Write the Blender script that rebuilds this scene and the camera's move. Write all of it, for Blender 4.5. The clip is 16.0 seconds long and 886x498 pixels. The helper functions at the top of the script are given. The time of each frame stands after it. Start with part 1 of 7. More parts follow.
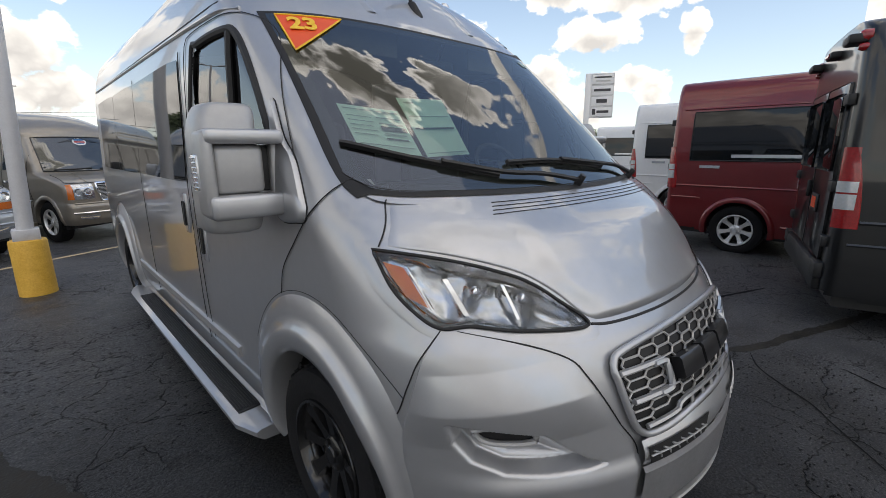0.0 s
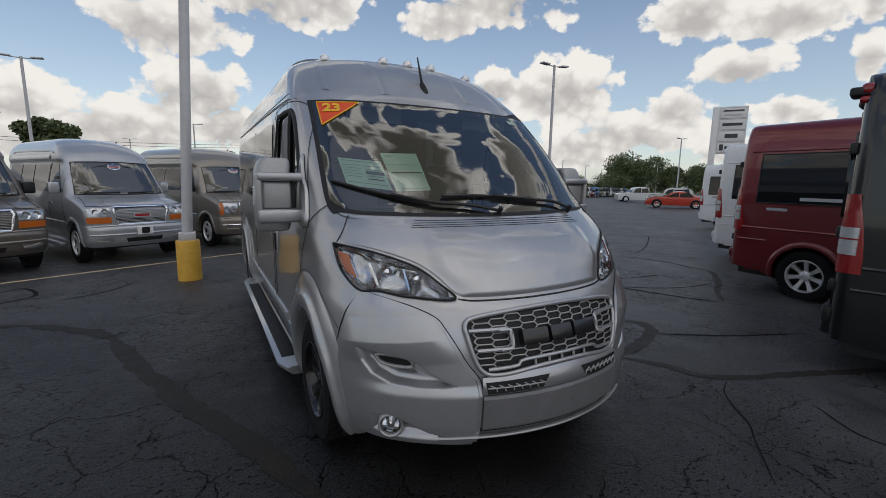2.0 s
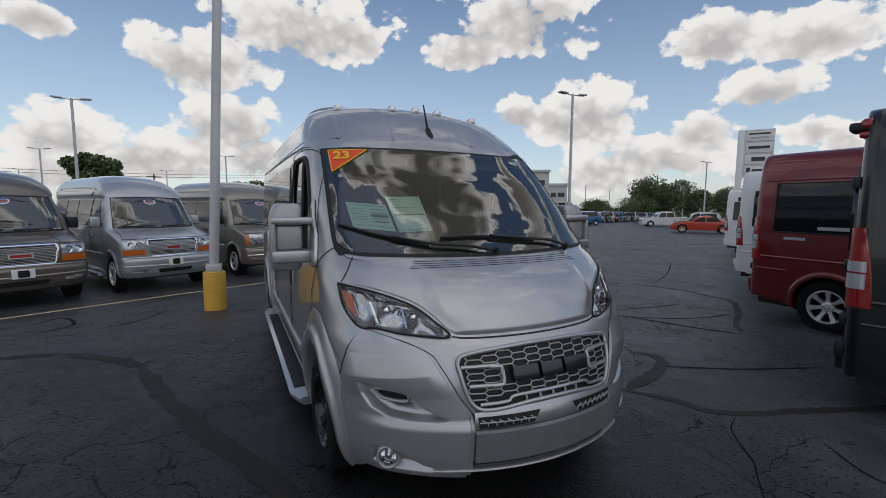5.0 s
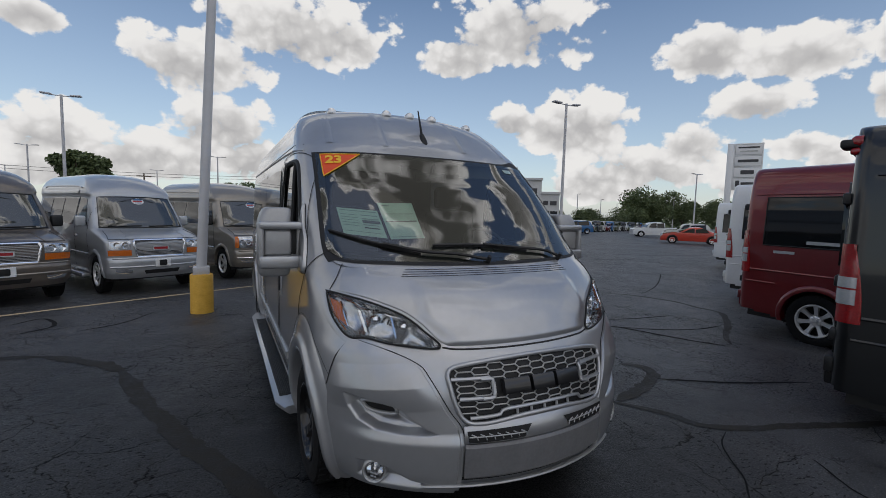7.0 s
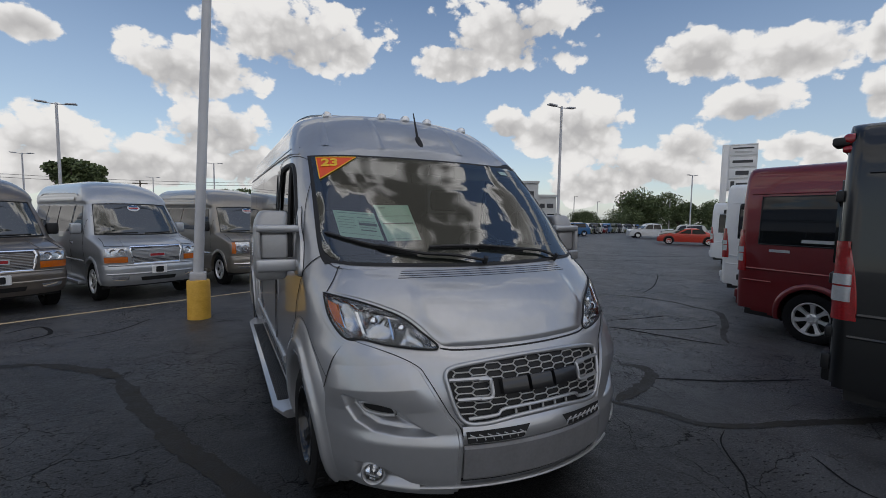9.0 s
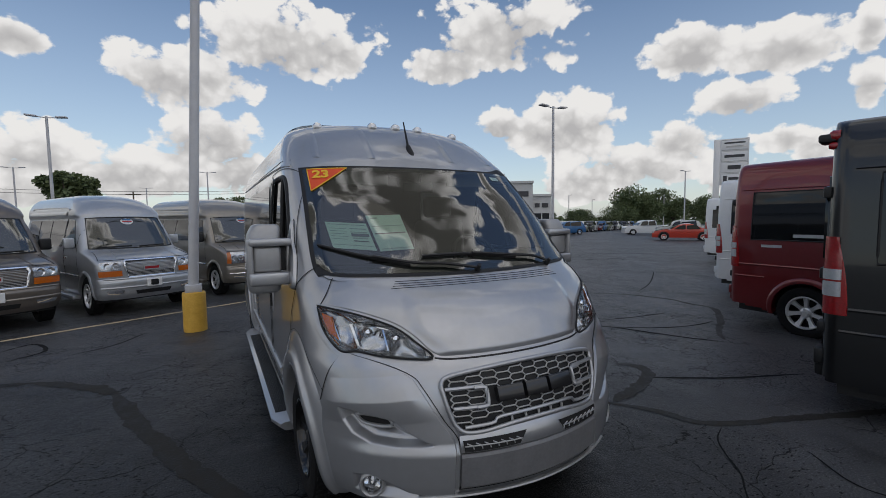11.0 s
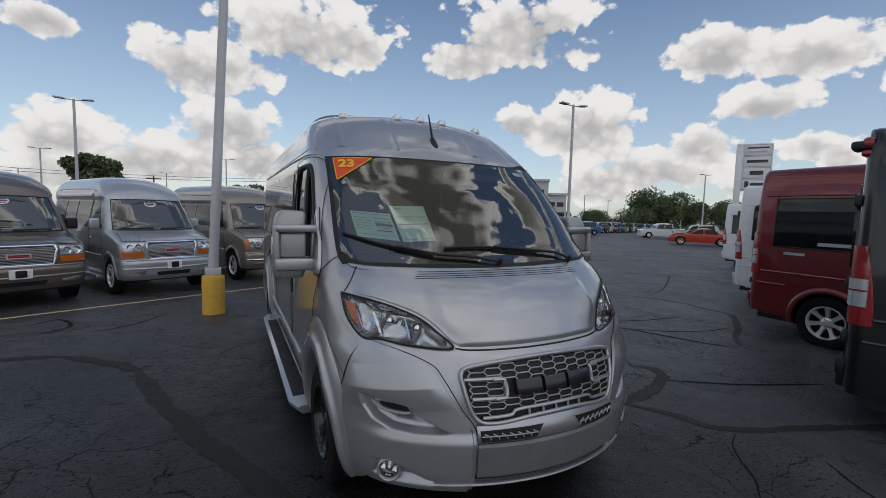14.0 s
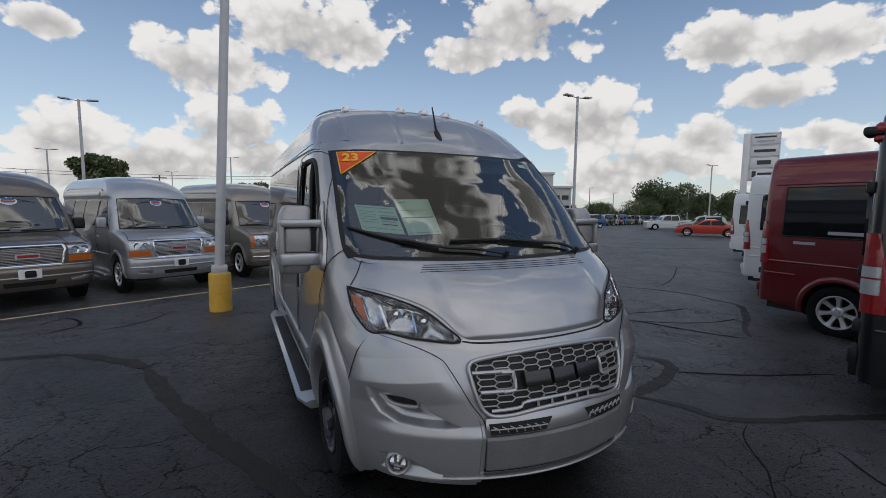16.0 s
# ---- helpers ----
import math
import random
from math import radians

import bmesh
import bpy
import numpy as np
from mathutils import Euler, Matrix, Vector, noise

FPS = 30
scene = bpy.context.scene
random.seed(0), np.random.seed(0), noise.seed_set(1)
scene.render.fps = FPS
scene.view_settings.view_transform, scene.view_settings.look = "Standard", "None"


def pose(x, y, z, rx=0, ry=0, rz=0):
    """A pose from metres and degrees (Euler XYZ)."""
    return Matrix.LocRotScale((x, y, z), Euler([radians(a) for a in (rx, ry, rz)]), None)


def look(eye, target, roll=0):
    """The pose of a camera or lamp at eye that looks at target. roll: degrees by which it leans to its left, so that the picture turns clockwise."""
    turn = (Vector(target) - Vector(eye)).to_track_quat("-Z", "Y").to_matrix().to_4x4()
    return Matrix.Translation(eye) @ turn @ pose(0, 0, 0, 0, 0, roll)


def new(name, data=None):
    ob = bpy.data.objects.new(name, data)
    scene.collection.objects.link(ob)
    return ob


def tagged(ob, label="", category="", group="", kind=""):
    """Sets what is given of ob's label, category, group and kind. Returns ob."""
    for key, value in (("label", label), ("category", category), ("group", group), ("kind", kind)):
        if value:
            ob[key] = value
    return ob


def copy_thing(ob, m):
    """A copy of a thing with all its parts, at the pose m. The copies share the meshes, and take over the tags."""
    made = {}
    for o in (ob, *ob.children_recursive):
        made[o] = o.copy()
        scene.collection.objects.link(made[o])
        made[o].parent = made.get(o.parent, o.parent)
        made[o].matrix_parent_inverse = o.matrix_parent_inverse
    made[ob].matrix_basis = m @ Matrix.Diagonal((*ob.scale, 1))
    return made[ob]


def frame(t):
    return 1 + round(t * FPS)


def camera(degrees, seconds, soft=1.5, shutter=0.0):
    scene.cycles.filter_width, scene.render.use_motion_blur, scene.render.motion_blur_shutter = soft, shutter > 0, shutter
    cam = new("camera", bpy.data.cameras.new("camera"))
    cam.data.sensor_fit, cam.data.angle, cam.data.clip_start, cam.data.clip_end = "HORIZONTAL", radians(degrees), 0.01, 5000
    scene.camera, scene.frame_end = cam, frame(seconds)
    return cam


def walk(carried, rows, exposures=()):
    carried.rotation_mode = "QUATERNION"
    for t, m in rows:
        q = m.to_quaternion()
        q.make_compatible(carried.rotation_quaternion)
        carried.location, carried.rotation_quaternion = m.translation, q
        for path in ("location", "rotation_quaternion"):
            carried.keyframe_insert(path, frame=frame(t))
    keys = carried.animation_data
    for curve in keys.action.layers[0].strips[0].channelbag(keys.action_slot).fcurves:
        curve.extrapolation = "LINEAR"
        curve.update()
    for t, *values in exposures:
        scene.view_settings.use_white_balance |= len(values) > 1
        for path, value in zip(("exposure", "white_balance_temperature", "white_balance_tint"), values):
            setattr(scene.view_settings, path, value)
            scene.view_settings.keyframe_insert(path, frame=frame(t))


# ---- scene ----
cam = camera(90.8, 16.0, soft=0.65)
# seconds, eye in metres, turn in degrees (Euler XYZ)
PATH = [
    (0.0, -1.667, -0.304, 1.509, 76.87, 0.46, -43.47),
    (0.5, -1.727, -0.635, 1.531, 79.29, -2.09, -39.15),
    (1.0, -1.741, -0.950, 1.579, 81.55, -2.33, -34.29),
    (1.5, -1.528, -1.260, 1.570, 81.73, -2.09, -31.01),
    (2.0, -1.535, -1.455, 1.550, 80.88, -0.95, -28.80),
    (2.5, -1.550, -1.593, 1.597, 81.75, -2.26, -27.21),
    (3.0, -1.461, -1.654, 1.604, 82.36, -2.33, -26.62),
    (3.5, -1.449, -1.653, 1.602, 82.34, -1.66, -26.35),
    (4.0, -1.463, -1.650, 1.607, 82.79, -0.81, -25.88),
    (4.5, -1.475, -1.651, 1.642, 83.74, -0.24, -25.69),
    (7.0, -1.456, -1.605, 1.662, 84.97, -1.54, -26.79),
    (7.5, -1.432, -1.596, 1.642, 84.96, -0.80, -27.52),
    (8.0, -1.463, -1.624, 1.671, 85.55, -0.40, -27.39),
    (8.5, -1.458, -1.611, 1.642, 85.49, -1.06, -27.11),
    (11.0, -1.437, -1.634, 1.687, 85.77, 0.77, -27.74),
    (11.5, -1.425, -1.637, 1.686, 86.02, 0.35, -28.20),
    (12.0, -1.442, -1.642, 1.687, 86.26, -0.56, -27.93),
    (12.5, -1.445, -1.632, 1.661, 85.64, -1.31, -27.40),
    (13.0, -1.478, -1.631, 1.666, 85.06, -1.47, -26.65),
    (13.5, -1.500, -1.629, 1.671, 85.05, -1.50, -26.19),
    (14.0, -1.504, -1.626, 1.671, 85.13, -1.42, -25.96),
    (14.5, -1.498, -1.616, 1.662, 84.88, -1.69, -25.85),
    (15.0, -1.481, -1.606, 1.647, 84.40, -1.11, -25.75),
    (15.5, -1.498, -1.603, 1.649, 84.02, -0.67, -25.48),
    (16.0, -1.499, -1.607, 1.657, 84.46, -0.57, -25.37),
]
# seconds, stops, kelvin, tint: the camera settles as it backs away
EXPOSURE = [(0.0, 0.70, 7150, 10), (0.5, 0.50, 7150, 10), (1.0, 0.28, 7100, 10), (1.5, 0.13, 7000, 10), (2.0, 0.04, 6900, 10), (3.5, 0.02, 6750, 10), (7.0, -0.04, 6650, 10), (16.0, -0.04, 6650, 10)]
walk(cam, [(t, pose(x, y, z, rx, ry, rz)) for t, x, y, z, rx, ry, rz in PATH], EXPOSURE)

# ---- world: summer sky with cumulus, sun veiled by cloud ----
world = bpy.data.worlds.new("world")
scene.world = world
world.use_nodes = True
SUN_EL, SUN_AZ = 54.0, 178.0   # elevation, and azimuth from +y towards +x


def build_world():
    nt = world.node_tree
    nt.nodes.clear()
    N, L = nt.nodes.new, nt.links.new

    def m(op, a, b=None, c=None, clamp=False):
        n = N("ShaderNodeMath")
        n.operation, n.use_clamp = op, clamp
        for i, v in enumerate((a, b, c)):
            if v is None:
                continue
            if isinstance(v, (int, float)):
                n.inputs[i].default_value = v
            else:
                L(v, n.inputs[i])
        return n.outputs[0]

    out, bg = N("ShaderNodeOutputWorld"), N("ShaderNodeBackground")
    sky = N("ShaderNodeTexSky")
    sky.sky_type, sky.sun_disc = "NISHITA", False
    sky.sun_elevation, sky.sun_rotation = radians(SUN_EL), radians(SUN_AZ)
    sky.air_density, sky.dust_density, sky.ozone_density = 1.0, 0.6, 1.5
    co = N("ShaderNodeTexCoord")
    sep = N("ShaderNodeSeparateXYZ")
    L(co.outputs["Generated"], sep.inputs[0])
    dx, dy, dz = sep.outputs
    az = m("MULTIPLY", m("ARCTAN2", dx, dy), 180 / math.pi)
    el = m("MULTIPLY", m("ARCSINE", dz), 180 / math.pi)

    # place in the flat cloud layer overhead
    up = m("MAXIMUM", dz, 0.15)
    cu, cv = m("DIVIDE", dx, up), m("DIVIDE", dy, up)
    layer = N("ShaderNodeCombineXYZ")
    L(cu, layer.inputs[0])
    L(m("MULTIPLY", cv, 2.1), layer.inputs[1])

    def noise_at(scale, detail, rough, seed, stretch=1.6, flat=False):
        mp = N("ShaderNodeMapping")
        mp.inputs["Location"].default_value = (seed, seed * 0.7, seed * 1.3)
        mp.inputs["Scale"].default_value = (1, 1, stretch)
        L(layer.outputs[0] if flat else co.outputs["Generated"], mp.inputs[0])
        n = N("ShaderNodeTexNoise")
        n.inputs["Scale"].default_value, n.inputs["Detail"].default_value = scale, detail
        n.inputs["Roughness"].default_value = rough
        L(mp.outputs[0], n.inputs["Vector"])
        return n.outputs["Fac"]

    def billow(scale, seed, stretch=1.25, flat=False):
        """Rounded heaps, high in the middle of each cell."""
        mp = N("ShaderNodeMapping")
        mp.inputs["Location"].default_value = (seed, seed * 0.7, seed * 1.3)
        mp.inputs["Scale"].default_value = (1, 1, stretch)
        wob = N("ShaderNodeMixRGB")
        wob.blend_type = "ADD"
        wob.inputs[0].default_value = 0.035
        wn = N("ShaderNodeTexNoise")
        wn.inputs["Scale"].default_value, wn.inputs["Detail"].default_value = scale * 1.2, 3
        L(layer.outputs[0] if flat else co.outputs["Generated"], wn.inputs["Vector"])
        L(layer.outputs[0] if flat else co.outputs["Generated"], wob.inputs[1])
        L(wn.outputs["Color"], wob.inputs[2])
        L(wob.outputs[0], mp.inputs[0])
        v = N("ShaderNodeTexVoronoi")
        v.feature = "SMOOTH_F1"
        v.inputs["Smoothness"].default_value = 0.35
        v.inputs["Scale"].default_value = scale
        L(mp.outputs[0], v.inputs["Vector"])
        return m("SUBTRACT", 0.48, v.outputs["Distance"])

    puff = noise_at(7.0, 8, 0.66, 3.1)
    fine = noise_at(40.0, 6, 0.65, 7.7)
    heap, heap2 = billow(13.0, 2.0), billow(34.0, 5.0)
    heaps = m("ADD", m("MULTIPLY", heap, 1.5), m("MULTIPLY", heap2, 0.9))
    rough_edge = m("ADD", m("ADD", m("MULTIPLY", m("SUBTRACT", puff, 0.5), 2.7), heaps), m("MULTIPLY", m("SUBTRACT", fine, 0.5), 0.55))
    # the cumulus that stand over the lot: azimuth, elevation, half width, half height
    best, under = None, None
    for a, e, w, h in CLOUDS:
        da = m("MULTIPLY", m("SUBTRACT", az, a), 0.92 / w)
        de = m("MULTIPLY", m("SUBTRACT", el, e), 0.92 / h)
        da2 = m("MULTIPLY", da, da)
        d = m("SUBTRACT", 1.0, m("ADD", da2, m("MULTIPLY", de, de)))
        dl = m("ADD", de, 0.45)
        u = m("SUBTRACT", 0.85, m("ADD", da2, m("MULTIPLY", m("MULTIPLY", dl, dl), 1.3)))
        best = d if best is None else m("MAXIMUM", best, d)
        under = u if under is None else m("MAXIMUM", under, u)
    # the rest of the sky: broken cumulus by noise
    far = noise_at(3.4, 5, 0.58, 11.0, 1.0)
    outside = m("ADD", m("GREATER_THAN", m("ABSOLUTE", m("SUBTRACT", az, 27.0)), 58.0), m("GREATER_THAN", el, 33.0), clamp=True)
    scatter = m("SUBTRACT", m("MULTIPLY", m("SUBTRACT", far, 0.5), 11.0), -0.55)
    scatter = m("ADD", m("MULTIPLY", outside, scatter), m("MULTIPLY", m("SUBTRACT", 1.0, outside), -3.0))
    best = m("MAXIMUM", best, m("MINIMUM", scatter, 1.0))
    under = m("MAXIMUM", under, m("MULTIPLY", m("MINIMUM", scatter, 1.2), 0.7))
    dens = m("ADD", m("MAXIMUM", best, -2.0), rough_edge)
    # overhead: broad clouds with blue gaps, given in the layer's own plan
    top = None
    for u0, v0, w, h in OVERHEAD:
        da, de = m("MULTIPLY", m("SUBTRACT", cu, u0), 0.92 / w), m("MULTIPLY", m("SUBTRACT", cv, v0), 0.92 / h)
        d = m("SUBTRACT", 1.0, m("ADD", m("MULTIPLY", da, da), m("MULTIPLY", de, de)))
        top = d if top is None else m("MAXIMUM", top, d)
    beyond = m("ADD", m("GREATER_THAN", m("ABSOLUTE", m("SUBTRACT", cu, 0.35)), 1.15), m("GREATER_THAN", m("ABSOLUTE", m("SUBTRACT", cv, 0.12)), 0.42), clamp=True)
    wide = m("SUBTRACT", m("MULTIPLY", m("SUBTRACT", noise_at(0.9, 4, 0.5, 4.0, 1.0, True), 0.5), 11.0), 0.1)
    top = m("MAXIMUM", top, m("ADD", m("MULTIPLY", beyond, m("MINIMUM", wide, 1.0)), m("MULTIPLY", m("SUBTRACT", 1.0, beyond), -3.0)))
    puff_top, fine_top = noise_at(3.4, 8, 0.62, 9.3, 1.0, True), noise_at(21.0, 6, 0.65, 1.7, 1.0, True)
    heap_top = m("ADD", m("MULTIPLY", billow(6.0, 7.0, 1.0, True), 1.3), m("MULTIPLY", billow(15.0, 3.0, 1.0, True), 0.8))
    dens_top = m("ADD", m("ADD", m("MAXIMUM", top, -2.0), heap_top), m("ADD", m("MULTIPLY", m("SUBTRACT", puff_top, 0.5), 2.2), m("MULTIPLY", m("SUBTRACT", fine_top, 0.5), 0.5)))
    lift = N("ShaderNodeMapRange")
    lift.interpolation_type = "SMOOTHSTEP"
    for i, v in ((1, 33.0), (2, 41.0), (3, 0.0), (4, 1.0)):
        lift.inputs[i].default_value = v
    L(el, lift.inputs[0])
    blend = lambda lo, hi: m("MULTIPLY_ADD", m("SUBTRACT", hi, lo), lift.outputs[0], lo)
    dens, best, under = blend(dens, m("MULTIPLY", dens_top, 1.8)), blend(best, top), blend(under, m("MULTIPLY", top, 0.9))
    cover = N("ShaderNodeMapRange")
    cover.interpolation_type = "SMOOTHSTEP"
    for i, v in ((1, -0.10), (2, 0.26), (3, 0.0), (4, 1.0)):
        cover.inputs[i].default_value = v
    L(dens, cover.inputs[0])
    # thick middles and undersides are grey, sunlit rims white
    body = N("ShaderNodeValToRGB")
    r = body.color_ramp
    r.elements[0].position, r.elements[0].color = 0.0, (1.0, 1.0, 1.0, 1)
    r.elements[1].position, r.elements[1].color = 1.0, (0.56, 0.56, 0.575, 1)
    for pos, cc in ((0.25, 0.94), (0.6, 0.74)):
        e1 = r.elements.new(pos)
        e1.color = (cc, cc, cc * 1.01, 1)
    shade = m("SUBTRACT", m("ADD", m("ADD", m("MULTIPLY", under, 0.55), m("MULTIPLY", best, 0.35)), m("MULTIPLY", m("SUBTRACT", puff, 0.5), 0.5)), m("ADD", m("MULTIPLY", heap2, 0.75), m("MULTIPLY", heap, 0.5)))
    L(shade, body.inputs[0])
    # high overhead one looks at the dark bases
    high = N("ShaderNodeMapRange")
    high.interpolation_type = "SMOOTHSTEP"
    for i, v in ((1, 32.0), (2, 52.0), (3, 0.0), (4, 0.97)):
        high.inputs[i].default_value = v
    L(el, high.inputs[0])
    base = N("ShaderNodeMixRGB")
    L(m("MULTIPLY", high.outputs[0], m("MULTIPLY_ADD", dens, 1.3, -0.6, clamp=True)), base.inputs[0])
    # up there the rims stand near the veiled sun and are brighter
    rim = N("ShaderNodeVectorMath")
    rim.operation = "SCALE"
    L(body.outputs[0], rim.inputs[0])
    L(m("MULTIPLY_ADD", high.outputs[0], 0.75, 1.0), rim.inputs["Scale"])
    L(rim.outputs[0], base.inputs[1])
    base.inputs[2].default_value = (0.22, 0.222, 0.205, 1)
    # haze whitens the sky near the horizon
    haze = N("ShaderNodeMapRange")
    for i, v in ((1, 0.0), (2, 0.42), (3, 0.45), (4, 0.0)):
        haze.inputs[i].default_value = v
    L(dz, haze.inputs[0])
    scale = N("ShaderNodeVectorMath")
    scale.operation = "SCALE"
    L(sky.outputs[0], scale.inputs[0])
    scale.inputs["Scale"].default_value = SKY_GAIN
    hz = N("ShaderNodeMixRGB")
    L(haze.outputs[0], hz.inputs[0])
    L(scale.outputs[0], hz.inputs[1])
    hz.inputs[2].default_value = (5.6, 6.6, 7.8, 1)
    cl = N("ShaderNodeMixRGB")
    cl.blend_type = "MULTIPLY"
    cl.inputs[0].default_value = 1.0
    L(base.outputs[0], cl.inputs[1])
    cl.inputs[2].default_value = (*CLOUD_RGB, 1)
    mix = N("ShaderNodeMixRGB")
    L(cover.outputs[0], mix.inputs[0])
    L(hz.outputs[0], mix.inputs[1])
    L(cl.outputs[0], mix.inputs[2])
    L(mix.outputs[0], bg.inputs["Color"])
    bg.inputs["Strength"].default_value = 0.1
    L(bg.outputs[0], out.inputs[0])


SKY_GAIN, CLOUD_RGB = 1.24, (8.3, 8.3, 8.3)
CLOUDS = [(8.7, 20.7, 9.6, 3.9), (-2.6, 15.3, 7.0, 3.1), (14.6, 19.7, 4.1, 2.4), (35.1, 21.9, 10.1, 4.0), (28.1, 18.5, 5.0, 2.5),
          (56.8, 17.7, 4.1, 2.5), (64.8, 16.4, 5.2, 2.3), (61.4, 11.8, 4.2, 2.1), (43.2, 10.9, 7.4, 3.3), (35.5, 11.3, 3.2, 1.9),
          (51.2, 5.7, 8.6, 2.6), (56.0, 8.4, 3.4, 2.2), (46.2, 3.7, 7.2, 2.1), (65.4, 7.5, 2.5, 1.4), (67.9, 6.2, 1.7, 1.9),
          (-14.6, 6.8, 4.0, 2.9), (0.3, 9.5, 5.2, 2.8), (-7.0, 4.8, 9.0, 2.5), (2.9, 5.9, 3.6, 3.2), (-16.3, 2.9, 3.5, 1.6),
          (-15.8, 16.7, 2.9, 1.6), (71.5, 11.7, 1.3, 2.0), (71.3, 16.5, 1.1, 2.1), (21.1, 5.8, 8.6, 4.2), (60.8, 3.9, 3.1, 1.8),
          (62.0, 36.5, 12.0, 2.6), (93.0, 39.0, 9.0, 3.0)]
# in the layer overhead: place across and along, half width, half depth
OVERHEAD = [(0.38, 0.14, 0.25, 0.15), (0.06, 0.17, 0.20, 0.06), (0.98, 0.27, 0.22, 0.11), (-0.55, 0.14, 0.22, 0.06), (0.30, -0.35, 0.5, 0.12), (-0.4, -0.5, 0.4, 0.2)]
build_world()
sun = new("sun", bpy.data.lights.new("sun", "SUN"))
sun.data.energy, sun.data.angle, sun.data.color = 0.3, radians(90), (1.0, 0.96, 0.9)
sun.matrix_world = look((0, 0, 30), (-math.sin(radians(SUN_AZ)) * 10, -math.cos(radians(SUN_AZ)) * 10, 30 - 10 * math.tan(radians(SUN_EL))))
# ---- materials ----
def material(name, base, rough=0.5, metal=0.0, vary=0.0, scale=20.0, bump=0.0, bump_scale=60.0, coat=0.0, spec=0.5, rough_vary=0.0, tint=None, coat_rough=0.05, detail=4.0):
    """Principled surface whose colour varies at two scales and which carries fine relief. tint: a second colour for the large patches."""
    mt = bpy.data.materials.new(name)
    mt.use_nodes = True
    nt = mt.node_tree
    b = nt.nodes["Principled BSDF"]
    N, L = nt.nodes.new, nt.links.new
    b.inputs["Roughness"].default_value, b.inputs["Metallic"].default_value = rough, metal
    b.inputs["Coat Weight"].default_value, b.inputs["Coat Roughness"].default_value = coat, coat_rough
    b.inputs["Specular IOR Level"].default_value = spec
    col = (*base, 1)
    b.inputs["Base Color"].default_value = col
    co = N("ShaderNodeTexCoord")
    if vary > 0 or tint:
        n1, n2 = N("ShaderNodeTexNoise"), N("ShaderNodeTexNoise")
        for n, s in ((n1, scale), (n2, scale * 7.3)):
            n.inputs["Scale"].default_value, n.inputs["Detail"].default_value = s, detail
            L(co.outputs["Object"], n.inputs["Vector"])
        add = N("ShaderNodeMath")
        add.operation = "ADD"
        L(n1.outputs["Fac"], add.inputs[0])
        L(n2.outputs["Fac"], add.inputs[1])
        mr = N("ShaderNodeMapRange")
        for i, v in ((1, 0.7), (2, 1.3), (3, 0.0), (4, 1.0)):
            mr.inputs[i].default_value = v
        L(add.outputs[0], mr.inputs[0])
        mix = N("ShaderNodeMixRGB")
        t = tint or base
        mix.inputs[1].default_value = (*[c * (1 - vary) for c in base], 1)
        mix.inputs[2].default_value = (*[min(1, c * (1 + vary)) for c in t], 1)
        L(mr.outputs[0], mix.inputs[0])
        L(mix.outputs[0], b.inputs["Base Color"])
        if rough_vary:
            rr = N("ShaderNodeMapRange")
            for i, v in ((1, 0.0), (2, 1.0), (3, max(0, rough - rough_vary)), (4, min(1, rough + rough_vary))):
                rr.inputs[i].default_value = v
            L(mr.outputs[0], rr.inputs[0])
            L(rr.outputs[0], b.inputs["Roughness"])
    if bump > 0:
        nb = N("ShaderNodeTexNoise")
        nb.inputs["Scale"].default_value, nb.inputs["Detail"].default_value = bump_scale, 6
        L(co.outputs["Object"], nb.inputs["Vector"])
        bp = N("ShaderNodeBump")
        bp.inputs["Strength"].default_value, bp.inputs["Distance"].default_value = bump, 0.01
        L(nb.outputs["Fac"], bp.inputs["Height"])
        L(bp.outputs[0], b.inputs["Normal"])
    return mt


def glass(name, tint=(0.8, 0.85, 0.85), dark=0.0, rough=0.0):
    """A single pane: clear shine over a see-through film of the given tint."""
    mt = bpy.data.materials.new(name)
    mt.use_nodes = True
    nt = mt.node_tree
    nt.nodes.clear()
    N, L = nt.nodes.new, nt.links.new
    out, mix, tr, gl, fr = N("ShaderNodeOutputMaterial"), N("ShaderNodeMixShader"), N("ShaderNodeBsdfTransparent"), N("ShaderNodeBsdfGlossy"), N("ShaderNodeFresnel")
    tr.inputs[0].default_value = (*tint, 1)
    gl.inputs["Roughness"].default_value = rough
    gl.inputs["Color"].default_value = (1, 1, 1, 1)
    fr.inputs["IOR"].default_value = 1.0 + 0.52 + dark
    L(fr.outputs[0], mix.inputs[0])
    L(tr.outputs[0], mix.inputs[1])
    L(gl.outputs[0], mix.inputs[2])
    L(mix.outputs[0], out.inputs[0])
    return mt


M_SILVER = material("silver_metallic_paint", (0.44, 0.446, 0.464), 0.33, 0.62, vary=0.03, scale=3, bump=0.02, bump_scale=900, coat=1.0, coat_rough=0.03)
M_SILVER_DULL = material("silver_satin_plastic", (0.38, 0.38, 0.385), 0.42, 0.5, vary=0.05, scale=6, bump=0.03, bump_scale=700, coat=0.3, coat_rough=0.25)
M_RED = material("dark_red_metallic_paint", (0.17, 0.012, 0.015), 0.32, 0.35, vary=0.06, scale=3, coat=1.0)
M_WHITE = material("white_vehicle_paint", (0.74, 0.75, 0.76), 0.35, 0.0, vary=0.03, scale=3, coat=0.8)
M_DARK = material("charcoal_vehicle_paint", (0.010, 0.0105, 0.0115), 0.3, 0.2, vary=0.08, scale=3, coat=0.7)
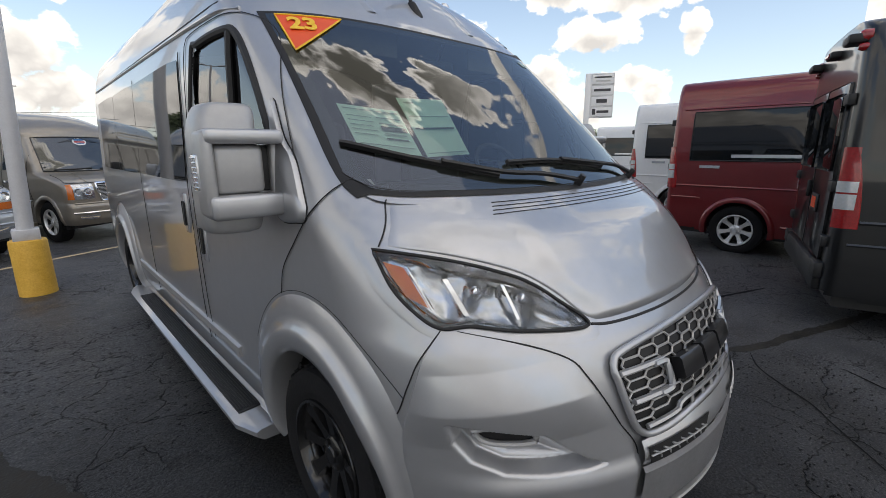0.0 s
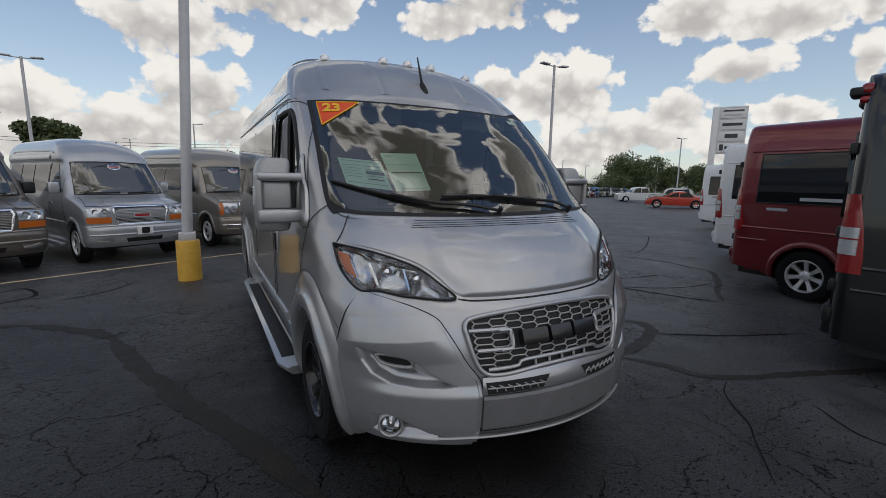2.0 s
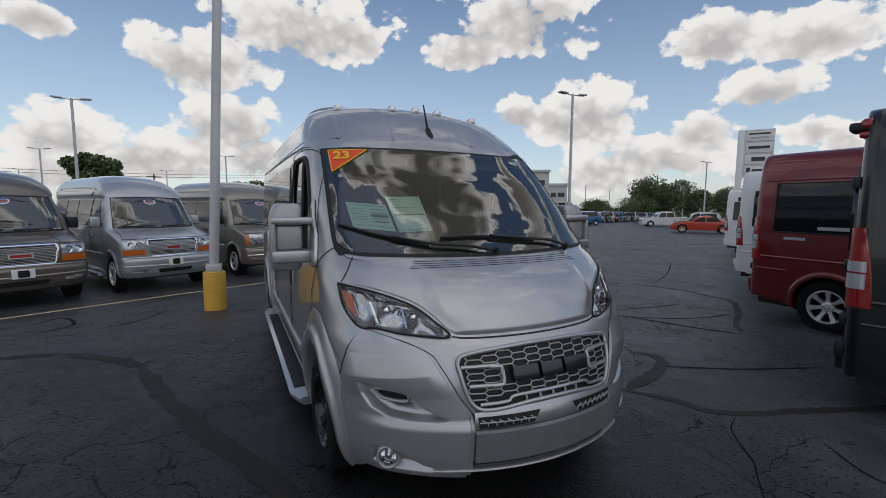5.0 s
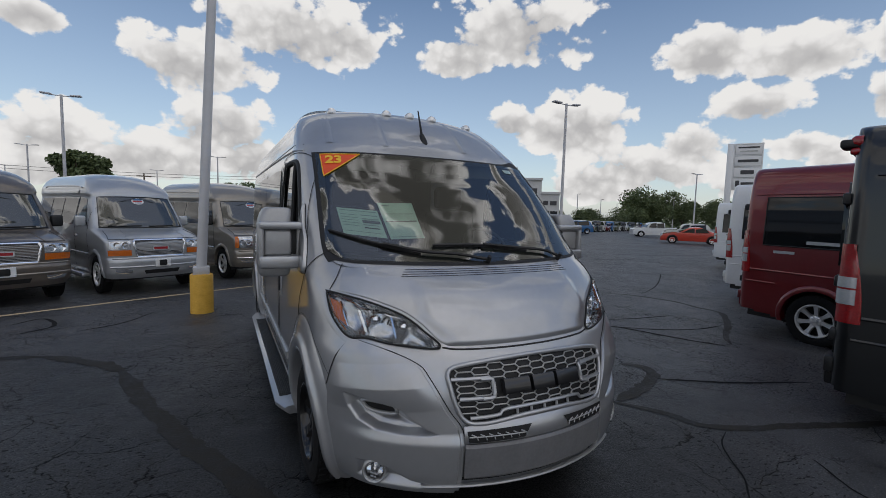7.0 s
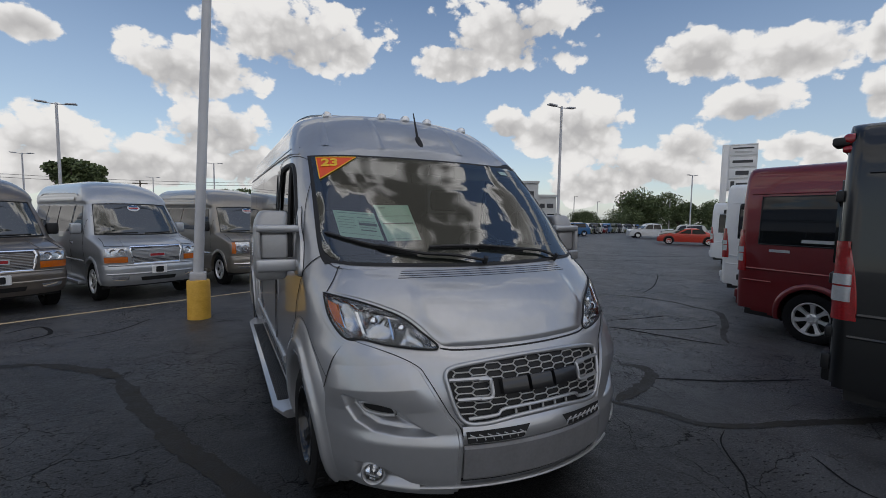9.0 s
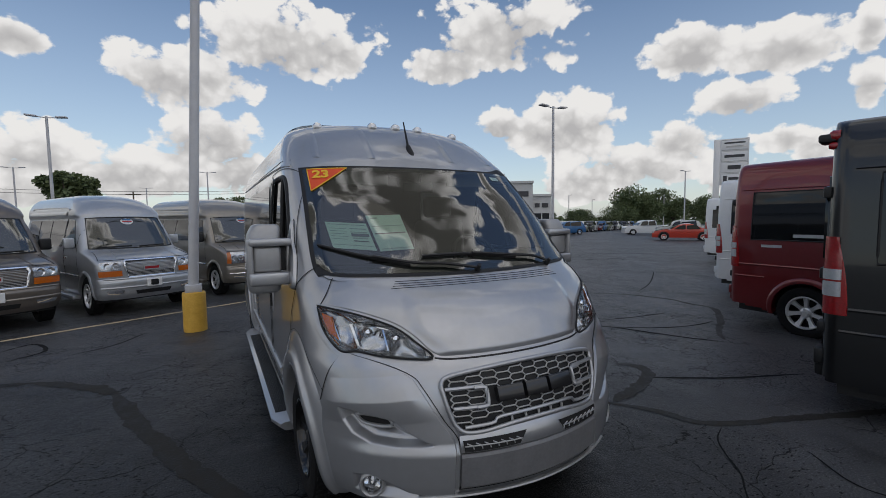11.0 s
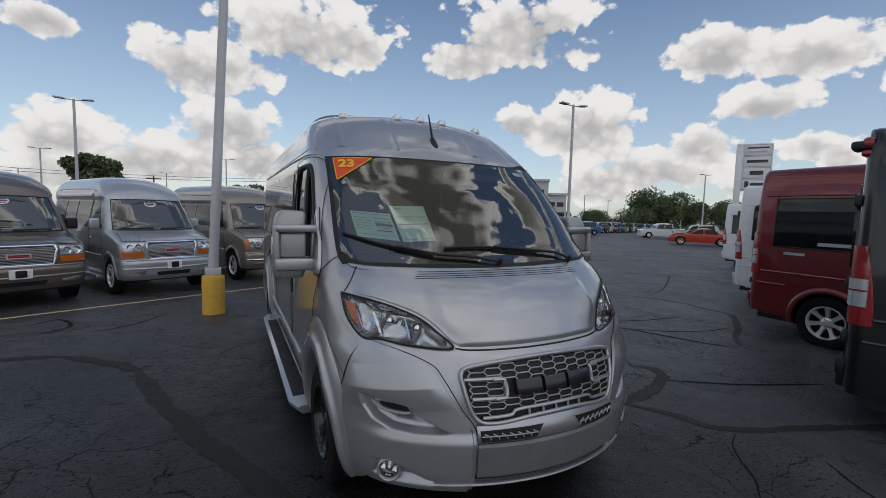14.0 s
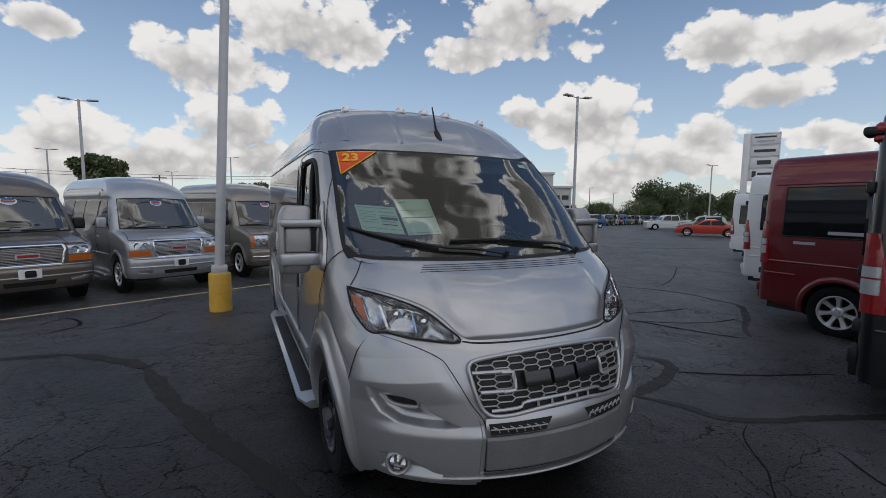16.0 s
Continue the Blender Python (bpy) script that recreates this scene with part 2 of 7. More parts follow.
M_TAUPE = material("taupe_metallic_paint", (0.29, 0.26, 0.22), 0.35, 0.45, vary=0.06, scale=3, coat=0.9)
M_BROWN = material("bronze_brown_metallic_paint", (0.17, 0.145, 0.125), 0.34, 0.45, vary=0.06, scale=3, coat=0.9)
M_GREYVAN = material("grey_silver_metallic_paint", (0.46, 0.475, 0.50), 0.34, 0.5, vary=0.05, scale=3, coat=0.9)
M_BLACK = material("black_plastic", (0.011, 0.011, 0.012), 0.5, vary=0.25, scale=30, bump=0.08, bump_scale=400)
M_SEAL = material("black_rubber_seal", (0.008, 0.008, 0.009), 0.6)
M_TYRE = material("tyre_rubber", (0.008, 0.008, 0.009), 0.9, spec=0.25, vary=0.3, scale=12, bump=0.25, bump_scale=120)
# silver plate panel, its colour darkened to stand for shade on a downward face
M_PLATE = material("shaded_silver_plastic", (0.17, 0.17, 0.178), 0.45, 0.15, vary=0.10, scale=9, bump=0.05, bump_scale=500)
M_SCREEN = material("tinted_windscreen", (0.030, 0.034, 0.033), 0.03, 0.0, spec=1.0, vary=0.2, scale=2, coat=1.0)
M_CHROME = material("chrome", (0.82, 0.83, 0.85), 0.08, 1.0, vary=0.02, scale=30)
M_ALLOY = material("polished_alloy", (0.78, 0.78, 0.79), 0.34, 0.7, vary=0.05, scale=20)
M_BLACKALLOY = material("black_alloy", (0.011, 0.011, 0.012), 0.25, 0.5, vary=0.1, scale=20, coat=0.6)
M_AMBER = material("amber_lens", (0.55, 0.12, 0.004), 0.18, 0.0, vary=0.12, scale=60, coat=1.0)
M_REDLENS = material("red_lens", (0.30, 0.008, 0.010), 0.2, 0.0, vary=0.3, scale=60, bump=0.15, bump_scale=140, coat=1.0)
M_CLEARLENS = material("clear_lamp_insert", (0.70, 0.71, 0.73), 0.2, 0.6, vary=0.1, scale=60, coat=1.0)
M_BOWL = material("lamp_reflector_bowl", (0.50, 0.52, 0.55), 0.18, 0.85, vary=0.25, scale=22, coat=0.6)
M_GLASS = glass("windscreen_glass", (0.76, 0.86, 0.80), dark=0.6)
M_SIDEGLASS = glass("side_window_glass", (0.25, 0.28, 0.29), dark=0.4)
M_LENS = glass("headlamp_lens", (0.95, 0.96, 0.97), dark=-0.10)
M_TINT = material("dark_tinted_window", (0.006, 0.007, 0.008), 0.03, 0.0, spec=0.55, vary=0.2, scale=2)
M_INTERIOR = material("dark_cabin_plastic", (0.014, 0.014, 0.015), 0.7, vary=0.2, scale=20, bump=0.1, bump_scale=300)
M_SEAT = material("grey_seat_fabric", (0.035, 0.035, 0.035), 0.85, vary=0.2, scale=40, bump=0.2, bump_scale=300)
M_HEADLINER = material("light_grey_headliner", (0.16, 0.16, 0.155), 0.9, vary=0.06, scale=20)
M_PAPER = material("green_tinted_sticker_paper", (0.62, 0.84, 0.78), 0.7, vary=0.03, scale=30)
M_INK = material("dark_print", (0.10, 0.13, 0.14), 0.7)
M_INKPALE = material("pale_print", (0.33, 0.45, 0.44), 0.7)
M_STICKER_RED = material("orange_red_sticker", (0.78, 0.085, 0.02), 0.5, vary=0.04, scale=30)
M_STICKER_YEL = material("yellow_sticker_print", (0.85, 0.52, 0.03), 0.5)
M_YELLOW = material("worn_yellow_paint", (0.74, 0.40, 0.045), 0.55, vary=0.10, scale=9, bump=0.15, bump_scale=60, tint=(0.76, 0.46, 0.08))
M_POLE = material("painted_pole_grey_white", (0.55, 0.55, 0.57), 0.45, 0.1, vary=0.06, scale=8, bump=0.05, bump_scale=80)
M_LINE = material("faded_yellow_line_paint", (0.58, 0.44, 0.27), 0.7, vary=0.25, scale=14, bump=0.2, bump_scale=150)
M_SIGN = material("white_sign_panel", (0.84, 0.84, 0.84), 0.5, vary=0.03, scale=2)
M_SIGNBAR = material("dark_sign_marks", (0.06, 0.06, 0.065), 0.5)
M_BADGE = material("near_black_badge", (0.02, 0.02, 0.022), 0.3, 0.2, coat=0.5)
M_BADGERED = material("red_badge", (0.35, 0.012, 0.02), 0.3, 0.1, coat=0.5)
M_BARK = material("tree_bark", (0.09, 0.07, 0.05), 0.9, vary=0.3, scale=6, bump=0.4, bump_scale=20)
M_LEAF = material("summer_leaves", (0.085, 0.125, 0.045), 0.6, vary=0.4, scale=0.8, tint=(0.115, 0.145, 0.06))
M_BUILD = material("pale_building_panels", (0.60, 0.60, 0.59), 0.7, vary=0.06, scale=0.5)
M_BUILDDARK = material("dark_shopfront_glass", (0.02, 0.024, 0.028), 0.1, vary=0.2, scale=0.4)
M_ORANGE = material("orange_red_car_paint", (0.50, 0.040, 0.018), 0.3, 0.1, vary=0.04, scale=3, coat=1.0)
M_BLUE = material("blue_car_paint", (0.02, 0.12, 0.30), 0.3, 0.1, vary=0.04, scale=3, coat=1.0)
M_CREAM = material("pale_car_paint", (0.50, 0.50, 0.48), 0.3, 0.1, vary=0.04, scale=3, coat=1.0)
M_BLACKCAR = material("black_car_paint", (0.02, 0.02, 0.022), 0.3, 0.1, vary=0.04, scale=3, coat=1.0)
M_GREENCAR = material("olive_car_paint", (0.10, 0.11, 0.05), 0.3, 0.1, vary=0.04, scale=3, coat=1.0)
M_GRILLE = material("grille_silver_plastic", (0.36, 0.355, 0.35), 0.35, 0.4, vary=0.05, scale=8, coat=0.4, coat_rough=0.2)
M_TAR = material("tar_crack_filler", (0.007, 0.007, 0.007), 0.85, vary=0.3, scale=10, bump=0.2, bump_scale=80, spec=0.25)
M_TARDUSTY = material("dusty_tar_patch", (0.008, 0.007, 0.0055), 0.62, vary=0.5, scale=5, bump=0.3, bump_scale=70, spec=0.34, tint=(0.020, 0.0175, 0.0135), rough_vary=0.15)
# ---- mesh helpers ----
def to_mesh(name, bm, mat, smooth=True, angle=None):
    me = bpy.data.meshes.new(name)
    bm.normal_update()
    bm.to_mesh(me)
    bm.free()
    if smooth:
        me.shade_smooth()
        if angle:
            me.set_sharp_from_angle(angle=radians(angle))
    if mat:
        me.materials.append(mat)
    return me


def part(name, bm, mat, parent, label="", smooth=True, angle=40):
    ob = new(name, to_mesh(name, bm, mat, smooth, angle))
    ob.parent = parent
    return tagged(ob, label)


def thing(name, m, label, category, group="", kind=""):
    ob = new(name)
    ob.empty_display_size = 0.1
    ob.matrix_world = m
    return tagged(ob, label, category, group, kind)


def solid(name, bm, mat, m, label, category, group="", kind="", smooth=True, angle=40):
    ob = new(name, to_mesh(name, bm, mat, smooth, angle))
    ob.matrix_world = m
    return tagged(ob, label, category, group, kind)


def curve_of(table):
    """Smooth reading of rows (x, y) by Hermite pieces with limited slopes."""
    xs, ys = [float(r[0]) for r in table], [float(r[1]) for r in table]
    n = len(xs)
    d = [(ys[i + 1] - ys[i]) / (xs[i + 1] - xs[i]) for i in range(n - 1)]
    t = [d[0]] + [0 if d[i - 1] * d[i] <= 0 else 2 * d[i - 1] * d[i] / (d[i - 1] + d[i]) for i in range(1, n - 1)] + [d[-1]]
    memo = {}

    def f(x):
        if x in memo:
            return memo[x]
        c = min(max(x, xs[0]), xs[-1])
        i = 0
        while i < n - 2 and c >= xs[i + 1]:
            i += 1
        h = xs[i + 1] - xs[i]
        s = (c - xs[i]) / h
        v = (2 * s**3 - 3 * s**2 + 1) * ys[i] + (s**3 - 2 * s**2 + s) * h * t[i] + (-2 * s**3 + 3 * s**2) * ys[i + 1] + (s**3 - s**2) * h * t[i + 1]
        memo[x] = v
        return v
    return f


def polyline(pts, n):
    """n points evenly along a smoothed polyline (Catmull-Rom), any dimension."""
    P = np.array(pts, float)
    if len(P) > 2:
        Q = np.vstack([2 * P[0] - P[1], P, 2 * P[-1] - P[-2]])
        fine = []
        for i in range(1, len(Q) - 2):
            for s in np.linspace(0, 1, 12, endpoint=False):
                a, b, c, d = Q[i - 1:i + 3]
                fine.append(0.5 * ((2 * b) + (c - a) * s + (2 * a - 5 * b + 4 * c - d) * s**2 + (3 * b - a - 3 * c + d) * s**3))
        P = np.vstack([fine, P[-1]])
    cum = np.r_[0, np.cumsum(np.linalg.norm(np.diff(P, axis=0), axis=1))]
    at = np.linspace(0, cum[-1], n)
    return np.stack([np.interp(at, cum, P[:, k]) for k in range(P.shape[1])], 1)


def grid_faces(bm, rows, closed=False, flip=False):
    """Quads between rows of points, all of one length."""
    vs = [[bm.verts.new(p) for p in row] for row in rows]
    n = len(vs[0])
    for a, b in zip(vs, vs[1:]):
        for i in range(n if closed else n - 1):
            j = (i + 1) % n
            q = (a[i], a[j], b[j], b[i])
            try:
                bm.faces.new(q[::-1] if flip else q)
            except ValueError:
                pass
    return vs


def box(bm, x0, x1, y0, y1, z0, z1, bevel=0.0, seg=2, m=None):
    r = bmesh.ops.create_cube(bm, size=1)
    vs = r["verts"]
    for v in vs:
        v.co = Vector(((x0 + x1) / 2 + v.co.x * (x1 - x0), (y0 + y1) / 2 + v.co.y * (y1 - y0), (z0 + z1) / 2 + v.co.z * (z1 - z0)))
    if bevel > 0:
        es = list({e for v in vs for e in v.link_edges})
        r = bmesh.ops.bevel(bm, geom=es, offset=bevel, segments=seg, affect="EDGES", profile=0.5)
        vs = list({v for f in r["faces"] for v in f.verts})
    if m is not None:
        bmesh.ops.transform(bm, matrix=m, verts=vs)
    return vs


def rod(bm, a, b, r0, r1=None, n=12, caps=True):
    a, b = Vector(a), Vector(b)
    r1 = r0 if r1 is None else r1
    q = (b - a).to_track_quat("Z", "Y").to_matrix()
    rings = []
    for p, r in ((a, r0), (b, r1)):
        rings.append([bm.verts.new(p + q @ Vector((r * math.cos(2 * math.pi * i / n), r * math.sin(2 * math.pi * i / n), 0))) for i in range(n)])
    for i in range(n):
        j = (i + 1) % n
        bm.faces.new((rings[0][i], rings[0][j], rings[1][j], rings[1][i]))
    if caps:
        bm.faces.new(rings[0][::-1])
        bm.faces.new(rings[1])


def tube(bm, pts, r, n=8, closed=False, flat=1.0):
    """A tube along points."""
    P = [Vector(p) for p in pts]
    rings = []
    up = Vector((0, 0, 1))
    for i, p in enumerate(P):
        a = P[(i - 1) % len(P)] if closed or i else p
        b = P[(i + 1) % len(P)] if closed or i < len(P) - 1 else p
        d = (b - a).normalized()
        s = d.cross(up)
        s = s.normalized() if s.length > 0.02 else Vector((1, 0, 0))
        u = s.cross(d).normalized()
        rings.append([p + s * (r * math.cos(2 * math.pi * k / n)) + u * (r * flat * math.sin(2 * math.pi * k / n)) for k in range(n)])
    vs = [[bm.verts.new(q) for q in ring] for ring in rings]
    m = len(vs)
    for i in range(m if closed else m - 1):
        a, b = vs[i], vs[(i + 1) % m]
        for k in range(n):
            bm.faces.new((a[k], a[(k + 1) % n], b[(k + 1) % n], b[k]))
    if not closed:
        bm.faces.new(vs[0][::-1])
        bm.faces.new(vs[-1])


def lathe(bm, profile, n=32, m=None):
    """A turned form round the x axis: profile rows (x, radius)."""
    rows = [[Vector((x, r * math.cos(2 * math.pi * k / n), r * math.sin(2 * math.pi * k / n))) for k in range(n)] for x, r in profile]
    if m is not None:
        rows = [[m @ p for p in row] for row in rows]
    return grid_faces(bm, rows, closed=True)


def plate(bm, outline, depth, m):
    """A flat outline (2D) with thickness, laid by m: outline in x, y; depth along z."""
    n = len(outline)
    a = [bm.verts.new(m @ Vector((p[0], p[1], 0))) for p in outline]
    b = [bm.verts.new(m @ Vector((p[0], p[1], depth))) for p in outline]
    bm.faces.new(a[::-1])
    bm.faces.new(b)
    for i in range(n):
        bm.faces.new((a[i], a[(i + 1) % n], b[(i + 1) % n], b[i]))


# ---- ground ----
def ground_z(x, y):
    """The lot falls off gently away from the row of vans."""
    r = math.hypot(x, y)
    return -0.016 * max(0.0, r - 3.0)


def asphalt():
    mt = bpy.data.materials.new("sealed_asphalt")
    mt.use_nodes = True
    nt = mt.node_tree
    b = nt.nodes["Principled BSDF"]
    N, L = nt.nodes.new, nt.links.new
    co = N("ShaderNodeTexCoord")

    def tex(kind, scale, **kw):
        n = N(kind)
        n.inputs["Scale"].default_value = scale
        for k, v in kw.items():
            n.inputs[k].default_value = v
        L(co.outputs["Object"], n.inputs["Vector"])
        return n
    big = tex("ShaderNodeTexNoise", 0.35, Detail=5, Roughness=0.6)
    mid = tex("ShaderNodeTexNoise", 3.0, Detail=6, Roughness=0.65)
    grit = tex("ShaderNodeTexNoise", 85.0, Detail=5, Roughness=0.7)
    ramp = N("ShaderNodeValToRGB")
    r = ramp.color_ramp
    r.elements[0].position, r.elements[0].color = 0.36, (0.009, 0.009, 0.010, 1)
    r.elements[1].position, r.elements[1].color = 0.68, (0.042, 0.043, 0.046, 1)
    mix = N("ShaderNodeMath")
    mix.operation = "MULTIPLY_ADD"
    mix.inputs[1].default_value = 0.5
    add = N("ShaderNodeMath")
    add.operation = "MULTIPLY_ADD"
    add.inputs[1].default_value = 0.5
    add.inputs[2].default_value = 0.0
    L(mid.outputs["Fac"], add.inputs[0])
    L(big.outputs["Fac"], mix.inputs[0])
    L(add.outputs[0], mix.inputs[2])
    L(mix.outputs[0], ramp.inputs[0])
    spk = N("ShaderNodeMapRange")
    for i, v in ((1, 0.55), (2, 0.68), (3, 0.0), (4, 0.85)):
        spk.inputs[i].default_value = v
    L(grit.outputs["Fac"], spk.inputs[0])
    lift = N("ShaderNodeMixRGB")
    L(spk.outputs[0], lift.inputs[0])
    L(ramp.outputs[0], lift.inputs[1])
    lift.inputs[2].default_value = (0.11, 0.11, 0.112, 1)
    # hairline crazing
    warp = N("ShaderNodeMixRGB")
    warp.blend_type = "ADD"
    warp.inputs[0].default_value = 0.55
    wn = tex("ShaderNodeTexNoise", 2.2, Detail=5)
    L(co.outputs["Object"], warp.inputs[1])
    L(wn.outputs["Color"], warp.inputs[2])
    vor = N("ShaderNodeTexVoronoi")
    vor.feature = "DISTANCE_TO_EDGE"
    vor.inputs["Scale"].default_value = 1.9
    L(warp.outputs[0], vor.inputs["Vector"])
    crack = N("ShaderNodeMapRange")
    for i, v in ((1, 0.0), (2, 0.016), (3, 1.0), (4, 0.0)):
        crack.inputs[i].default_value = v
    L(vor.outputs["Distance"], crack.inputs[0])
    where = N("ShaderNodeMapRange")
    for i, v in ((1, 0.38), (2, 0.54), (3, 0.0), (4, 1.0)):
        where.inputs[i].default_value = v
    L(tex("ShaderNodeTexNoise", 0.9, Detail=3).outputs["Fac"], where.inputs[0])
    cm = N("ShaderNodeMath")
    cm.operation = "MULTIPLY"
    L(crack.outputs[0], cm.inputs[0])
    L(where.outputs[0], cm.inputs[1])
    dark = N("ShaderNodeMixRGB")
    L(cm.outputs[0], dark.inputs[0])
    L(lift.outputs[0], dark.inputs[1])
    dark.inputs[2].default_value = (0.004, 0.004, 0.004, 1)
    # pits where the binder has worn out
    pit_in = N("ShaderNodeMapping")
    pit_in.inputs["Scale"].default_value = (1.0, 1.7, 1.0)
    pit_in.inputs["Rotation"].default_value = (0, 0, radians(25))
    L(co.outputs["Object"], pit_in.inputs[0])
    pit_n = N("ShaderNodeTexNoise")
    pit_n.inputs["Scale"].default_value, pit_n.inputs["Detail"].default_value, pit_n.inputs["Roughness"].default_value = 26.0, 3.0, 0.55
    L(pit_in.outputs[0], pit_n.inputs["Vector"])
    pit = N("ShaderNodeMapRange")
    for i, v in ((1, 0.575), (2, 0.64), (3, 0.0), (4, 0.85)):
        pit.inputs[i].default_value = v
    L(pit_n.outputs["Fac"], pit.inputs[0])
    patchy = N("ShaderNodeMath")
    patchy.operation = "MULTIPLY"
    L(pit.outputs[0], patchy.inputs[0])
    L(where.outputs[0], patchy.inputs[1])
    pits = N("ShaderNodeMixRGB")
    L(patchy.outputs[0], pits.inputs[0])
    L(dark.outputs[0], pits.inputs[1])
    pits.inputs[2].default_value = (0.003, 0.003, 0.003, 1)
    # lot greys farther out; near the van, shade is painted into the colour
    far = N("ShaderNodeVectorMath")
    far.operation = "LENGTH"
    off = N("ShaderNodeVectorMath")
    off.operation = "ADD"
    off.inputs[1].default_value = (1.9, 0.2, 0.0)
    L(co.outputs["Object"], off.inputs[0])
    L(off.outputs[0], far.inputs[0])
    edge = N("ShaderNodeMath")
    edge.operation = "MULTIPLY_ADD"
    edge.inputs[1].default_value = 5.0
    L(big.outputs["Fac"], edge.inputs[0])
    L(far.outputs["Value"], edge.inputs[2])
    shade_to_grey = N("ShaderNodeMapRange")
    shade_to_grey.interpolation_type = "SMOOTHSTEP"
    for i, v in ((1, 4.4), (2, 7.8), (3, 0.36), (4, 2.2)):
        shade_to_grey.inputs[i].default_value = v
    L(edge.outputs[0], shade_to_grey.inputs[0])
    shade_toned = N("ShaderNodeVectorMath")
    shade_toned.operation = "SCALE"
    L(pits.outputs[0], shade_toned.inputs[0])
    L(shade_to_grey.outputs[0], shade_toned.inputs["Scale"])
    L(shade_toned.outputs[0], b.inputs["Base Color"])
    # the worn film shines, pits and cracks don't
    film = N("ShaderNodeMapRange")
    for i, v in ((1, 0.36), (2, 0.64), (3, 0.20), (4, 0.78)):
        film.inputs[i].default_value = v
    L(grit.outputs["Fac"], film.inputs[0])
    hollow = N("ShaderNodeMath")
    hollow.operation = "MAXIMUM"
    L(patchy.outputs[0], hollow.inputs[0])
    L(cm.outputs[0], hollow.inputs[1])
    keep_film = N("ShaderNodeMath")
    keep_film.operation = "MULTIPLY_ADD"
    keep_film.inputs[1].default_value, keep_film.inputs[2].default_value = -0.95, 1.0
    L(hollow.outputs[0], keep_film.inputs[0])
    shine = N("ShaderNodeMath")
    shine.operation = "MULTIPLY"
    L(film.outputs[0], shine.inputs[0])
    L(keep_film.outputs[0], shine.inputs[1])
    L(shine.outputs[0], b.inputs["Specular IOR Level"])
    rg = N("ShaderNodeMapRange")
    for i, v in ((1, 0.3), (2, 0.7), (3, 0.40), (4, 0.62)):
        rg.inputs[i].default_value = v
    L(mid.outputs["Fac"], rg.inputs[0])
    L(rg.outputs[0], b.inputs["Roughness"])
    hgt = N("ShaderNodeMath")
    hgt.operation = "MULTIPLY_ADD"
    hgt.inputs[1].default_value = -1.5
    L(cm.outputs[0], hgt.inputs[0])
    sunk = N("ShaderNodeMath")
    sunk.operation = "MULTIPLY_ADD"
    sunk.inputs[1].default_value = -1.6
    L(patchy.outputs[0], sunk.inputs[0])
    L(grit.outputs["Fac"], sunk.inputs[2])
    L(sunk.outputs[0], hgt.inputs[2])
    bp = N("ShaderNodeBump")
    bp.inputs["Strength"].default_value, bp.inputs["Distance"].default_value = 0.5, 0.006
    L(hgt.outputs[0], bp.inputs["Height"])
    bp2 = N("ShaderNodeBump")
    bp2.inputs["Strength"].default_value, bp2.inputs["Distance"].default_value = 0.6, 0.03
    L(mid.outputs["Fac"], bp2.inputs["Height"])
    L(bp.outputs[0], bp2.inputs["Normal"])
    L(bp2.outputs[0], b.inputs["Normal"])
    return mt


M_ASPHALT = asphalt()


def build_ground():
    bm = bmesh.new()
    rings = [0.0, 2, 3, 4, 6, 8, 10, 12, 14, 17, 21, 26, 33, 42, 55, 75, 110, 170, 300, 600, 1200, 2500]
    n = 72
    centre = bm.verts.new((0, 0, 0))
    last = None
    for r in rings[1:]:
        ring = [bm.verts.new((r * math.cos(2 * math.pi * k / n), r * math.sin(2 * math.pi * k / n), ground_z(r, 0))) for k in range(n)]
        for k in range(n):
            j = (k + 1) % n
            bm.faces.new((centre, ring[k], ring[j]) if last is None else (last[k], ring[k], ring[j], last[j]))
        last = ring
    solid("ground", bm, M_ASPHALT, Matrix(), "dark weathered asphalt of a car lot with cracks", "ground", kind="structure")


build_ground()
# ---- the tall panel van: its skin is read by height ----
# at a height z the outline in plan has its nose at y0, half width w, corner depth d and roundness n
PANEL_VAN = [curve_of([(0.20, 0.16), (0.28, 0.10), (0.40, 0.065), (0.55, 0.06), (0.70, 0.09), (0.83, 0.135), (0.93, 0.19), (0.99, 0.245), (1.08, 0.315), (1.18, 0.405),
               (1.28, 0.525), (1.345, 0.63), (1.42, 0.735), (1.60, 0.95), (1.80, 1.18), (2.04, 1.46), (2.12, 1.545), (2.20, 1.635), (2.30, 1.745), (2.38, 1.85),
               (2.45, 1.98), (2.49, 2.12), (2.515, 2.35), (2.525, 2.75), (2.53, 3.4)]),
    curve_of([(0.20, 0.93), (0.30, 0.985), (0.45, 1.01), (0.70, 1.02), (1.00, 1.02), (1.25, 1.02), (1.45, 1.01), (1.65, 1.0), (1.95, 0.985), (2.10, 0.965), (2.25, 0.93),
               (2.36, 0.885), (2.44, 0.82), (2.49, 0.73), (2.515, 0.60), (2.525, 0.42), (2.53, 0.15)]),
    curve_of([(0.20, 0.75), (0.40, 0.75), (0.60, 0.74), (0.80, 0.68), (1.00, 0.60), (1.15, 0.55), (1.30, 0.52), (1.45, 0.48), (1.70, 0.40), (2.04, 0.36), (2.25, 0.42),
               (2.40, 0.5), (2.53, 0.6)]),
    curve_of([(0.20, 1.9), (0.55, 1.9), (0.80, 2.05), (1.00, 2.1), (1.20, 2.25), (1.34, 2.45), (1.60, 2.8), (2.04, 3.0), (2.25, 2.6), (2.45, 2.2), (2.53, 2.0)]), 6.0]
SKIN = list(PANEL_VAN)


def use_skin(tables):
    SKIN[:] = tables


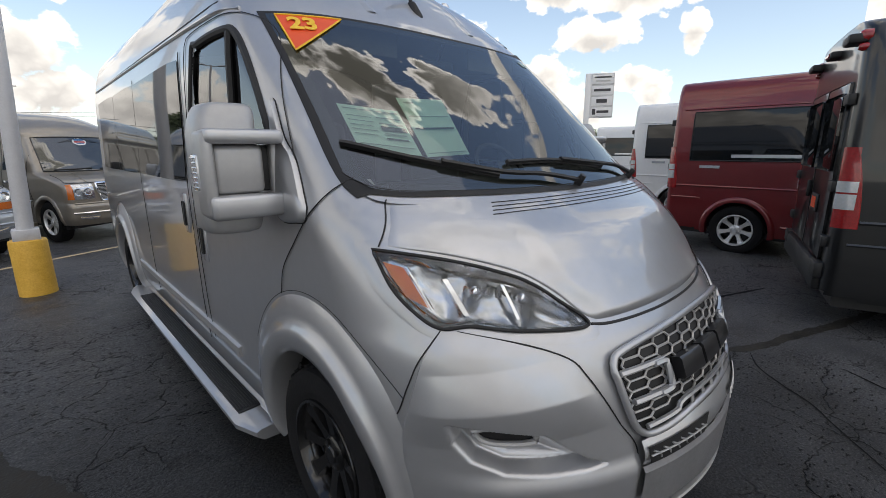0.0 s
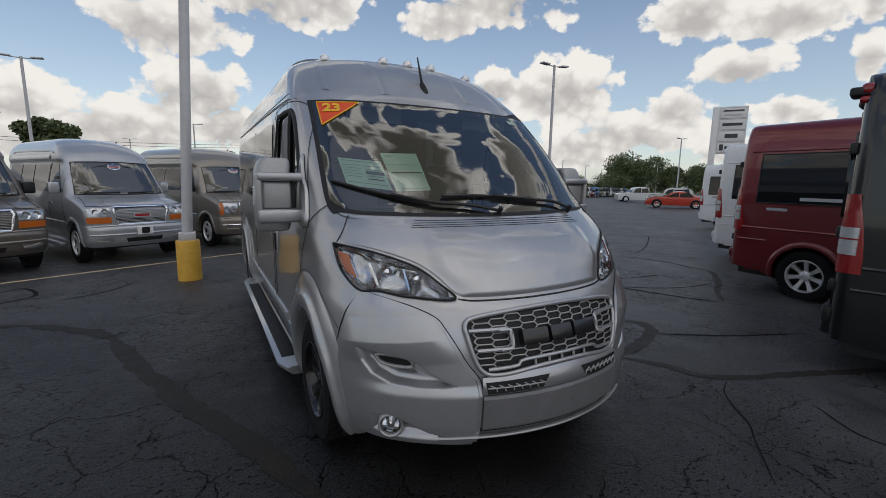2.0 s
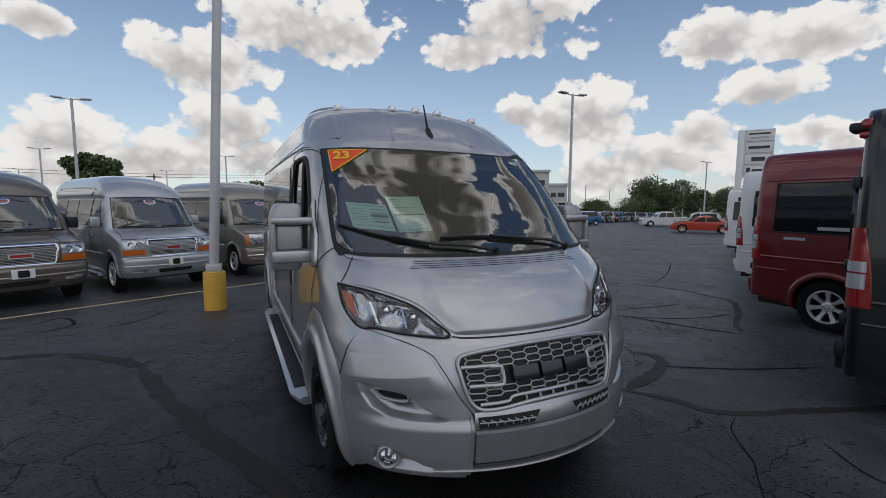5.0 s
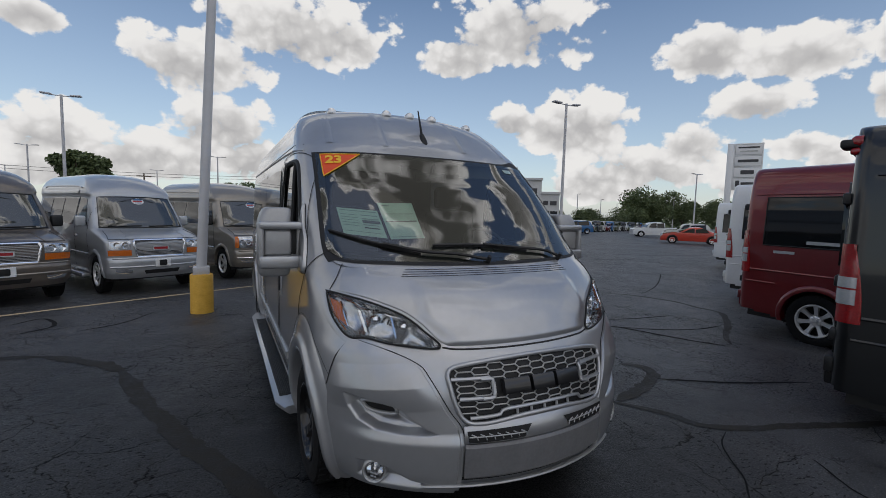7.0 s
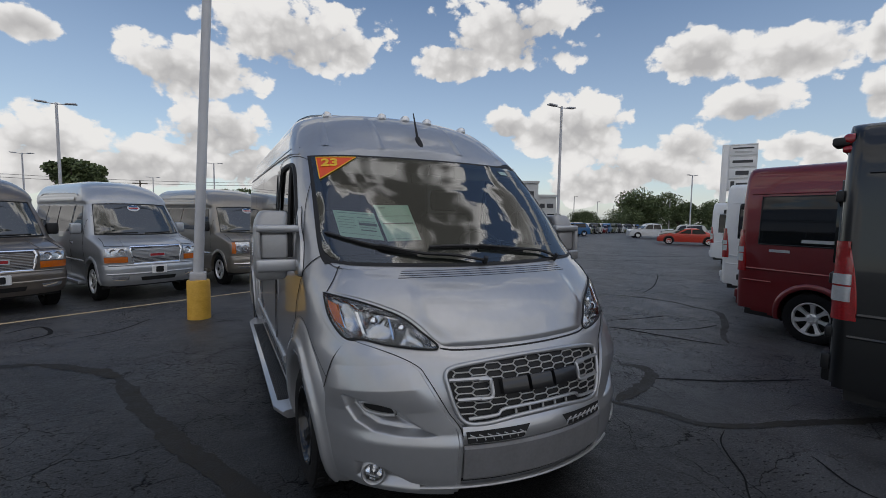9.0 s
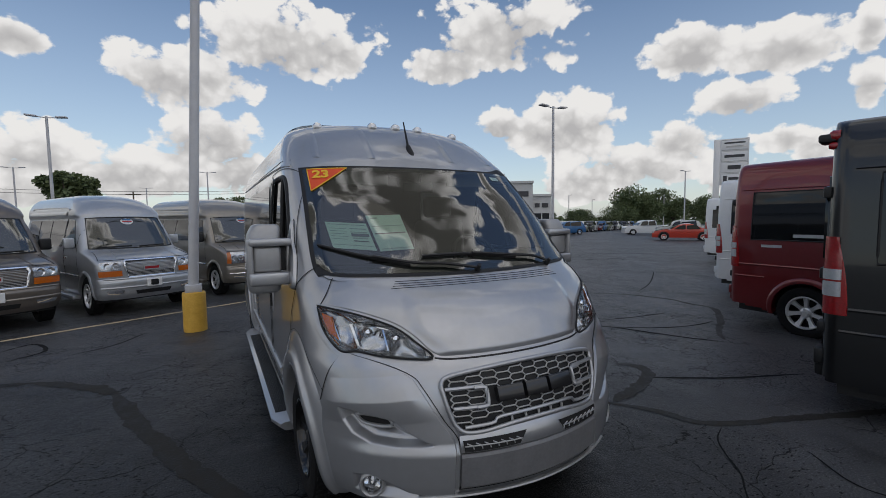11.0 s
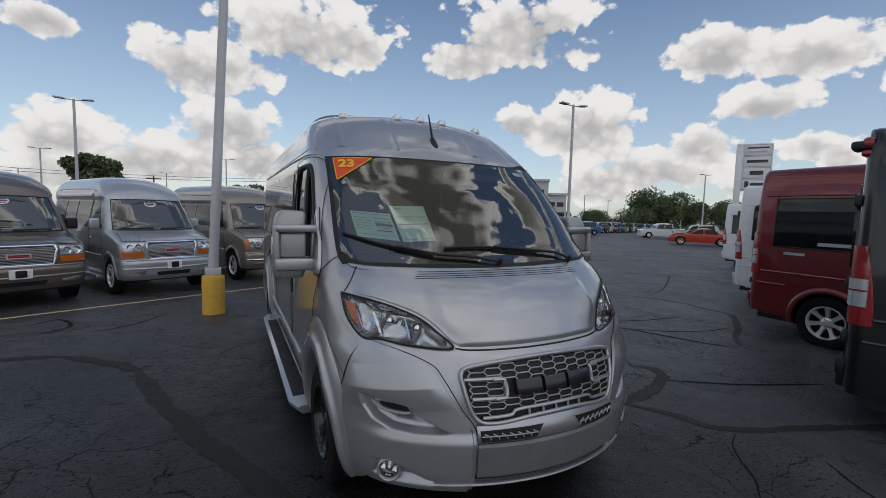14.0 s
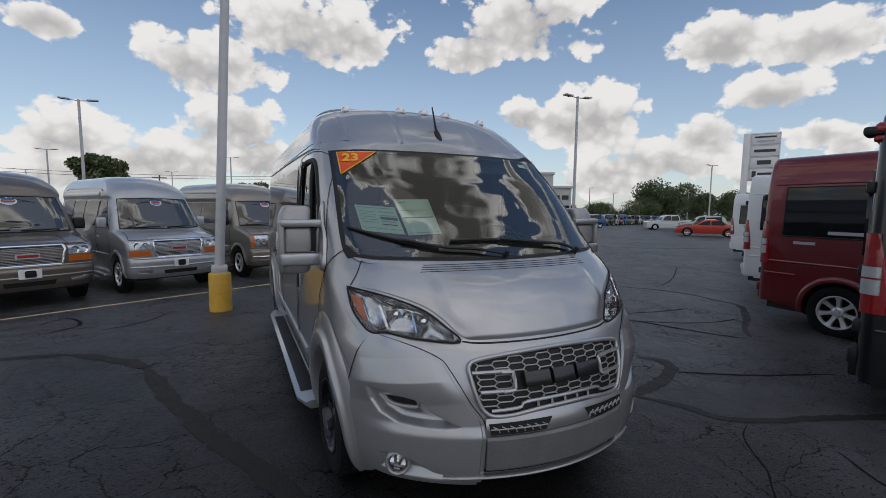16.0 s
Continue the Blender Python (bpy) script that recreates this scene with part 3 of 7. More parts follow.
def Y0(z):
    return SKIN[0](z)


def HW(z):
    return SKIN[1](z)


def CD(z):
    return SKIN[2](z)


def RN(z):
    return SKIN[3](z)


def front(x, z):
    """The y of the skin at x, z, seen from the front."""
    a = min(abs(x) / HW(z), 0.9999)
    n = RN(z)
    return Y0(z) + CD(z) * (1 - (1 - a**n) ** (1 / n))


def side(y, z):
    """The half width of the skin at y, z."""
    q = (y - Y0(z)) / CD(z)
    if q >= 1:
        return HW(z)
    n = RN(z)
    return HW(z) * max(0.0, 1 - (1 - max(q, 0.0)) ** n) ** (1 / n)


def on_front(x, z, off=0.0):
    e = 0.004
    p = Vector((x, front(x, z), z))
    nx, nz = (front(x + e, z) - front(x - e, z)) / (2 * e), (front(x, z + e) - front(x, z - e)) / (2 * e)
    return p + Vector((nx, -1, nz)).normalized() * off


def on_side(y, z, off=0.0, s=-1):
    e = 0.004
    ny, nz = (side(y + e, z) - side(y - e, z)) / (2 * e), (side(y, z + e) - side(y, z - e)) / (2 * e)
    nrm = Vector((s, -ny, -nz)).normalized()
    return Vector((s * side(y, z), y, z)) + nrm * off


def inside(pt, poly):
    x, y = pt
    hit = False
    for i in range(len(poly)):
        (x0, y0), (x1, y1) = poly[i], poly[i - 1]
        if (y0 > y) != (y1 > y) and x < (x1 - x0) * (y - y0) / (y1 - y0) + x0:
            hit = not hit
    return hit


def skin_shell(bm, keep, z_list, fine=False):
    """The whole skin as a fine grid, without the cells that keep() turns down."""
    rows = []
    for z in z_list:
        half = []
        for k in range(41):
            th = (k / 40) * math.pi / 2
            n = RN(z)
            half.append(Vector((HW(z) * math.sin(th) ** (2 / n), Y0(z) + CD(z) * (1 - math.cos(th) ** (2 / n)), z)))
        y1 = Y0(z) + CD(z)
        r = 0.10
        ys = np.linspace(y1, SKIN[4] - r, 110)[1:]
        if fine:
            ys = [*np.linspace(y1, 2.4, 96)[1:], *np.linspace(2.4, SKIN[4] - r, 60)[1:]]
        for y in ys:
            half.append(Vector((HW(z), y, z)))
        for k in range(1, 7):
            a = k / 6 * math.pi / 2
            half.append(Vector((HW(z) - r * (1 - math.cos(a)) * min(1, HW(z)), SKIN[4] - r + r * math.sin(a), z)))
        for s in (0.66, 0.33, 0.0):
            half.append(Vector(((HW(z) - r) * s, SKIN[4], z)))
        rows.append(half)
    for s in (1, -1):
        vs = [[bm.verts.new((s * p.x, p.y, p.z)) for p in row] for row in rows]
        for a, b in zip(vs, vs[1:]):
            for i in range(len(a) - 1):
                c = (a[i].co + a[i + 1].co + b[i].co + b[i + 1].co) / 4
                if keep(c):
                    q = (a[i], a[i + 1], b[i + 1], b[i])
                    bm.faces.new(q if s > 0 else q[::-1])
    bmesh.ops.remove_doubles(bm, verts=bm.verts, dist=0.0004)
    # roof cap between the highest rows
    return bm


def ruled(bm, top, bot, nu, nv, place, flip=False):
    """A patch on the skin between two curves, given in the skin's own coordinates; place(a, b, s, t) lays a point."""
    A, B = polyline(top, nu), polyline(bot, nu)
    rows = []
    for j in range(nv):
        t = j / (nv - 1)
        rows.append([place(*(A[i] * (1 - t) + B[i] * t), i / (nu - 1), t) for i in range(nu)])
    known = set(bm.faces)
    vs = grid_faces(bm, rows)
    mine = [f for f in bm.faces if f not in known]
    # turn the patch's faces outward
    bm.normal_update()
    f = mine[len(mine) // 2]
    c = f.calc_center_median()
    if f.normal.dot(c - Vector((0, 2.6, min(max(c.z, 0.9), 1.4)))) < 0:
        bmesh.ops.reverse_faces(bm, faces=mine)
    return vs


def thick(bm, d):
    bmesh.ops.recalc_face_normals(bm, faces=bm.faces)
    bmesh.ops.solidify(bm, geom=bm.faces[:], thickness=d)


def wheel_at(parent, x, y, r, width, mats, spokes, outward, turn=0.0, label=""):
    """A road wheel: tyre, rim with spokes, hub."""
    w = new("wheel")
    w.parent = parent
    w.matrix_local = pose(x, y, r, 0, 0, 0 if outward > 0 else 180)
    tagged(w, label)
    h = width / 2
    bm = bmesh.new()
    lathe(bm, [(-h * 0.8, r * 0.62), (-h * 0.95, r * 0.72), (-h, r * 0.85), (-h * 0.86, r * 0.965), (-h * 0.5, r), (0, r * 1.0), (h * 0.5, r), (h * 0.86, r * 0.965),
               (h, r * 0.85), (h * 0.95, r * 0.72), (h * 0.8, r * 0.62), (h * 0.3, r * 0.6), (-h * 0.8, r * 0.62)], 40)
    for k in range(40):
        a = 2 * math.pi * k / 40
        for sx in (-0.6, -0.2, 0.2, 0.6):
            m = Matrix.Rotation(a + (0.06 if sx in (-0.2, 0.6) else 0), 4, "X")
            box(bm, h * sx - h * 0.17, h * sx + h * 0.17, -0.012, 0.012, r * 0.985, r * 1.012, m=m)
    part("tyre", bm, mats[0], w)
    bm = bmesh.new()
    lathe(bm, [(h * 0.86, r * 0.64), (h * 0.9, r * 0.62), (h * 0.8, r * 0.585), (h * 0.2, r * 0.56), (-h * 0.7, r * 0.56), (-h * 0.75, 0.03)], 36)
    part("rim", bm, mats[1], w)
    bm = bmesh.new()
    lathe(bm, [(h * 0.84, r * 0.655), (h * 0.93, r * 0.645), (h * 0.94, r * 0.615), (h * 0.80, r * 0.585), (h * 0.55, r * 0.57)], 36)
    part("rim_lip", bm, mats[2], w)
    bm = bmesh.new()
    for k in range(spokes):
        m = Matrix.Rotation(2 * math.pi * k / spokes + turn, 4, "X")
        rows = []
        for rr, ww, xx in ((0.12, 0.11, 0.50), (0.3, 0.075, 0.58), (0.45, 0.085, 0.66), (0.585, 0.12, 0.74)):
            rows.append([m @ Vector(p) for p in ((h * xx - 0.03, -ww * r, rr * r), (h * xx, -ww * r * 0.8, rr * r), (h * xx, ww * r * 0.8, rr * r), (h * xx - 0.03, ww * r, rr * r))])
        grid_faces(bm, rows)
    bmesh.ops.recalc_face_normals(bm, faces=bm.faces)
    part("spokes", bm, mats[2], w)
    bm = bmesh.new()
    lathe(bm, [(h * 0.3, r * 0.2), (h * 0.55, r * 0.2), (h * 0.62, r * 0.17), (h * 0.64, r * 0.1), (h * 0.70, r * 0.085), (h * 0.71, 0.001)], 20)
    for k in range(5):
        a = 2 * math.pi * (k + 0.5) / 5
        rod(bm, (h * 0.5, math.cos(a) * r * 0.15, math.sin(a) * r * 0.15), (h * 0.70, math.cos(a) * r * 0.15, math.sin(a) * r * 0.15), 0.011, n=6)
    part("hub", bm, mats[2], w)
    return w


WS_TOP = [(-0.868, 2.03), (-0.6, 2.046), (0, 2.052), (0.6, 2.046), (0.868, 2.03)]
WS_BOT = [(-0.915, 1.43), (-0.85, 1.375), (-0.6, 1.362), (0, 1.352), (0.6, 1.362), (0.85, 1.375), (0.915, 1.43)]
HL_TOP = [(-0.955, 1.215), (-0.906, 1.206), (-0.808, 1.184), (-0.71, 1.152), (-0.623, 1.112), (-0.554, 1.053), (-0.492, 0.976)]
HL_BOT = [(-0.958, 1.188), (-0.948, 1.115), (-0.918, 1.045), (-0.880, 1.008), (-0.815, 1.012), (-0.70, 0.990), (-0.492, 0.972)]
GRILLE = [(-0.488, 0.852), (-0.456, 0.892), (-0.26, 0.914), (0, 0.922), (0.26, 0.914), (0.456, 0.892), (0.488, 0.852), (0.464, 0.735), (0.42, 0.655), (0.33, 0.640),
          (0.12, 0.660), (-0.12, 0.660), (-0.33, 0.640), (-0.42, 0.655), (-0.464, 0.735)]
POCKET = [(-0.912, 0.755), (-0.855, 0.745), (-0.716, 0.712), (-0.650, 0.655), (-0.590, 0.612), (-0.540, 0.590), (-0.600, 0.584), (-0.700, 0.584), (-0.800, 0.594), (-0.865, 0.632), (-0.900, 0.69)]
SCOOP = [(-0.86, 0.425), (-0.79, 0.44), (-0.735, 0.415), (-0.64, 0.365), (-0.52, 0.338), (-0.60, 0.322), (-0.78, 0.325), (-0.85, 0.345)]
DOOR_GLASS = [(1.22, 1.42), (1.40, 1.72), (1.60, 1.945), (1.75, 1.985), (2.08, 1.985), (2.18, 1.94), (2.22, 1.42)]
AXLE_F, AXLE_R, WHEEL_R = 1.06, 4.985, 0.355


def smooth(a, b, x):
    t = min(max((x - a) / (b - a), 0.0), 1.0)
    return t * t * (3 - 2 * t)


def depth_in(pt, poly):
    """How far a point lies inside an outline (negative: outside)."""
    px, py = pt
    best = 81.0
    ax, ay = poly[-1]
    for bx, by in poly:
        dx, dy = bx - ax, by - ay
        t = ((px - ax) * dx + (py - ay) * dy) / max(dx * dx + dy * dy, 1e-12)
        t = 0.0 if t < 0 else 1.0 if t > 1 else t
        ex, ey = ax + t * dx - px, ay + t * dy - py
        best = min(best, ex * ex + ey * ey)
        ax, ay = bx, by
    d = math.sqrt(best)
    return d if inside(pt, poly) else -d


def mirror_x(pts):
    return [(-p[0], *p[1:]) for p in pts]


def loop_tube(bm, outline, place, r, n=6, count=60):
    """A seal round a closed outline on the skin."""
    tube(bm, [place(a, b) for a, b in polyline([*outline, outline[0]], count)[:-1]], r, n, closed=True)


def seam(parent, pts, place, r=0.0020, name="panel_gap", n=30):
    bm = bmesh.new()
    tube(bm, [place(a, b) for a, b in polyline(pts, n)], r, 6)
    part(name, bm, M_SEAL, parent)


def headlamp(van, s):
    """Swept headlamp: chrome bowl with three cells, amber block, clear cover, black seal."""
    side_of = (lambda p: p) if s < 0 else mirror_x
    top, bot = side_of(HL_TOP), side_of(HL_BOT)
    bm = bmesh.new()

    def bowl(a, b, u, t):
        cell = abs(math.sin(math.pi * 3 * min(max((u - 0.14) / 0.80, 0.0), 1)))
        dip = 0.045 * smooth(0, 0.10, t) * smooth(1, 0.93, t) * smooth(0, 0.05, u) * smooth(1, 0.96, u) + 0.035 * cell**0.7 * math.sin(math.pi * min(max(t, 0), 1)) ** 0.7
        return on_front(a, b, 0.002 - dip)
    ruled(bm, top, bot, 90, 18, bowl)
    lamp = part("headlight", bm, M_BOWL, van, "clear swept headlight with an amber corner")
    outline = [*top, *bot[::-1][1:-1]]
    bm = bmesh.new()
    loop_tube(bm, outline, lambda a, b: on_front(a, b, 0.006), 0.0055, 8, 110)
    part("seal", bm, M_SEAL, lamp, "black seal")
    # painted flange round the opening
    P = polyline([*outline, outline[0]], 121)[:-1]
    T = np.roll(P, -1, axis=0) - np.roll(P, 1, axis=0)
    T /= np.linalg.norm(T, axis=1)[:, None]
    nrm = np.stack([T[:, 1], -T[:, 0]], axis=1)
    if depth_in(tuple(P[30] + nrm[30] * 0.004), outline) > 0:
        nrm = -nrm
    bm = bmesh.new()
    grid_faces(bm, [[on_front(*(P[k] + nrm[k] * w), o) for k in range(len(P))] for w, o in ((-0.002, -0.03), (0.0, 0.0), (0.004, 0.0014), (0.03, 0.0009), (0.04, -0.0015))], closed=True)
    bmesh.ops.recalc_face_normals(bm, faces=bm.faces)
    part("flange", bm, M_SILVER, lamp, "painted body edge", angle=60)
    # chrome surround just inside the seal
    bm = bmesh.new()
    A, B = polyline(top, 50), polyline(bot, 50)
    for e0, e1 in ((0.10, 0.17), (0.90, 0.955)):
        rows = [[on_front(*(A[i] * (1 - e) + B[i] * e), o) for i in range(2, 47)] for e, o in ((e0, -0.006), (e0 + 0.02, 0.0), (e1, -0.012))]
        grid_faces(bm, rows)
    part("chrome_surround", bm, M_CHROME, lamp, "bright trim strip")
    # amber corner, a slanted strip close under the cover
    bm = bmesh.new()
    ruled(bm, side_of([(-0.947, 1.184), (-0.942, 1.145), (-0.928, 1.092)]), side_of([(-0.912, 1.170), (-0.904, 1.120), (-0.893, 1.062)]), 14, 7, lambda a, b, u, t: on_front(a, b, -0.003))
    thick(bm, 0.012)
    part("amber_marker", bm, M_AMBER, lamp, "amber turn signal lens")

    def within(u, t):
        i = min(max(u, 0.0), 1.0) * 49
        k, f = min(int(i), 48), i - min(int(i), 48)
        return (A[k] * (1 - f) + A[k + 1] * f) * (1 - t) + (B[k] * (1 - f) + B[k + 1] * f) * t
    # a bright edge beside the amber, and the dividers between the cells
    bm = bmesh.new()
    tube(bm, [on_front(*p, -0.006) for p in polyline(side_of([(-0.905, 1.172), (-0.897, 1.120), (-0.886, 1.058)]), 12)], 0.005, 6)
    part("cell_divider", bm, M_CHROME, lamp)
    for p0, p1, w in (((-0.832, 1.140), (-0.815, 1.040), 0.012), ((-0.690, 1.118), (-0.686, 1.020), 0.008)):
        bm = bmesh.new()
        (p0,), (p1,) = side_of([p0]), side_of([p1])
        sw = w if s < 0 else -w
        rows = [[on_front(p0[0] + (p1[0] - p0[0]) * t + dx, p0[1] + (p1[1] - p0[1]) * t, o) for t in np.linspace(0, 1, 12)] for dx, o in ((-sw * 0.7, -0.05), (-sw * 0.5, -0.014), (sw * 0.5, -0.012), (sw * 0.7, -0.05))]
        grid_faces(bm, rows)
        bmesh.ops.recalc_face_normals(bm, faces=bm.faces)
        part("cell_divider", bm, M_CHROME, lamp)
    # reflector bulbs
    for p0 in ((-0.765, 1.105), (-0.64, 1.075)):
        (p0,) = side_of([p0])
        bm = bmesh.new()
        o = on_front(*p0, -0.035)
        lathe(bm, [(-0.03, 0.022), (0.0, 0.026), (0.012, 0.022), (0.018, 0.012), (0.020, 0.001)], 16, Matrix.Translation(o) @ pose(0, 0, 0, 0, 0, -90))
        part("bulb", bm, M_CHROME, lamp)
    bm = bmesh.new()
    for k in range(4):
        u = 0.50 + 0.035 * k
        i = int(u * 49)
        tube(bm, [on_front(*(A[i] * (1 - t) + B[i] * t), -0.03) for t in (0.25, 0.4)], 0.005, 5)
    part("fins", bm, M_BADGE, lamp, "dark cooling fins")
    bm = bmesh.new()
    ruled(bm, top, bot, 60, 12, lambda a, b, u, t: on_front(a, b, 0.006 + 0.008 * math.sin(math.pi * t)))
    cover = part("lens", bm, M_LENS, lamp, "clear plastic cover")
    cover.visible_shadow = False


def hood(van):
    top = [(-0.865, 1.337), (-0.6, 1.333), (-0.3, 1.330), (0, 1.328), (0.3, 1.330), (0.6, 1.333), (0.865, 1.337)]
    low = [(-0.940, 1.222), (-0.906, 1.214), (-0.808, 1.192), (-0.71, 1.160), (-0.621, 1.120), (-0.551, 1.061), (-0.480, 0.980), (-0.40, 0.971), (-0.2, 0.967), (0, 0.966)]
    low = low + mirror_x(low[:-1])[::-1]

    def place(a, b, u, t):
        o = 0.006 + 0.017 * smooth(0.575 - 0.10 * smooth(1.12, 0.99, b), 0.49 - 0.10 * smooth(1.12, 0.99, b), abs(a)) * smooth(1.32, 1.20, b) * smooth(0.972, 0.992, b)
        if t > 0.93:
            o -= 0.022 * smooth(0.93, 1.0, t)
        e = min(u, 1 - u)
        o = o * smooth(-0.02, 0.07, e) + 0.0008 - (0.006 if e < 0.004 else 0.0)
        return on_front(a, b, o)
    bm = bmesh.new()
    ruled(bm, top, low, 120, 50, place)
    h = part("hood", bm, M_SILVER, van, angle=60)
    bm = bmesh.new()
    tube(bm, [on_front(a, b - 0.003, 0.001) for a, b in polyline(low[6:-6], 80)], 0.0048, 6)
    part("hood_gap", bm, M_SEAL, van)
    for s in (-1, 1):
        bm = bmesh.new()
        tube(bm, [on_front(s * a, b, 0.003) for a, b in polyline([(0.855, 1.348), (0.866, 1.336), (0.903, 1.279), (0.941, 1.222)], 24)], 0.0026, 6)
        part("hood_gap", bm, M_SEAL, van)
    for k in range(4):
        z = 1.322 - 0.0105 * k
        w = 0.55 + 0.012 * k
        bm = bmesh.new()
        tube(bm, [on_front(x, z, 0.0075 + 0.017 * smooth(0.575, 0.49, abs(x)) * smooth(1.32, 1.20, z)) for x in np.linspace(-w, w, 40)], 0.0019, 5)
        part("vent_slot", bm, M_BLACK, h)
    return h


BUMPER_IN = [(-0.850, 1.000), (-0.697, 0.953), (-0.603, 0.905), (-0.567, 0.85), (-0.492, 0.705), (-0.43, 0.60), (-0.43, 0.45), (-0.43, 0.30)]
BUMPER_OUT = [(-0.884, 1.002), (-0.940, 0.930), (-0.967, 0.85), (-0.985, 0.75), (-0.99, 0.65), (-0.985, 0.5), (-0.975, 0.40), (-0.955, 0.30)]


def bumper(van):
    """Corner panels with a scooped pocket, the proud lower band, number plate panel and lip."""
    for s in (-1, 1):
        bm = bmesh.new()
        inner, outer = BUMPER_IN, BUMPER_OUT

        def place(a, b, u, t):
            d = depth_in((a, b), POCKET)
            o = 0.013 + 0.018 * smooth(0.600, 0.535, b) * smooth(-0.97, -0.78, -abs(a))
            o -= 0.060 * smooth(-0.003, 0.016, d) + 0.035 * smooth(0.016, 0.07, d)
            o -= 0.040 * smooth(-0.004, 0.035, depth_in((a, b), SCOOP))
            # crease across the corner
            o += 0.016 * max(0.0, 1 - abs(b - 0.795 + 0.10 * (abs(a) - 0.75)) / 0.11) * smooth(0.0, 0.2, t) * smooth(1.0, 0.85, t)
            if t < 0.04 or t > 0.97:
                o -= 0.012
            return on_front(a * -s, b, o)
        ruled(bm, inner, outer, 200, 120, place)
        panel = part("bumper_corner", bm, M_SILVER, van, angle=50)
        S = (lambda p: p) if s < 0 else (lambda p: (-p[0], p[1]))
        bm = bmesh.new()
        tube(bm, [on_front(*S(p), 0.003) for p in polyline(inner, 60)], 0.0024, 6)
        tube(bm, [on_front(*S(p), 0.003) for p in polyline(outer[:4], 30)], 0.0024, 6)
        part("panel_gap", bm, M_SEAL, panel)
        slot = [(-0.866, 0.706), (-0.835, 0.716), (-0.742, 0.708), (-0.724, 0.668), (-0.800, 0.664), (-0.845, 0.676)]
        bm = bmesh.new()
        loop_tube(bm, [S(p) for p in slot], lambda a, b: on_front(a, b, -0.030), 0.010, 8, 60)
        part("slot_frame", bm, M_SILVER_DULL, panel, "silver frame of the slot lamp")
        bm = bmesh.new()
        ruled(bm, [S(p) for p in ((-0.866, 0.706), (-0.835, 0.716), (-0.742, 0.708))], [S(p) for p in ((-0.845, 0.676), (-0.800, 0.664), (-0.724, 0.668))], 16, 6,
              lambda a, b, u, t: on_front(a, b, -0.036))
        part("slot", bm, M_BLACK, panel, "dark slot")
        c = on_front(S((-0.79, 0))[0], 0.382, 0.012)
        m = Matrix.Translation(c) @ pose(0, 0, 0, 0, 0, -90 + s * 28)
        bm = bmesh.new()
        lathe(bm, [(0.0, 0.043), (0.022, 0.049), (0.026, 0.055), (0.018, 0.062), (-0.05, 0.064)], 28, m)
        fog = part("fog_light", bm, M_SILVER_DULL, van, "round fog light in a silver bezel")
        bm = bmesh.new()
        lathe(bm, [(-0.02, 0.001), (-0.018, 0.02), (0.0, 0.036), (0.006, 0.041)], 24, m)
        lathe(bm, [(-0.02, 0.013), (0.006, 0.013), (0.010, 0.001)], 12, m)
        part("reflector", bm, M_CHROME, fog)
        bm = bmesh.new()
        lathe(bm, [(0.018, 0.043), (0.024, 0.02), (0.026, 0.0005)], 24, m)
        part("lens", bm, M_LENS, fog)
    # middle panel under the grille
    bm = bmesh.new()
    ruled(bm, [(-0.425, 0.548), (0, 0.553), (0.425, 0.548)], [(-0.425, 0.375), (0, 0.380), (0.425, 0.375)], 40, 14,
          lambda a, b, u, t: on_front(a, b, 0.036 - (0.012 if t in (0, 1) else 0)))
    part("number_plate_panel", bm, M_PLATE, van, "blank silver plate panel with shade painted in")
    bm = bmesh.new()
    ruled(bm, [(-0.43, 0.372), (0, 0.377), (0.43, 0.372)], [(-0.43, 0.352), (0, 0.357), (0.43, 0.352)], 40, 4, lambda a, b, u, t: on_front(a, b, 0.006))
    part("lower_slot", bm, M_BLACK, van)
    bm = bmesh.new()
    tube(bm, [on_front(a, 0.338 + 0.012 * (1 - (a / 0.6) ** 2), 0.028) for a in np.linspace(-0.60, 0.60, 50)], 0.014, 8, flat=0.6)
    part("lip", bm, M_SILVER_DULL, van, "silver lip under the bumper")
    bm = bmesh.new()
    ruled(bm, [(-0.9, 0.32), (-0.45, 0.32), (0, 0.325), (0.45, 0.32), (0.9, 0.32)], [(-0.86, 0.21), (-0.45, 0.21), (0, 0.21), (0.45, 0.21), (0.86, 0.21)], 50, 5, lambda a, b, u, t: on_front(a, b, -0.05 - 0.1 * t))
    part("undertray", bm, M_BLACK, van, "black plastic undertray")
    # bar between grille and plate, with two slots
    bm = bmesh.new()
    ruled(bm, [(-0.43, 0.632), (0, 0.650), (0.43, 0.632)], [(-0.43, 0.552), (0, 0.556), (0.43, 0.552)], 50, 10, lambda a, b, u, t: on_front(a, b, 0.022 + 0.012 * math.sin(math.pi * t)))
    bar = part("lower_bar", bm, M_SILVER, van)
    for s in (-1, 1):
        bm = bmesh.new()
        ruled(bm, [(s * 0.418, 0.614), (s * 0.28, 0.617), (s * 0.10, 0.620)], [(s * 0.410, 0.562), (s * 0.28, 0.564), (s * 0.14, 0.567)], 20, 5, lambda a, b, u, t: on_front(a, b, 0.0365))
        sl = part("air_slot", bm, M_BLACK, bar, "black mesh slot")
        bm = bmesh.new()
        for k in range(7):
            a = s * (0.40 - 0.04 * k)
            tube(bm, [on_front(a, 0.600, 0.039), on_front(a - s * 0.025, 0.588, 0.039), on_front(a - s * 0.03, 0.574, 0.039)], 0.0035, 5)
        tube(bm, [on_front(s * a, 0.588, 0.039) for a in np.linspace(0.41, 0.13, 12)], 0.0035, 5)
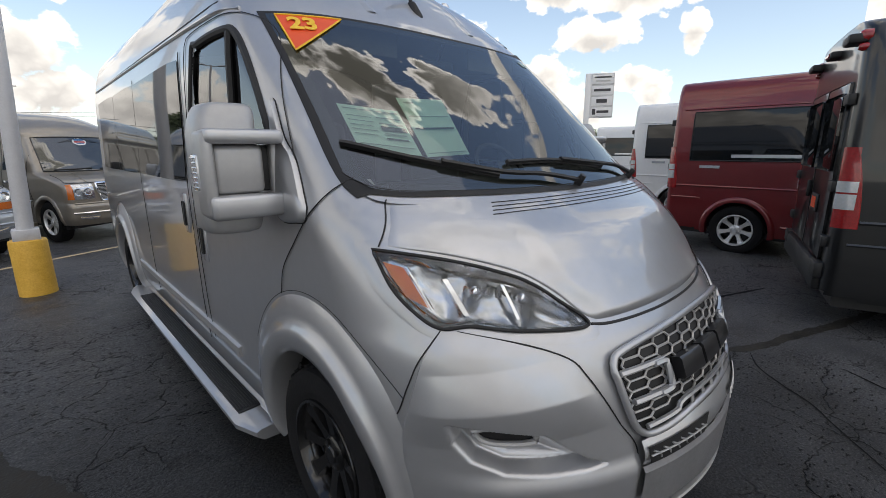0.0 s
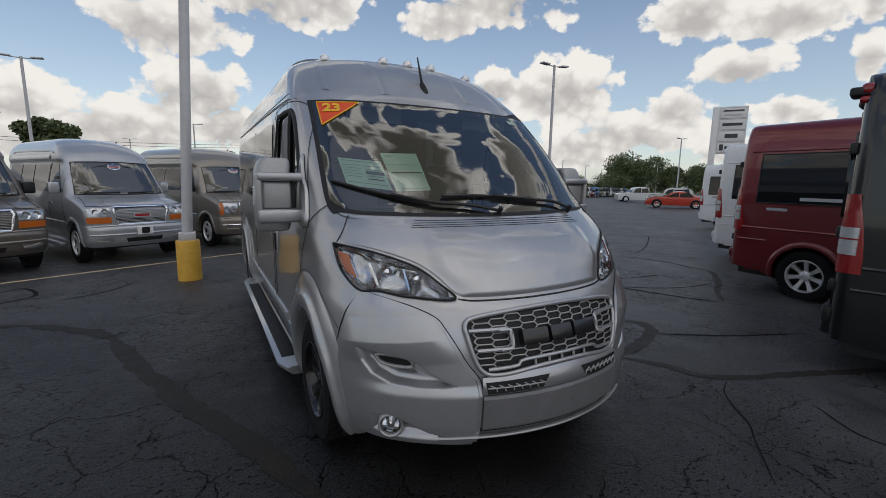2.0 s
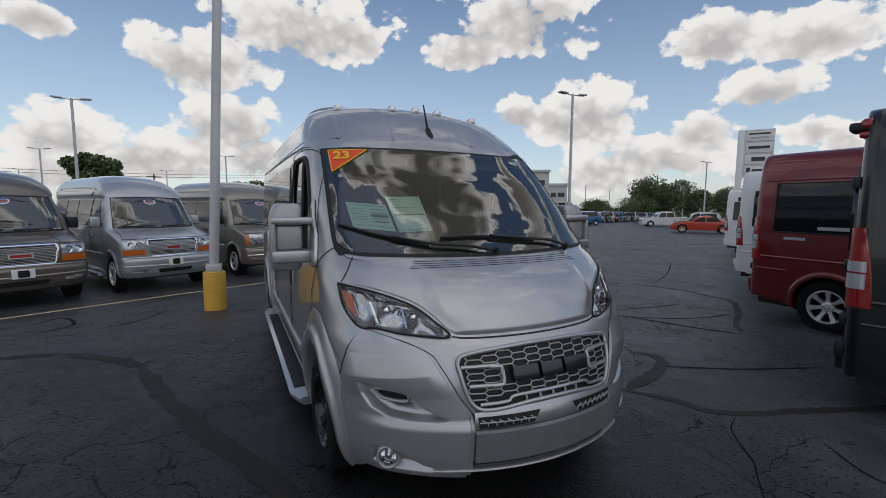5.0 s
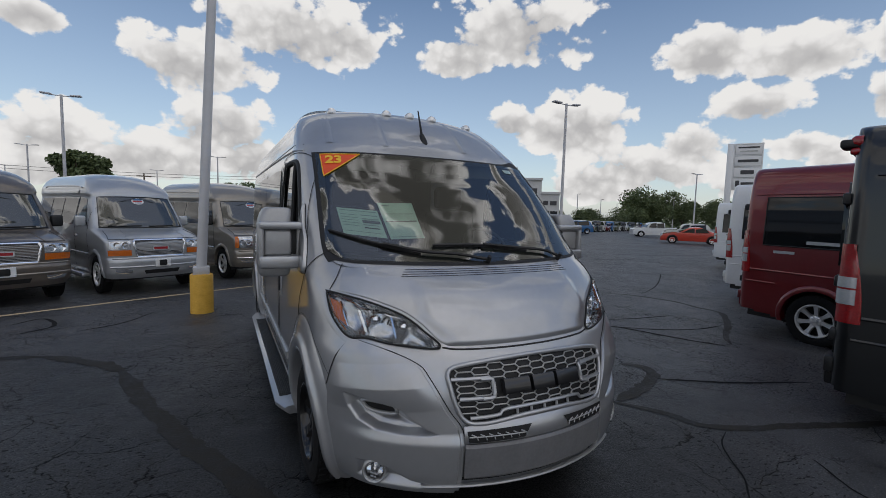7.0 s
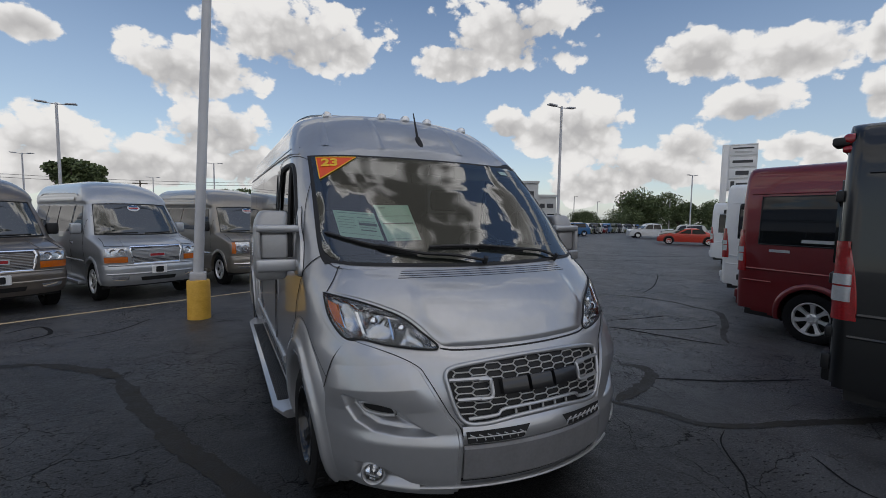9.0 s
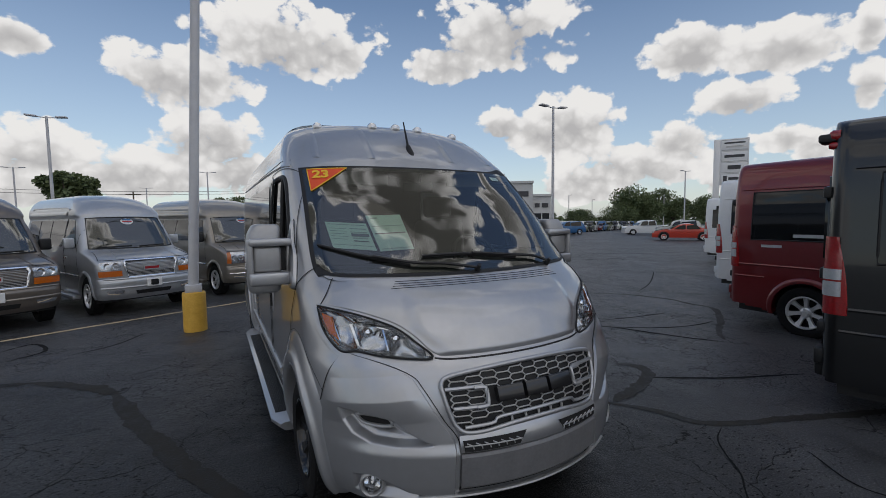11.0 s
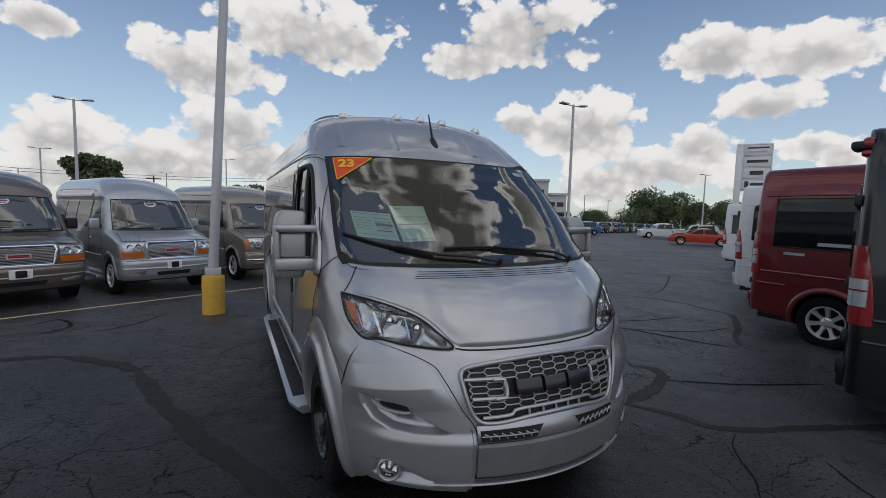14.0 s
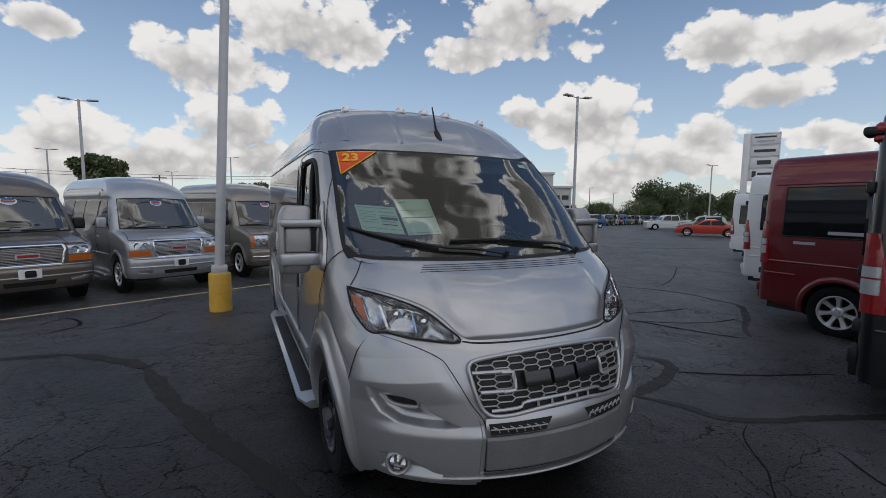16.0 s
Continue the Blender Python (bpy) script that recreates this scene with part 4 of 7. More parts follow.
        part("slot_mesh", bm, M_SILVER_DULL, sl)


def grille(van):
    bm = bmesh.new()
    ruled(bm, GRILLE[:7], [GRILLE[0], *GRILLE[:6:-1]], 40, 12, lambda a, b, u, t: on_front(a, b, 0.004))
    g = part("grille", bm, M_SEAL, van, "honeycomb grille in a silver frame")
    bm = bmesh.new()
    loop_tube(bm, GRILLE, lambda a, b: on_front(a, b, 0.016), 0.012, 10, 120)
    part("grille_frame", bm, M_SILVER, g)
    # honeycomb of flattened cells
    bm = bmesh.new()
    w, h = 0.108, 0.0305
    done = set()
    for r in range(-6, 8):
        for c in range(-8, 9):
            cx, cz = c * w * 0.75, 0.78 + r * h + (h / 2 if c % 2 else 0)
            ring = [(cx + w * 0.5 * k[0], cz + h * 0.5 * k[1]) for k in ((-0.9, 0), (-0.6, 1), (0.6, 1), (0.9, 0), (0.6, -1), (-0.6, -1))]
            for i in range(6):
                p, q = ring[i], ring[(i + 1) % 6]
                key = tuple(sorted((tuple(np.round(p, 3)), tuple(np.round(q, 3)))))
                mid = ((p[0] + q[0]) / 2, (p[1] + q[1]) / 2)
                if key in done or depth_in(mid, GRILLE) < 0.010 or mid[1] < 0.702 and abs(mid[0]) < 0.36 or (abs(mid[0]) < 0.26 and abs(mid[1] - 0.797) < 0.036):
                    continue
                done.add(key)
                tube(bm, [on_front(*p, 0.010), on_front(*q, 0.010)], 0.0042, 5)
    part("honeycomb", bm, M_GRILLE, g)
    for z0 in (0.838, 0.752):
        for s in (-1, 1):
            bm = bmesh.new()
            tube(bm, [on_front(s * a, z0 + 0.004, 0.022) for a in np.linspace(0.475 - (0.03 if z0 < 0.8 else 0), 0.29, 12)], 0.0105, 6)
            part("crossbar", bm, M_SILVER, g)
    for s in (-1, 1):
        bm = bmesh.new()
        tube(bm, [on_front(s * a, z, 0.026) for a, z in polyline([(0.335, 0.838), (0.285, 0.836), (0.275, 0.825), (0.275, 0.768), (0.285, 0.756), (0.335, 0.754)], 24)], 0.011, 6)
        part("badge_bracket", bm, M_SILVER, g)
    # badge as plain dark blocks
    for x0, x1 in ((-0.225, -0.085), (-0.065, 0.065), (0.085, 0.235)):
        bm = bmesh.new()
        rows = []
        for x in np.linspace(x0, x1, 6):
            rows.append([on_front(x, z, o) for z, o in ((0.764, 0.010), (0.764, 0.040), (0.772, 0.046), (0.822, 0.046), (0.830, 0.040), (0.830, 0.010))])
        vs = grid_faces(bm, rows)
        bm.faces.new(vs[0])
        bm.faces.new(vs[-1][::-1])
        bmesh.ops.recalc_face_normals(bm, faces=bm.faces)
        part("badge_block", bm, M_BADGE, g, "plain dark badge shape")
    # lower bar of the grille, with small ribs
    bm = bmesh.new()
    tube(bm, [on_front(x, z, 0.020) for x, z in polyline([(-0.40, 0.668), (-0.26, 0.676), (-0.20, 0.700), (0.20, 0.700), (0.26, 0.676), (0.40, 0.668)], 40)], 0.009, 6)
    part("grille_sill", bm, M_SILVER, g)
    for k in range(5):
        bm = bmesh.new()
        x = -0.16 + 0.08 * k
        tube(bm, [on_front(x, 0.668, 0.016), on_front(x, 0.694, 0.016)], 0.007, 6)
        part("rib", bm, M_SILVER_DULL, g)


def flares(van):
    """Wide painted wheel-arch flares."""
    for ax in (AXLE_F, AXLE_R):
        for s in (-1, 1):
            rows = []
            for k in range(57):
                a = radians(-14 + 208 * k / 56)
                cy, sz = math.cos(a), math.sin(a)
                row = []
                slim = 0.50 + 0.50 * smooth(8, 62, math.degrees(a)) * smooth(200, 150, math.degrees(a))
                for rr, o in ((0.405, -0.10), (0.408, 0.020), (0.414, 0.034), (0.44, 0.043), (0.475, 0.045), (0.498, 0.040), (0.506, 0.028), (0.545, 0.020), (0.59, 0.010), (0.622, -0.006)):
                    rr = 0.405 + (rr - 0.405) * slim
                    y, z = ax - cy * rr * 1.0, 0.36 + sz * rr * 1.05
                    z = max(z, 0.24)
                    row.append(on_side(y, z, o, s))
                rows.append(row)
            bm = bmesh.new()
            grid_faces(bm, rows)
            bmesh.ops.recalc_face_normals(bm, faces=bm.faces)
            f = part("wheel_arch_flare", bm, M_SILVER, van, angle=60)
            bm = bmesh.new()
            tube(bm, [on_side(ax - math.cos(radians(a)) * 0.624, 0.36 + math.sin(radians(a)) * 0.655, -0.001, s) for a in np.linspace(38, 150, 50)], 0.0022, 5)
            part("panel_gap", bm, M_SEAL, f)
            # dark liner
            bm = bmesh.new()
            rows = []
            for k in range(25):
                a = math.pi * (-0.12 + 1.24 * k / 24)
                rows.append([Vector((s * x, ax - math.cos(a) * 0.42, 0.36 + math.sin(a) * 0.44)) for x in (0.955, 0.8, 0.60)])
            vs = grid_faces(bm, rows)
            bm.faces.new([r[-1] for r in vs])
            part("wheel_liner", bm, M_BLACK, van)


def tow_mirror(van, s):
    """Tall door mirror: boxy shell, a C-shaped frame before it, hinge post and gusset on the door."""
    back = 0.16

    def block(bm, x0, x1, y0, y1, z0, z1, bevel):
        box(bm, min(s * x0, s * x1), max(s * x0, s * x1), y0 + back, y1 + back, 1.6 - (1.6 - z0) * 1.06, 1.6 - (1.6 - z1) * 1.06, bevel * 1.7, 3)
    bm = bmesh.new()
    rows = []
    for z, f in ((1.252, 0.60), (1.256, 0.82), (1.266, 0.92), (1.285, 0.98), (1.33, 1.0), (1.45, 1.0), (1.56, 0.99), (1.60, 0.96), (1.625, 0.91), (1.640, 0.84), (1.648, 0.74), (1.652, 0.55)):
        lean = 0.02 * smooth(1.56, 1.66, z)
        w, d = 0.097 * f, 0.088 * (0.5 + 0.5 * f)
        cx, cy = s * (1.168 - lean), 1.145 + back + lean
        rows.append([Vector((cx + w * math.copysign(abs(math.cos(a)) ** 0.38, math.cos(a)), cy + d * math.copysign(abs(math.sin(a)) ** 0.5, math.sin(a)), 1.6 - (1.6 - z) * 1.06)) for a in np.linspace(0, 2 * math.pi, 40, endpoint=False)])
    vs = grid_faces(bm, rows, closed=True)
    bm.faces.new(vs[0][::-1])
    bm.faces.new(vs[-1])
    bmesh.ops.recalc_face_normals(bm, faces=bm.faces)
    body = part("mirror", bm, M_SILVER_DULL, van, "tall silver tow mirror on two arms", angle=50)
    bm = bmesh.new()
    block(bm, 1.075, 1.236, 1.030, 1.075, 1.378, 1.528, 0.012)
    part("mirror_insert", bm, M_SILVER_DULL, body)
    for x0, y0, z0, z1 in ((1.015, 0.995, 1.528, 1.572), (1.030, 0.985, 1.305, 1.378)):
        bm = bmesh.new()
        block(bm, x0, 1.262, y0, 1.10, z0, z1, 0.009)
        part("mirror_arm", bm, M_SILVER, body, angle=30)
    bm = bmesh.new()
    block(bm, 1.234, 1.270, 1.002, 1.115, 1.312, 1.568, 0.010)
    part("mirror_frame", bm, M_SILVER_DULL, body, angle=30)
    bm = bmesh.new()
    block(bm, 0.995, 1.045, 1.050, 1.150, 1.300, 1.540, 0.010)
    part("hinge_post", bm, M_SILVER_DULL, body, angle=30)
    bm = bmesh.new()
    block(bm, 1.03, 1.08, 1.075, 1.10, 1.38, 1.525, 0.003)
    part("hinge_gap", bm, M_BLACK, body)
    bm = bmesh.new()
    block(bm, 1.085, 1.245, 1.229, 1.238, 1.33, 1.60, 0.004)
    part("mirror_glass", bm, M_CHROME, body)
    bm = bmesh.new()
    block(bm, 1.262, 1.274, 1.06, 1.13, 1.39, 1.50, 0.005)
    lamp = part("side_repeater", bm, M_CLEARLENS, body, "clear ribbed repeater lamp")
    for k in range(7):
        bm = bmesh.new()
        block(bm, 1.272, 1.277, 1.065, 1.125, 1.398 + 0.0145 * k, 1.404 + 0.0145 * k, 0.001)
        part("lamp_rib", bm, M_CHROME, lamp)
    # gusset on the door
    bm = bmesh.new()
    foot = [(1.030, 1.320), (1.036, 1.275), (1.10, 1.262), (1.22, 1.265), (1.23, 1.40), (1.245, 1.52), (1.30, 1.685), (1.20, 1.545), (1.13, 1.475)]
    P = polyline([*foot, foot[0]], 60)[:-1]
    c = np.mean(P, axis=0)
    rows = []
    for f, o in ((1.0, 0.0), (0.97, 0.014), (0.90, 0.022), (0.5, 0.024), (0.02, 0.024)):
        rows.append([on_side(*(c + (p - c) * f), o, s) for p in P])
    grid_faces(bm, rows, closed=True)
    bmesh.ops.recalc_face_normals(bm, faces=bm.faces)
    foot_part = part("mirror_foot", bm, M_SILVER, body)
    bm = bmesh.new()
    tube(bm, [on_side(y, z, 0.001, s) for y, z in polyline([*foot, foot[0]], 60)], 0.003, 5)
    part("foot_gap", bm, M_SEAL, foot_part)


def running_board(van, s):
    x0, x1 = s * 0.93, s * 1.115
    lo, hi = min(x0, x1), max(x0, x1)
    bm = bmesh.new()
    prof = [(0.93, 0.16), (1.09, 0.165), (1.12, 0.19), (1.122, 0.215), (1.10, 0.225), (0.98, 0.228), (0.96, 0.25), (0.93, 0.30)]
    ys = [1.60, 1.74, 2.5, 3.5, 4.5, 4.68]
    rows = []
    for i, y in enumerate(ys):
        rows.append([Vector((s * (x - (0.05 if i in (0, 5) and x > 1.0 else 0)), y, z)) for x, z in prof])
    vs = grid_faces(bm, rows)
    bm.faces.new(vs[0])
    bm.faces.new(vs[-1])
    bmesh.ops.recalc_face_normals(bm, faces=bm.faces)
    rb = part("running_board", bm, M_SILVER, van, "silver running board with ribbed black tread")
    bm = bmesh.new()
    box(bm, min(s * 0.97, s * 1.085), max(s * 0.97, s * 1.085), 1.80, 4.28, 0.224, 0.233, 0.003, 1)
    tread = part("tread", bm, M_BLACK, rb, "black ribbed rubber tread")
    for k in range(8):
        bm = bmesh.new()
        x = s * (0.98 + 0.0135 * k)
        box(bm, x - 0.003, x + 0.003, 1.82, 4.26, 0.232, 0.239, 0.0015, 1)
        part("tread_rib", bm, M_BLACK, tread)


def wiper(van, blade, arm):
    bm = bmesh.new()
    pts = [on_front(x, z, 0.017) for x, z in polyline(blade, 14)]
    tube(bm, pts, 0.009, 6)
    w = part("wiper", bm, M_BLACK, van, "black wiper with a long arm")
    bm = bmesh.new()
    tube(bm, [on_front(x, z, 0.026) for x, z in polyline(arm, 14)], 0.010, 6)
    rod(bm, on_front(*arm[-1], 0.0), on_front(*arm[-1], 0.05), 0.016, 0.013, 10)
    part("wiper_arm", bm, M_BLACK, w)
    bm = bmesh.new()
    tube(bm, [on_front(x, z - 0.004, 0.009) for x, z in polyline(blade, 14)], 0.005, 5)
    part("wiper_rubber", bm, M_SEAL, w)


def cabin(van):
    """What is seen through the panes: floor pan, dash, wheel, seats, lining."""
    inner = new("cabin")
    inner.parent = van
    bm = bmesh.new()
    rows = []
    for x in np.linspace(-0.90, 0.90, 30):
        y = max(front(x * 0.98, 1.36) + 0.02, 0.68)
        rows.append([Vector((x, y + 0.0, 1.352)), Vector((x, y + 0.12, 1.36)), Vector((x, y + 0.32, 1.365)), Vector((x, y + 0.52 + 0.1, 1.36)), Vector((x, y + 0.66, 1.30)), Vector((x, y + 0.68, 1.0)), Vector((x, y + 0.55, 0.62))])
    grid_faces(bm, rows, flip=True)
    part("dashboard", bm, M_INTERIOR, inner, "dark moulded dashboard")
    bm = bmesh.new()
    box(bm, -0.93, 0.93, 0.75, 3.4, 0.55, 0.60)
    part("cab_floor", bm, M_INTERIOR, inner)
    bm = bmesh.new()
    box(bm, -0.88, 0.88, 3.35, 3.40, 0.60, 2.35, 0.02)
    part("bulkhead", bm, M_INTERIOR, inner, "dark partition behind the seats")
    bm = bmesh.new()
    rows = []
    for y, z in ((1.50, 2.07), (1.75, 2.10), (2.2, 2.16), (3.4, 2.2)):
        rows.append([Vector((x, y + 0.03 * abs(x), z - 0.10 * (abs(x) / 0.86) ** 3)) for x in np.linspace(-0.88, 0.88, 20)])
    grid_faces(bm, rows)
    part("headliner", bm, M_HEADLINER, inner, "pale grey roof lining")
    for s in (-1, 1):
        # seat turned forward
        bm = bmesh.new()
        box(bm, s * 0.48 - 0.25, s * 0.48 + 0.25, 1.55, 2.05, 0.92, 1.08, 0.06, 3)
        seat = part("seat", bm, M_SEAT, inner, "grey fabric cab seat")
        bm = bmesh.new()
        box(bm, s * 0.48 - 0.25, s * 0.48 + 0.25, 2.02, 2.16, 1.04, 1.66, 0.06, 3, Matrix.Translation((0, 0.0, 0)))
        part("seat_back", bm, M_SEAT, seat)
        bm = bmesh.new()
        box(bm, s * 0.48 - 0.14, s * 0.48 + 0.14, 2.08, 2.18, 1.68, 1.88, 0.04, 3)
        part("headrest", bm, M_SEAT, seat)
        bm = bmesh.new()
        box(bm, s * 0.48 - 0.2, s * 0.48 + 0.2, 1.6, 2.0, 0.60, 0.92, 0.03, 2)
        part("seat_base", bm, M_INTERIOR, seat)
        bm = bmesh.new()
        box(bm, s * 0.45 - 0.2, s * 0.45 + 0.2, 1.505, 1.525, 1.93, 2.05, 0.008, 2, Matrix.Translation((0, 0, 0)))
        part("sun_visor", bm, M_HEADLINER, inner)
    bm = bmesh.new()
    c = Vector((0.47, 1.42, 1.36))
    m = Matrix.Translation(c) @ Matrix.Rotation(radians(-38), 4, "X")
    tube(bm, [m @ Vector((0.20 * math.cos(a), 0, 0.20 * math.sin(a))) for a in np.linspace(0, 2 * math.pi, 36, endpoint=False)], 0.016, 8, closed=True)
    for a in (radians(-160), radians(-20), radians(-90)):
        tube(bm, [m @ Vector((0, 0, 0)), m @ Vector((0.19 * math.cos(a), 0, 0.19 * math.sin(a)))], 0.018, 6)
    rod(bm, m @ Vector((0, -0.03, 0)), m @ Vector((0, 0.02, 0)), 0.06, 0.06, 20)
    part("steering_wheel", bm, M_INTERIOR, inner, "dark steering wheel")
    bm = bmesh.new()
    box(bm, -0.13, 0.13, 1.50, 1.525, 1.88, 1.955, 0.012, 2)
    tube(bm, [(0, 1.49, 1.95), (0, 1.45, 2.02)], 0.012, 6)
    part("interior_mirror", bm, M_INTERIOR, inner)
    # two window papers standing on the dash behind the pane
    def sheet(pts, label):
        bm = bmesh.new()
        a, b, c_, d = [Vector(p) for p in pts]
        rows = [[a.lerp(b, u).lerp(d.lerp(c_, u), t) + Vector((0, 0.004 * math.sin(3 * u), 0)) for u in np.linspace(0, 1, 8)] for t in np.linspace(0, 1, 6)]
        grid_faces(bm, rows)
        thick(bm, 0.0015)
        ob = part("window_paper", bm, M_PAPER, inner, label)
        return ob, (lambda u, t: a.lerp(b, u).lerp(d.lerp(c_, u), t) + Vector((0, -0.004, 0)))

    def rules(ob, at, rows):
        for u0, u1, t0, t1, mt in rows:
            bm = bmesh.new()
            grid_faces(bm, [[at(u, t) for u in np.linspace(u0, u1, 4)] for t in (t0, t1)])
            part("print_bar", bm, mt, ob)
    ob, at = sheet(((-0.815, 1.15, 1.665), (-0.555, 1.13, 1.648), (-0.515, 1.03, 1.475), (-0.790, 1.05, 1.505)), "pale green price sheet with printed bars")
    rules(ob, at, [(0.05, 0.95, 0.06, 0.085, M_INKPALE), (0.53, 0.94, 0.20, 0.23, M_INKPALE), (0.53, 0.94, 0.33, 0.36, M_INKPALE), (0.53, 0.96, 0.40, 0.50, M_INK), (0.53, 0.9, 0.56, 0.59, M_INKPALE),
                   (0.53, 0.9, 0.66, 0.70, M_INK), (0.05, 0.45, 0.22, 0.24, M_INKPALE), (0.05, 0.45, 0.32, 0.34, M_INKPALE), (0.05, 0.42, 0.42, 0.44, M_INKPALE), (0.05, 0.45, 0.52, 0.54, M_INKPALE), (0.05, 0.40, 0.62, 0.64, M_INKPALE), (0.05, 0.95, 0.84, 0.86, M_INKPALE)])
    ob, at = sheet(((-0.555, 1.14, 1.700), (-0.315, 1.13, 1.705), (-0.265, 1.01, 1.478), (-0.495, 1.02, 1.470)), "second pale green sheet with a few lines")
    rules(ob, at, [(0.10, 0.30, 0.06, 0.09, M_INKPALE), (0.06, 0.94, 0.50, 0.53, M_INK), (0.06, 0.94, 0.30, 0.315, M_INKPALE), (0.06, 0.94, 0.93, 0.945, M_INKPALE)])


def silver_van():
    van = thing("camper_van", Matrix(), "silver high-roof camper van with running boards and black wheels", "van")
    ws = [*WS_TOP, *WS_BOT[::-1]]
    hl = [*HL_TOP, *HL_BOT[::-1]]
    corner = [*BUMPER_IN, *BUMPER_OUT[::-1]]

    def keep(c):
        x, y, z = c
        for ax in (AXLE_F, AXLE_R):
            if abs(x) > 0.72 and (y - ax) ** 2 + ((z - 0.36) / 1.05) ** 2 < 0.44**2:
                return False
        if y < 1.9 and depth_in((x, z), ws) > 0.012:
            return False
        if y < 0.9 and 0.95 < z < 1.25 and depth_in((-abs(x), z), hl) > -0.003:
            return False
        if abs(x) > 0.9 and y > 1.15 and depth_in((y, z), DOOR_GLASS) > 0.006:
            return False
        if y < 0.75 and z < 0.99 and (depth_in((-abs(x), z), corner) > 0.03 or depth_in((x, z), GRILLE) > 0.02):
            return False
        return True
    bm = bmesh.new()
    zs = sorted({*np.linspace(0.30, 1.34, 60), *np.linspace(1.34, 2.10, 44), *np.linspace(2.10, 2.44, 18), *np.linspace(2.44, 2.53, 16)})
    skin_shell(bm, keep, zs, fine=True)
    part("body", bm, M_SILVER, van, angle=60)
    bm = bmesh.new()
    box(bm, -0.9, 0.9, 0.6, 5.9, 0.27, 0.34)
    part("underbody", bm, M_BLACK, van)
    hood(van)
    bumper(van)
    grille(van)
    for s in (-1, 1):
        headlamp(van, s)
        tow_mirror(van, s)
        running_board(van, s)
    flares(van)
    cabin(van)
    # windscreen and its black edge
    bm = bmesh.new()
    ruled(bm, WS_TOP, WS_BOT, 60, 40, lambda a, b, u, t: on_front(a, b, 0.004))
    wsc = part("windscreen", bm, M_GLASS, van, "curved windscreen reflecting clouds")
    wsc.visible_shadow = False
    bm = bmesh.new()
    c = np.array([0, 1.70])
    P = polyline([*ws, ws[0]], 140)[:-1]
    rows = []
    for f, o in ((1.022, 0.003), (1.008, 0.006), (0.985, 0.0015), (0.955, 0.0012)):
        rows.append([on_front(*(c + (p - c) * np.array([f, 1 + (f - 1) * 1.7])), o) for p in P])
    grid_faces(bm, rows, closed=True)
    part("windscreen_edge", bm, M_SEAL, wsc, "black edge band")
    bm = bmesh.new()
    ruled(bm, [(-0.925, 1.435), (-0.85, 1.380), (-0.6, 1.364), (0, 1.356), (0.6, 1.364), (0.85, 1.380), (0.925, 1.435)], [(-0.93, 1.385), (-0.85, 1.335), (-0.6, 1.331), (0, 1.328), (0.6, 1.331), (0.85, 1.335), (0.93, 1.385)], 60, 6,
          lambda a, b, u, t: on_front(a, b, 0.006 - 0.02 * math.sin(math.pi * t)))
    part("cowl", bm, M_BLACK, van, "black plastic cowl under the windscreen")
    wiper(van, [(-0.884, 1.520), (-0.696, 1.462), (-0.42, 1.398)], [(-0.62, 1.444), (-0.40, 1.400), (-0.2, 1.385), (-0.008, 1.352)])
    wiper(van, [(-0.324, 1.440), (-0.02, 1.440), (0.34, 1.405)], [(0.02, 1.437), (0.30, 1.412), (0.50, 1.392), (0.59, 1.352)])
    # year sticker in the upper corner of the pane
    bm = bmesh.new()
    tri = ((-0.838, 2.022), (-0.575, 2.036), (-0.848, 1.862))
    ruled(bm, [tri[0], tri[1]], [tri[0], tri[2]], 14, 10, lambda a, b, u, t: on_front(a, b, 0.009))
    st = part("year_sticker", bm, M_STICKER_RED, wsc, "orange-red triangular sticker with yellow numerals")
    bm = bmesh.new()
    edge = np.vstack([polyline([tri[k], tri[(k + 1) % 3]], 12)[:-1] for k in range(3)])
    tube(bm, [on_front(a, b, 0.010) for a, b in edge], 0.004, 5, closed=True)
    part("sticker_border", bm, M_STICKER_YEL, st)
    tx = bpy.data.curves.new("numerals", "FONT")
    tx.body, tx.size, tx.extrude, tx.offset, tx.align_x, tx.align_y = "23", 0.115, 0.001, 0.004, "CENTER", "CENTER"
    num = new("numerals", tx)
    num.parent = st
    ex, ez = on_front(-0.70, 1.985, 0.012) - on_front(-0.80, 1.980, 0.012), on_front(-0.765, 2.01, 0.012) - on_front(-0.775, 1.95, 0.012)
    ex, ez = ex.normalized(), ez.normalized()
    nn = ex.cross(ez).normalized()
    ez = nn.cross(ex)
    num.matrix_local = Matrix.Translation(on_front(-0.762, 1.980, 0.014)) @ Matrix((ex, ez, nn)).transposed().to_4x4()
    tx.materials.append(M_STICKER_YEL)
    # small inspection mark high in the pane
    bm = bmesh.new()
    ruled(bm, [(0.62, 2.005), (0.70, 2.003)], [(0.63, 1.975), (0.71, 1.973)], 4, 3, lambda a, b, u, t: on_front(a, b, 0.007))
    part("pane_mark", bm, M_INKPALE, wsc, "pale printed mark")
    for s in (-1, 1):
        place = lambda y, z, o=0.004, s=s: on_side(y, z, o, s)
        # cab door
        bm = bmesh.new()
        ruled(bm, DOOR_GLASS[:6], [DOOR_GLASS[0], (1.7, 1.40), DOOR_GLASS[6]], 30, 14, lambda a, b, u, t: on_side(a, b, -0.010, s))
        dg = part("door_glass", bm, M_SIDEGLASS, van, "cab door window")
        dg.visible_shadow = False
        bm = bmesh.new()
        loop_tube(bm, DOOR_GLASS, lambda y, z: on_side(y, z, -0.004, s), 0.018, 8, 90)
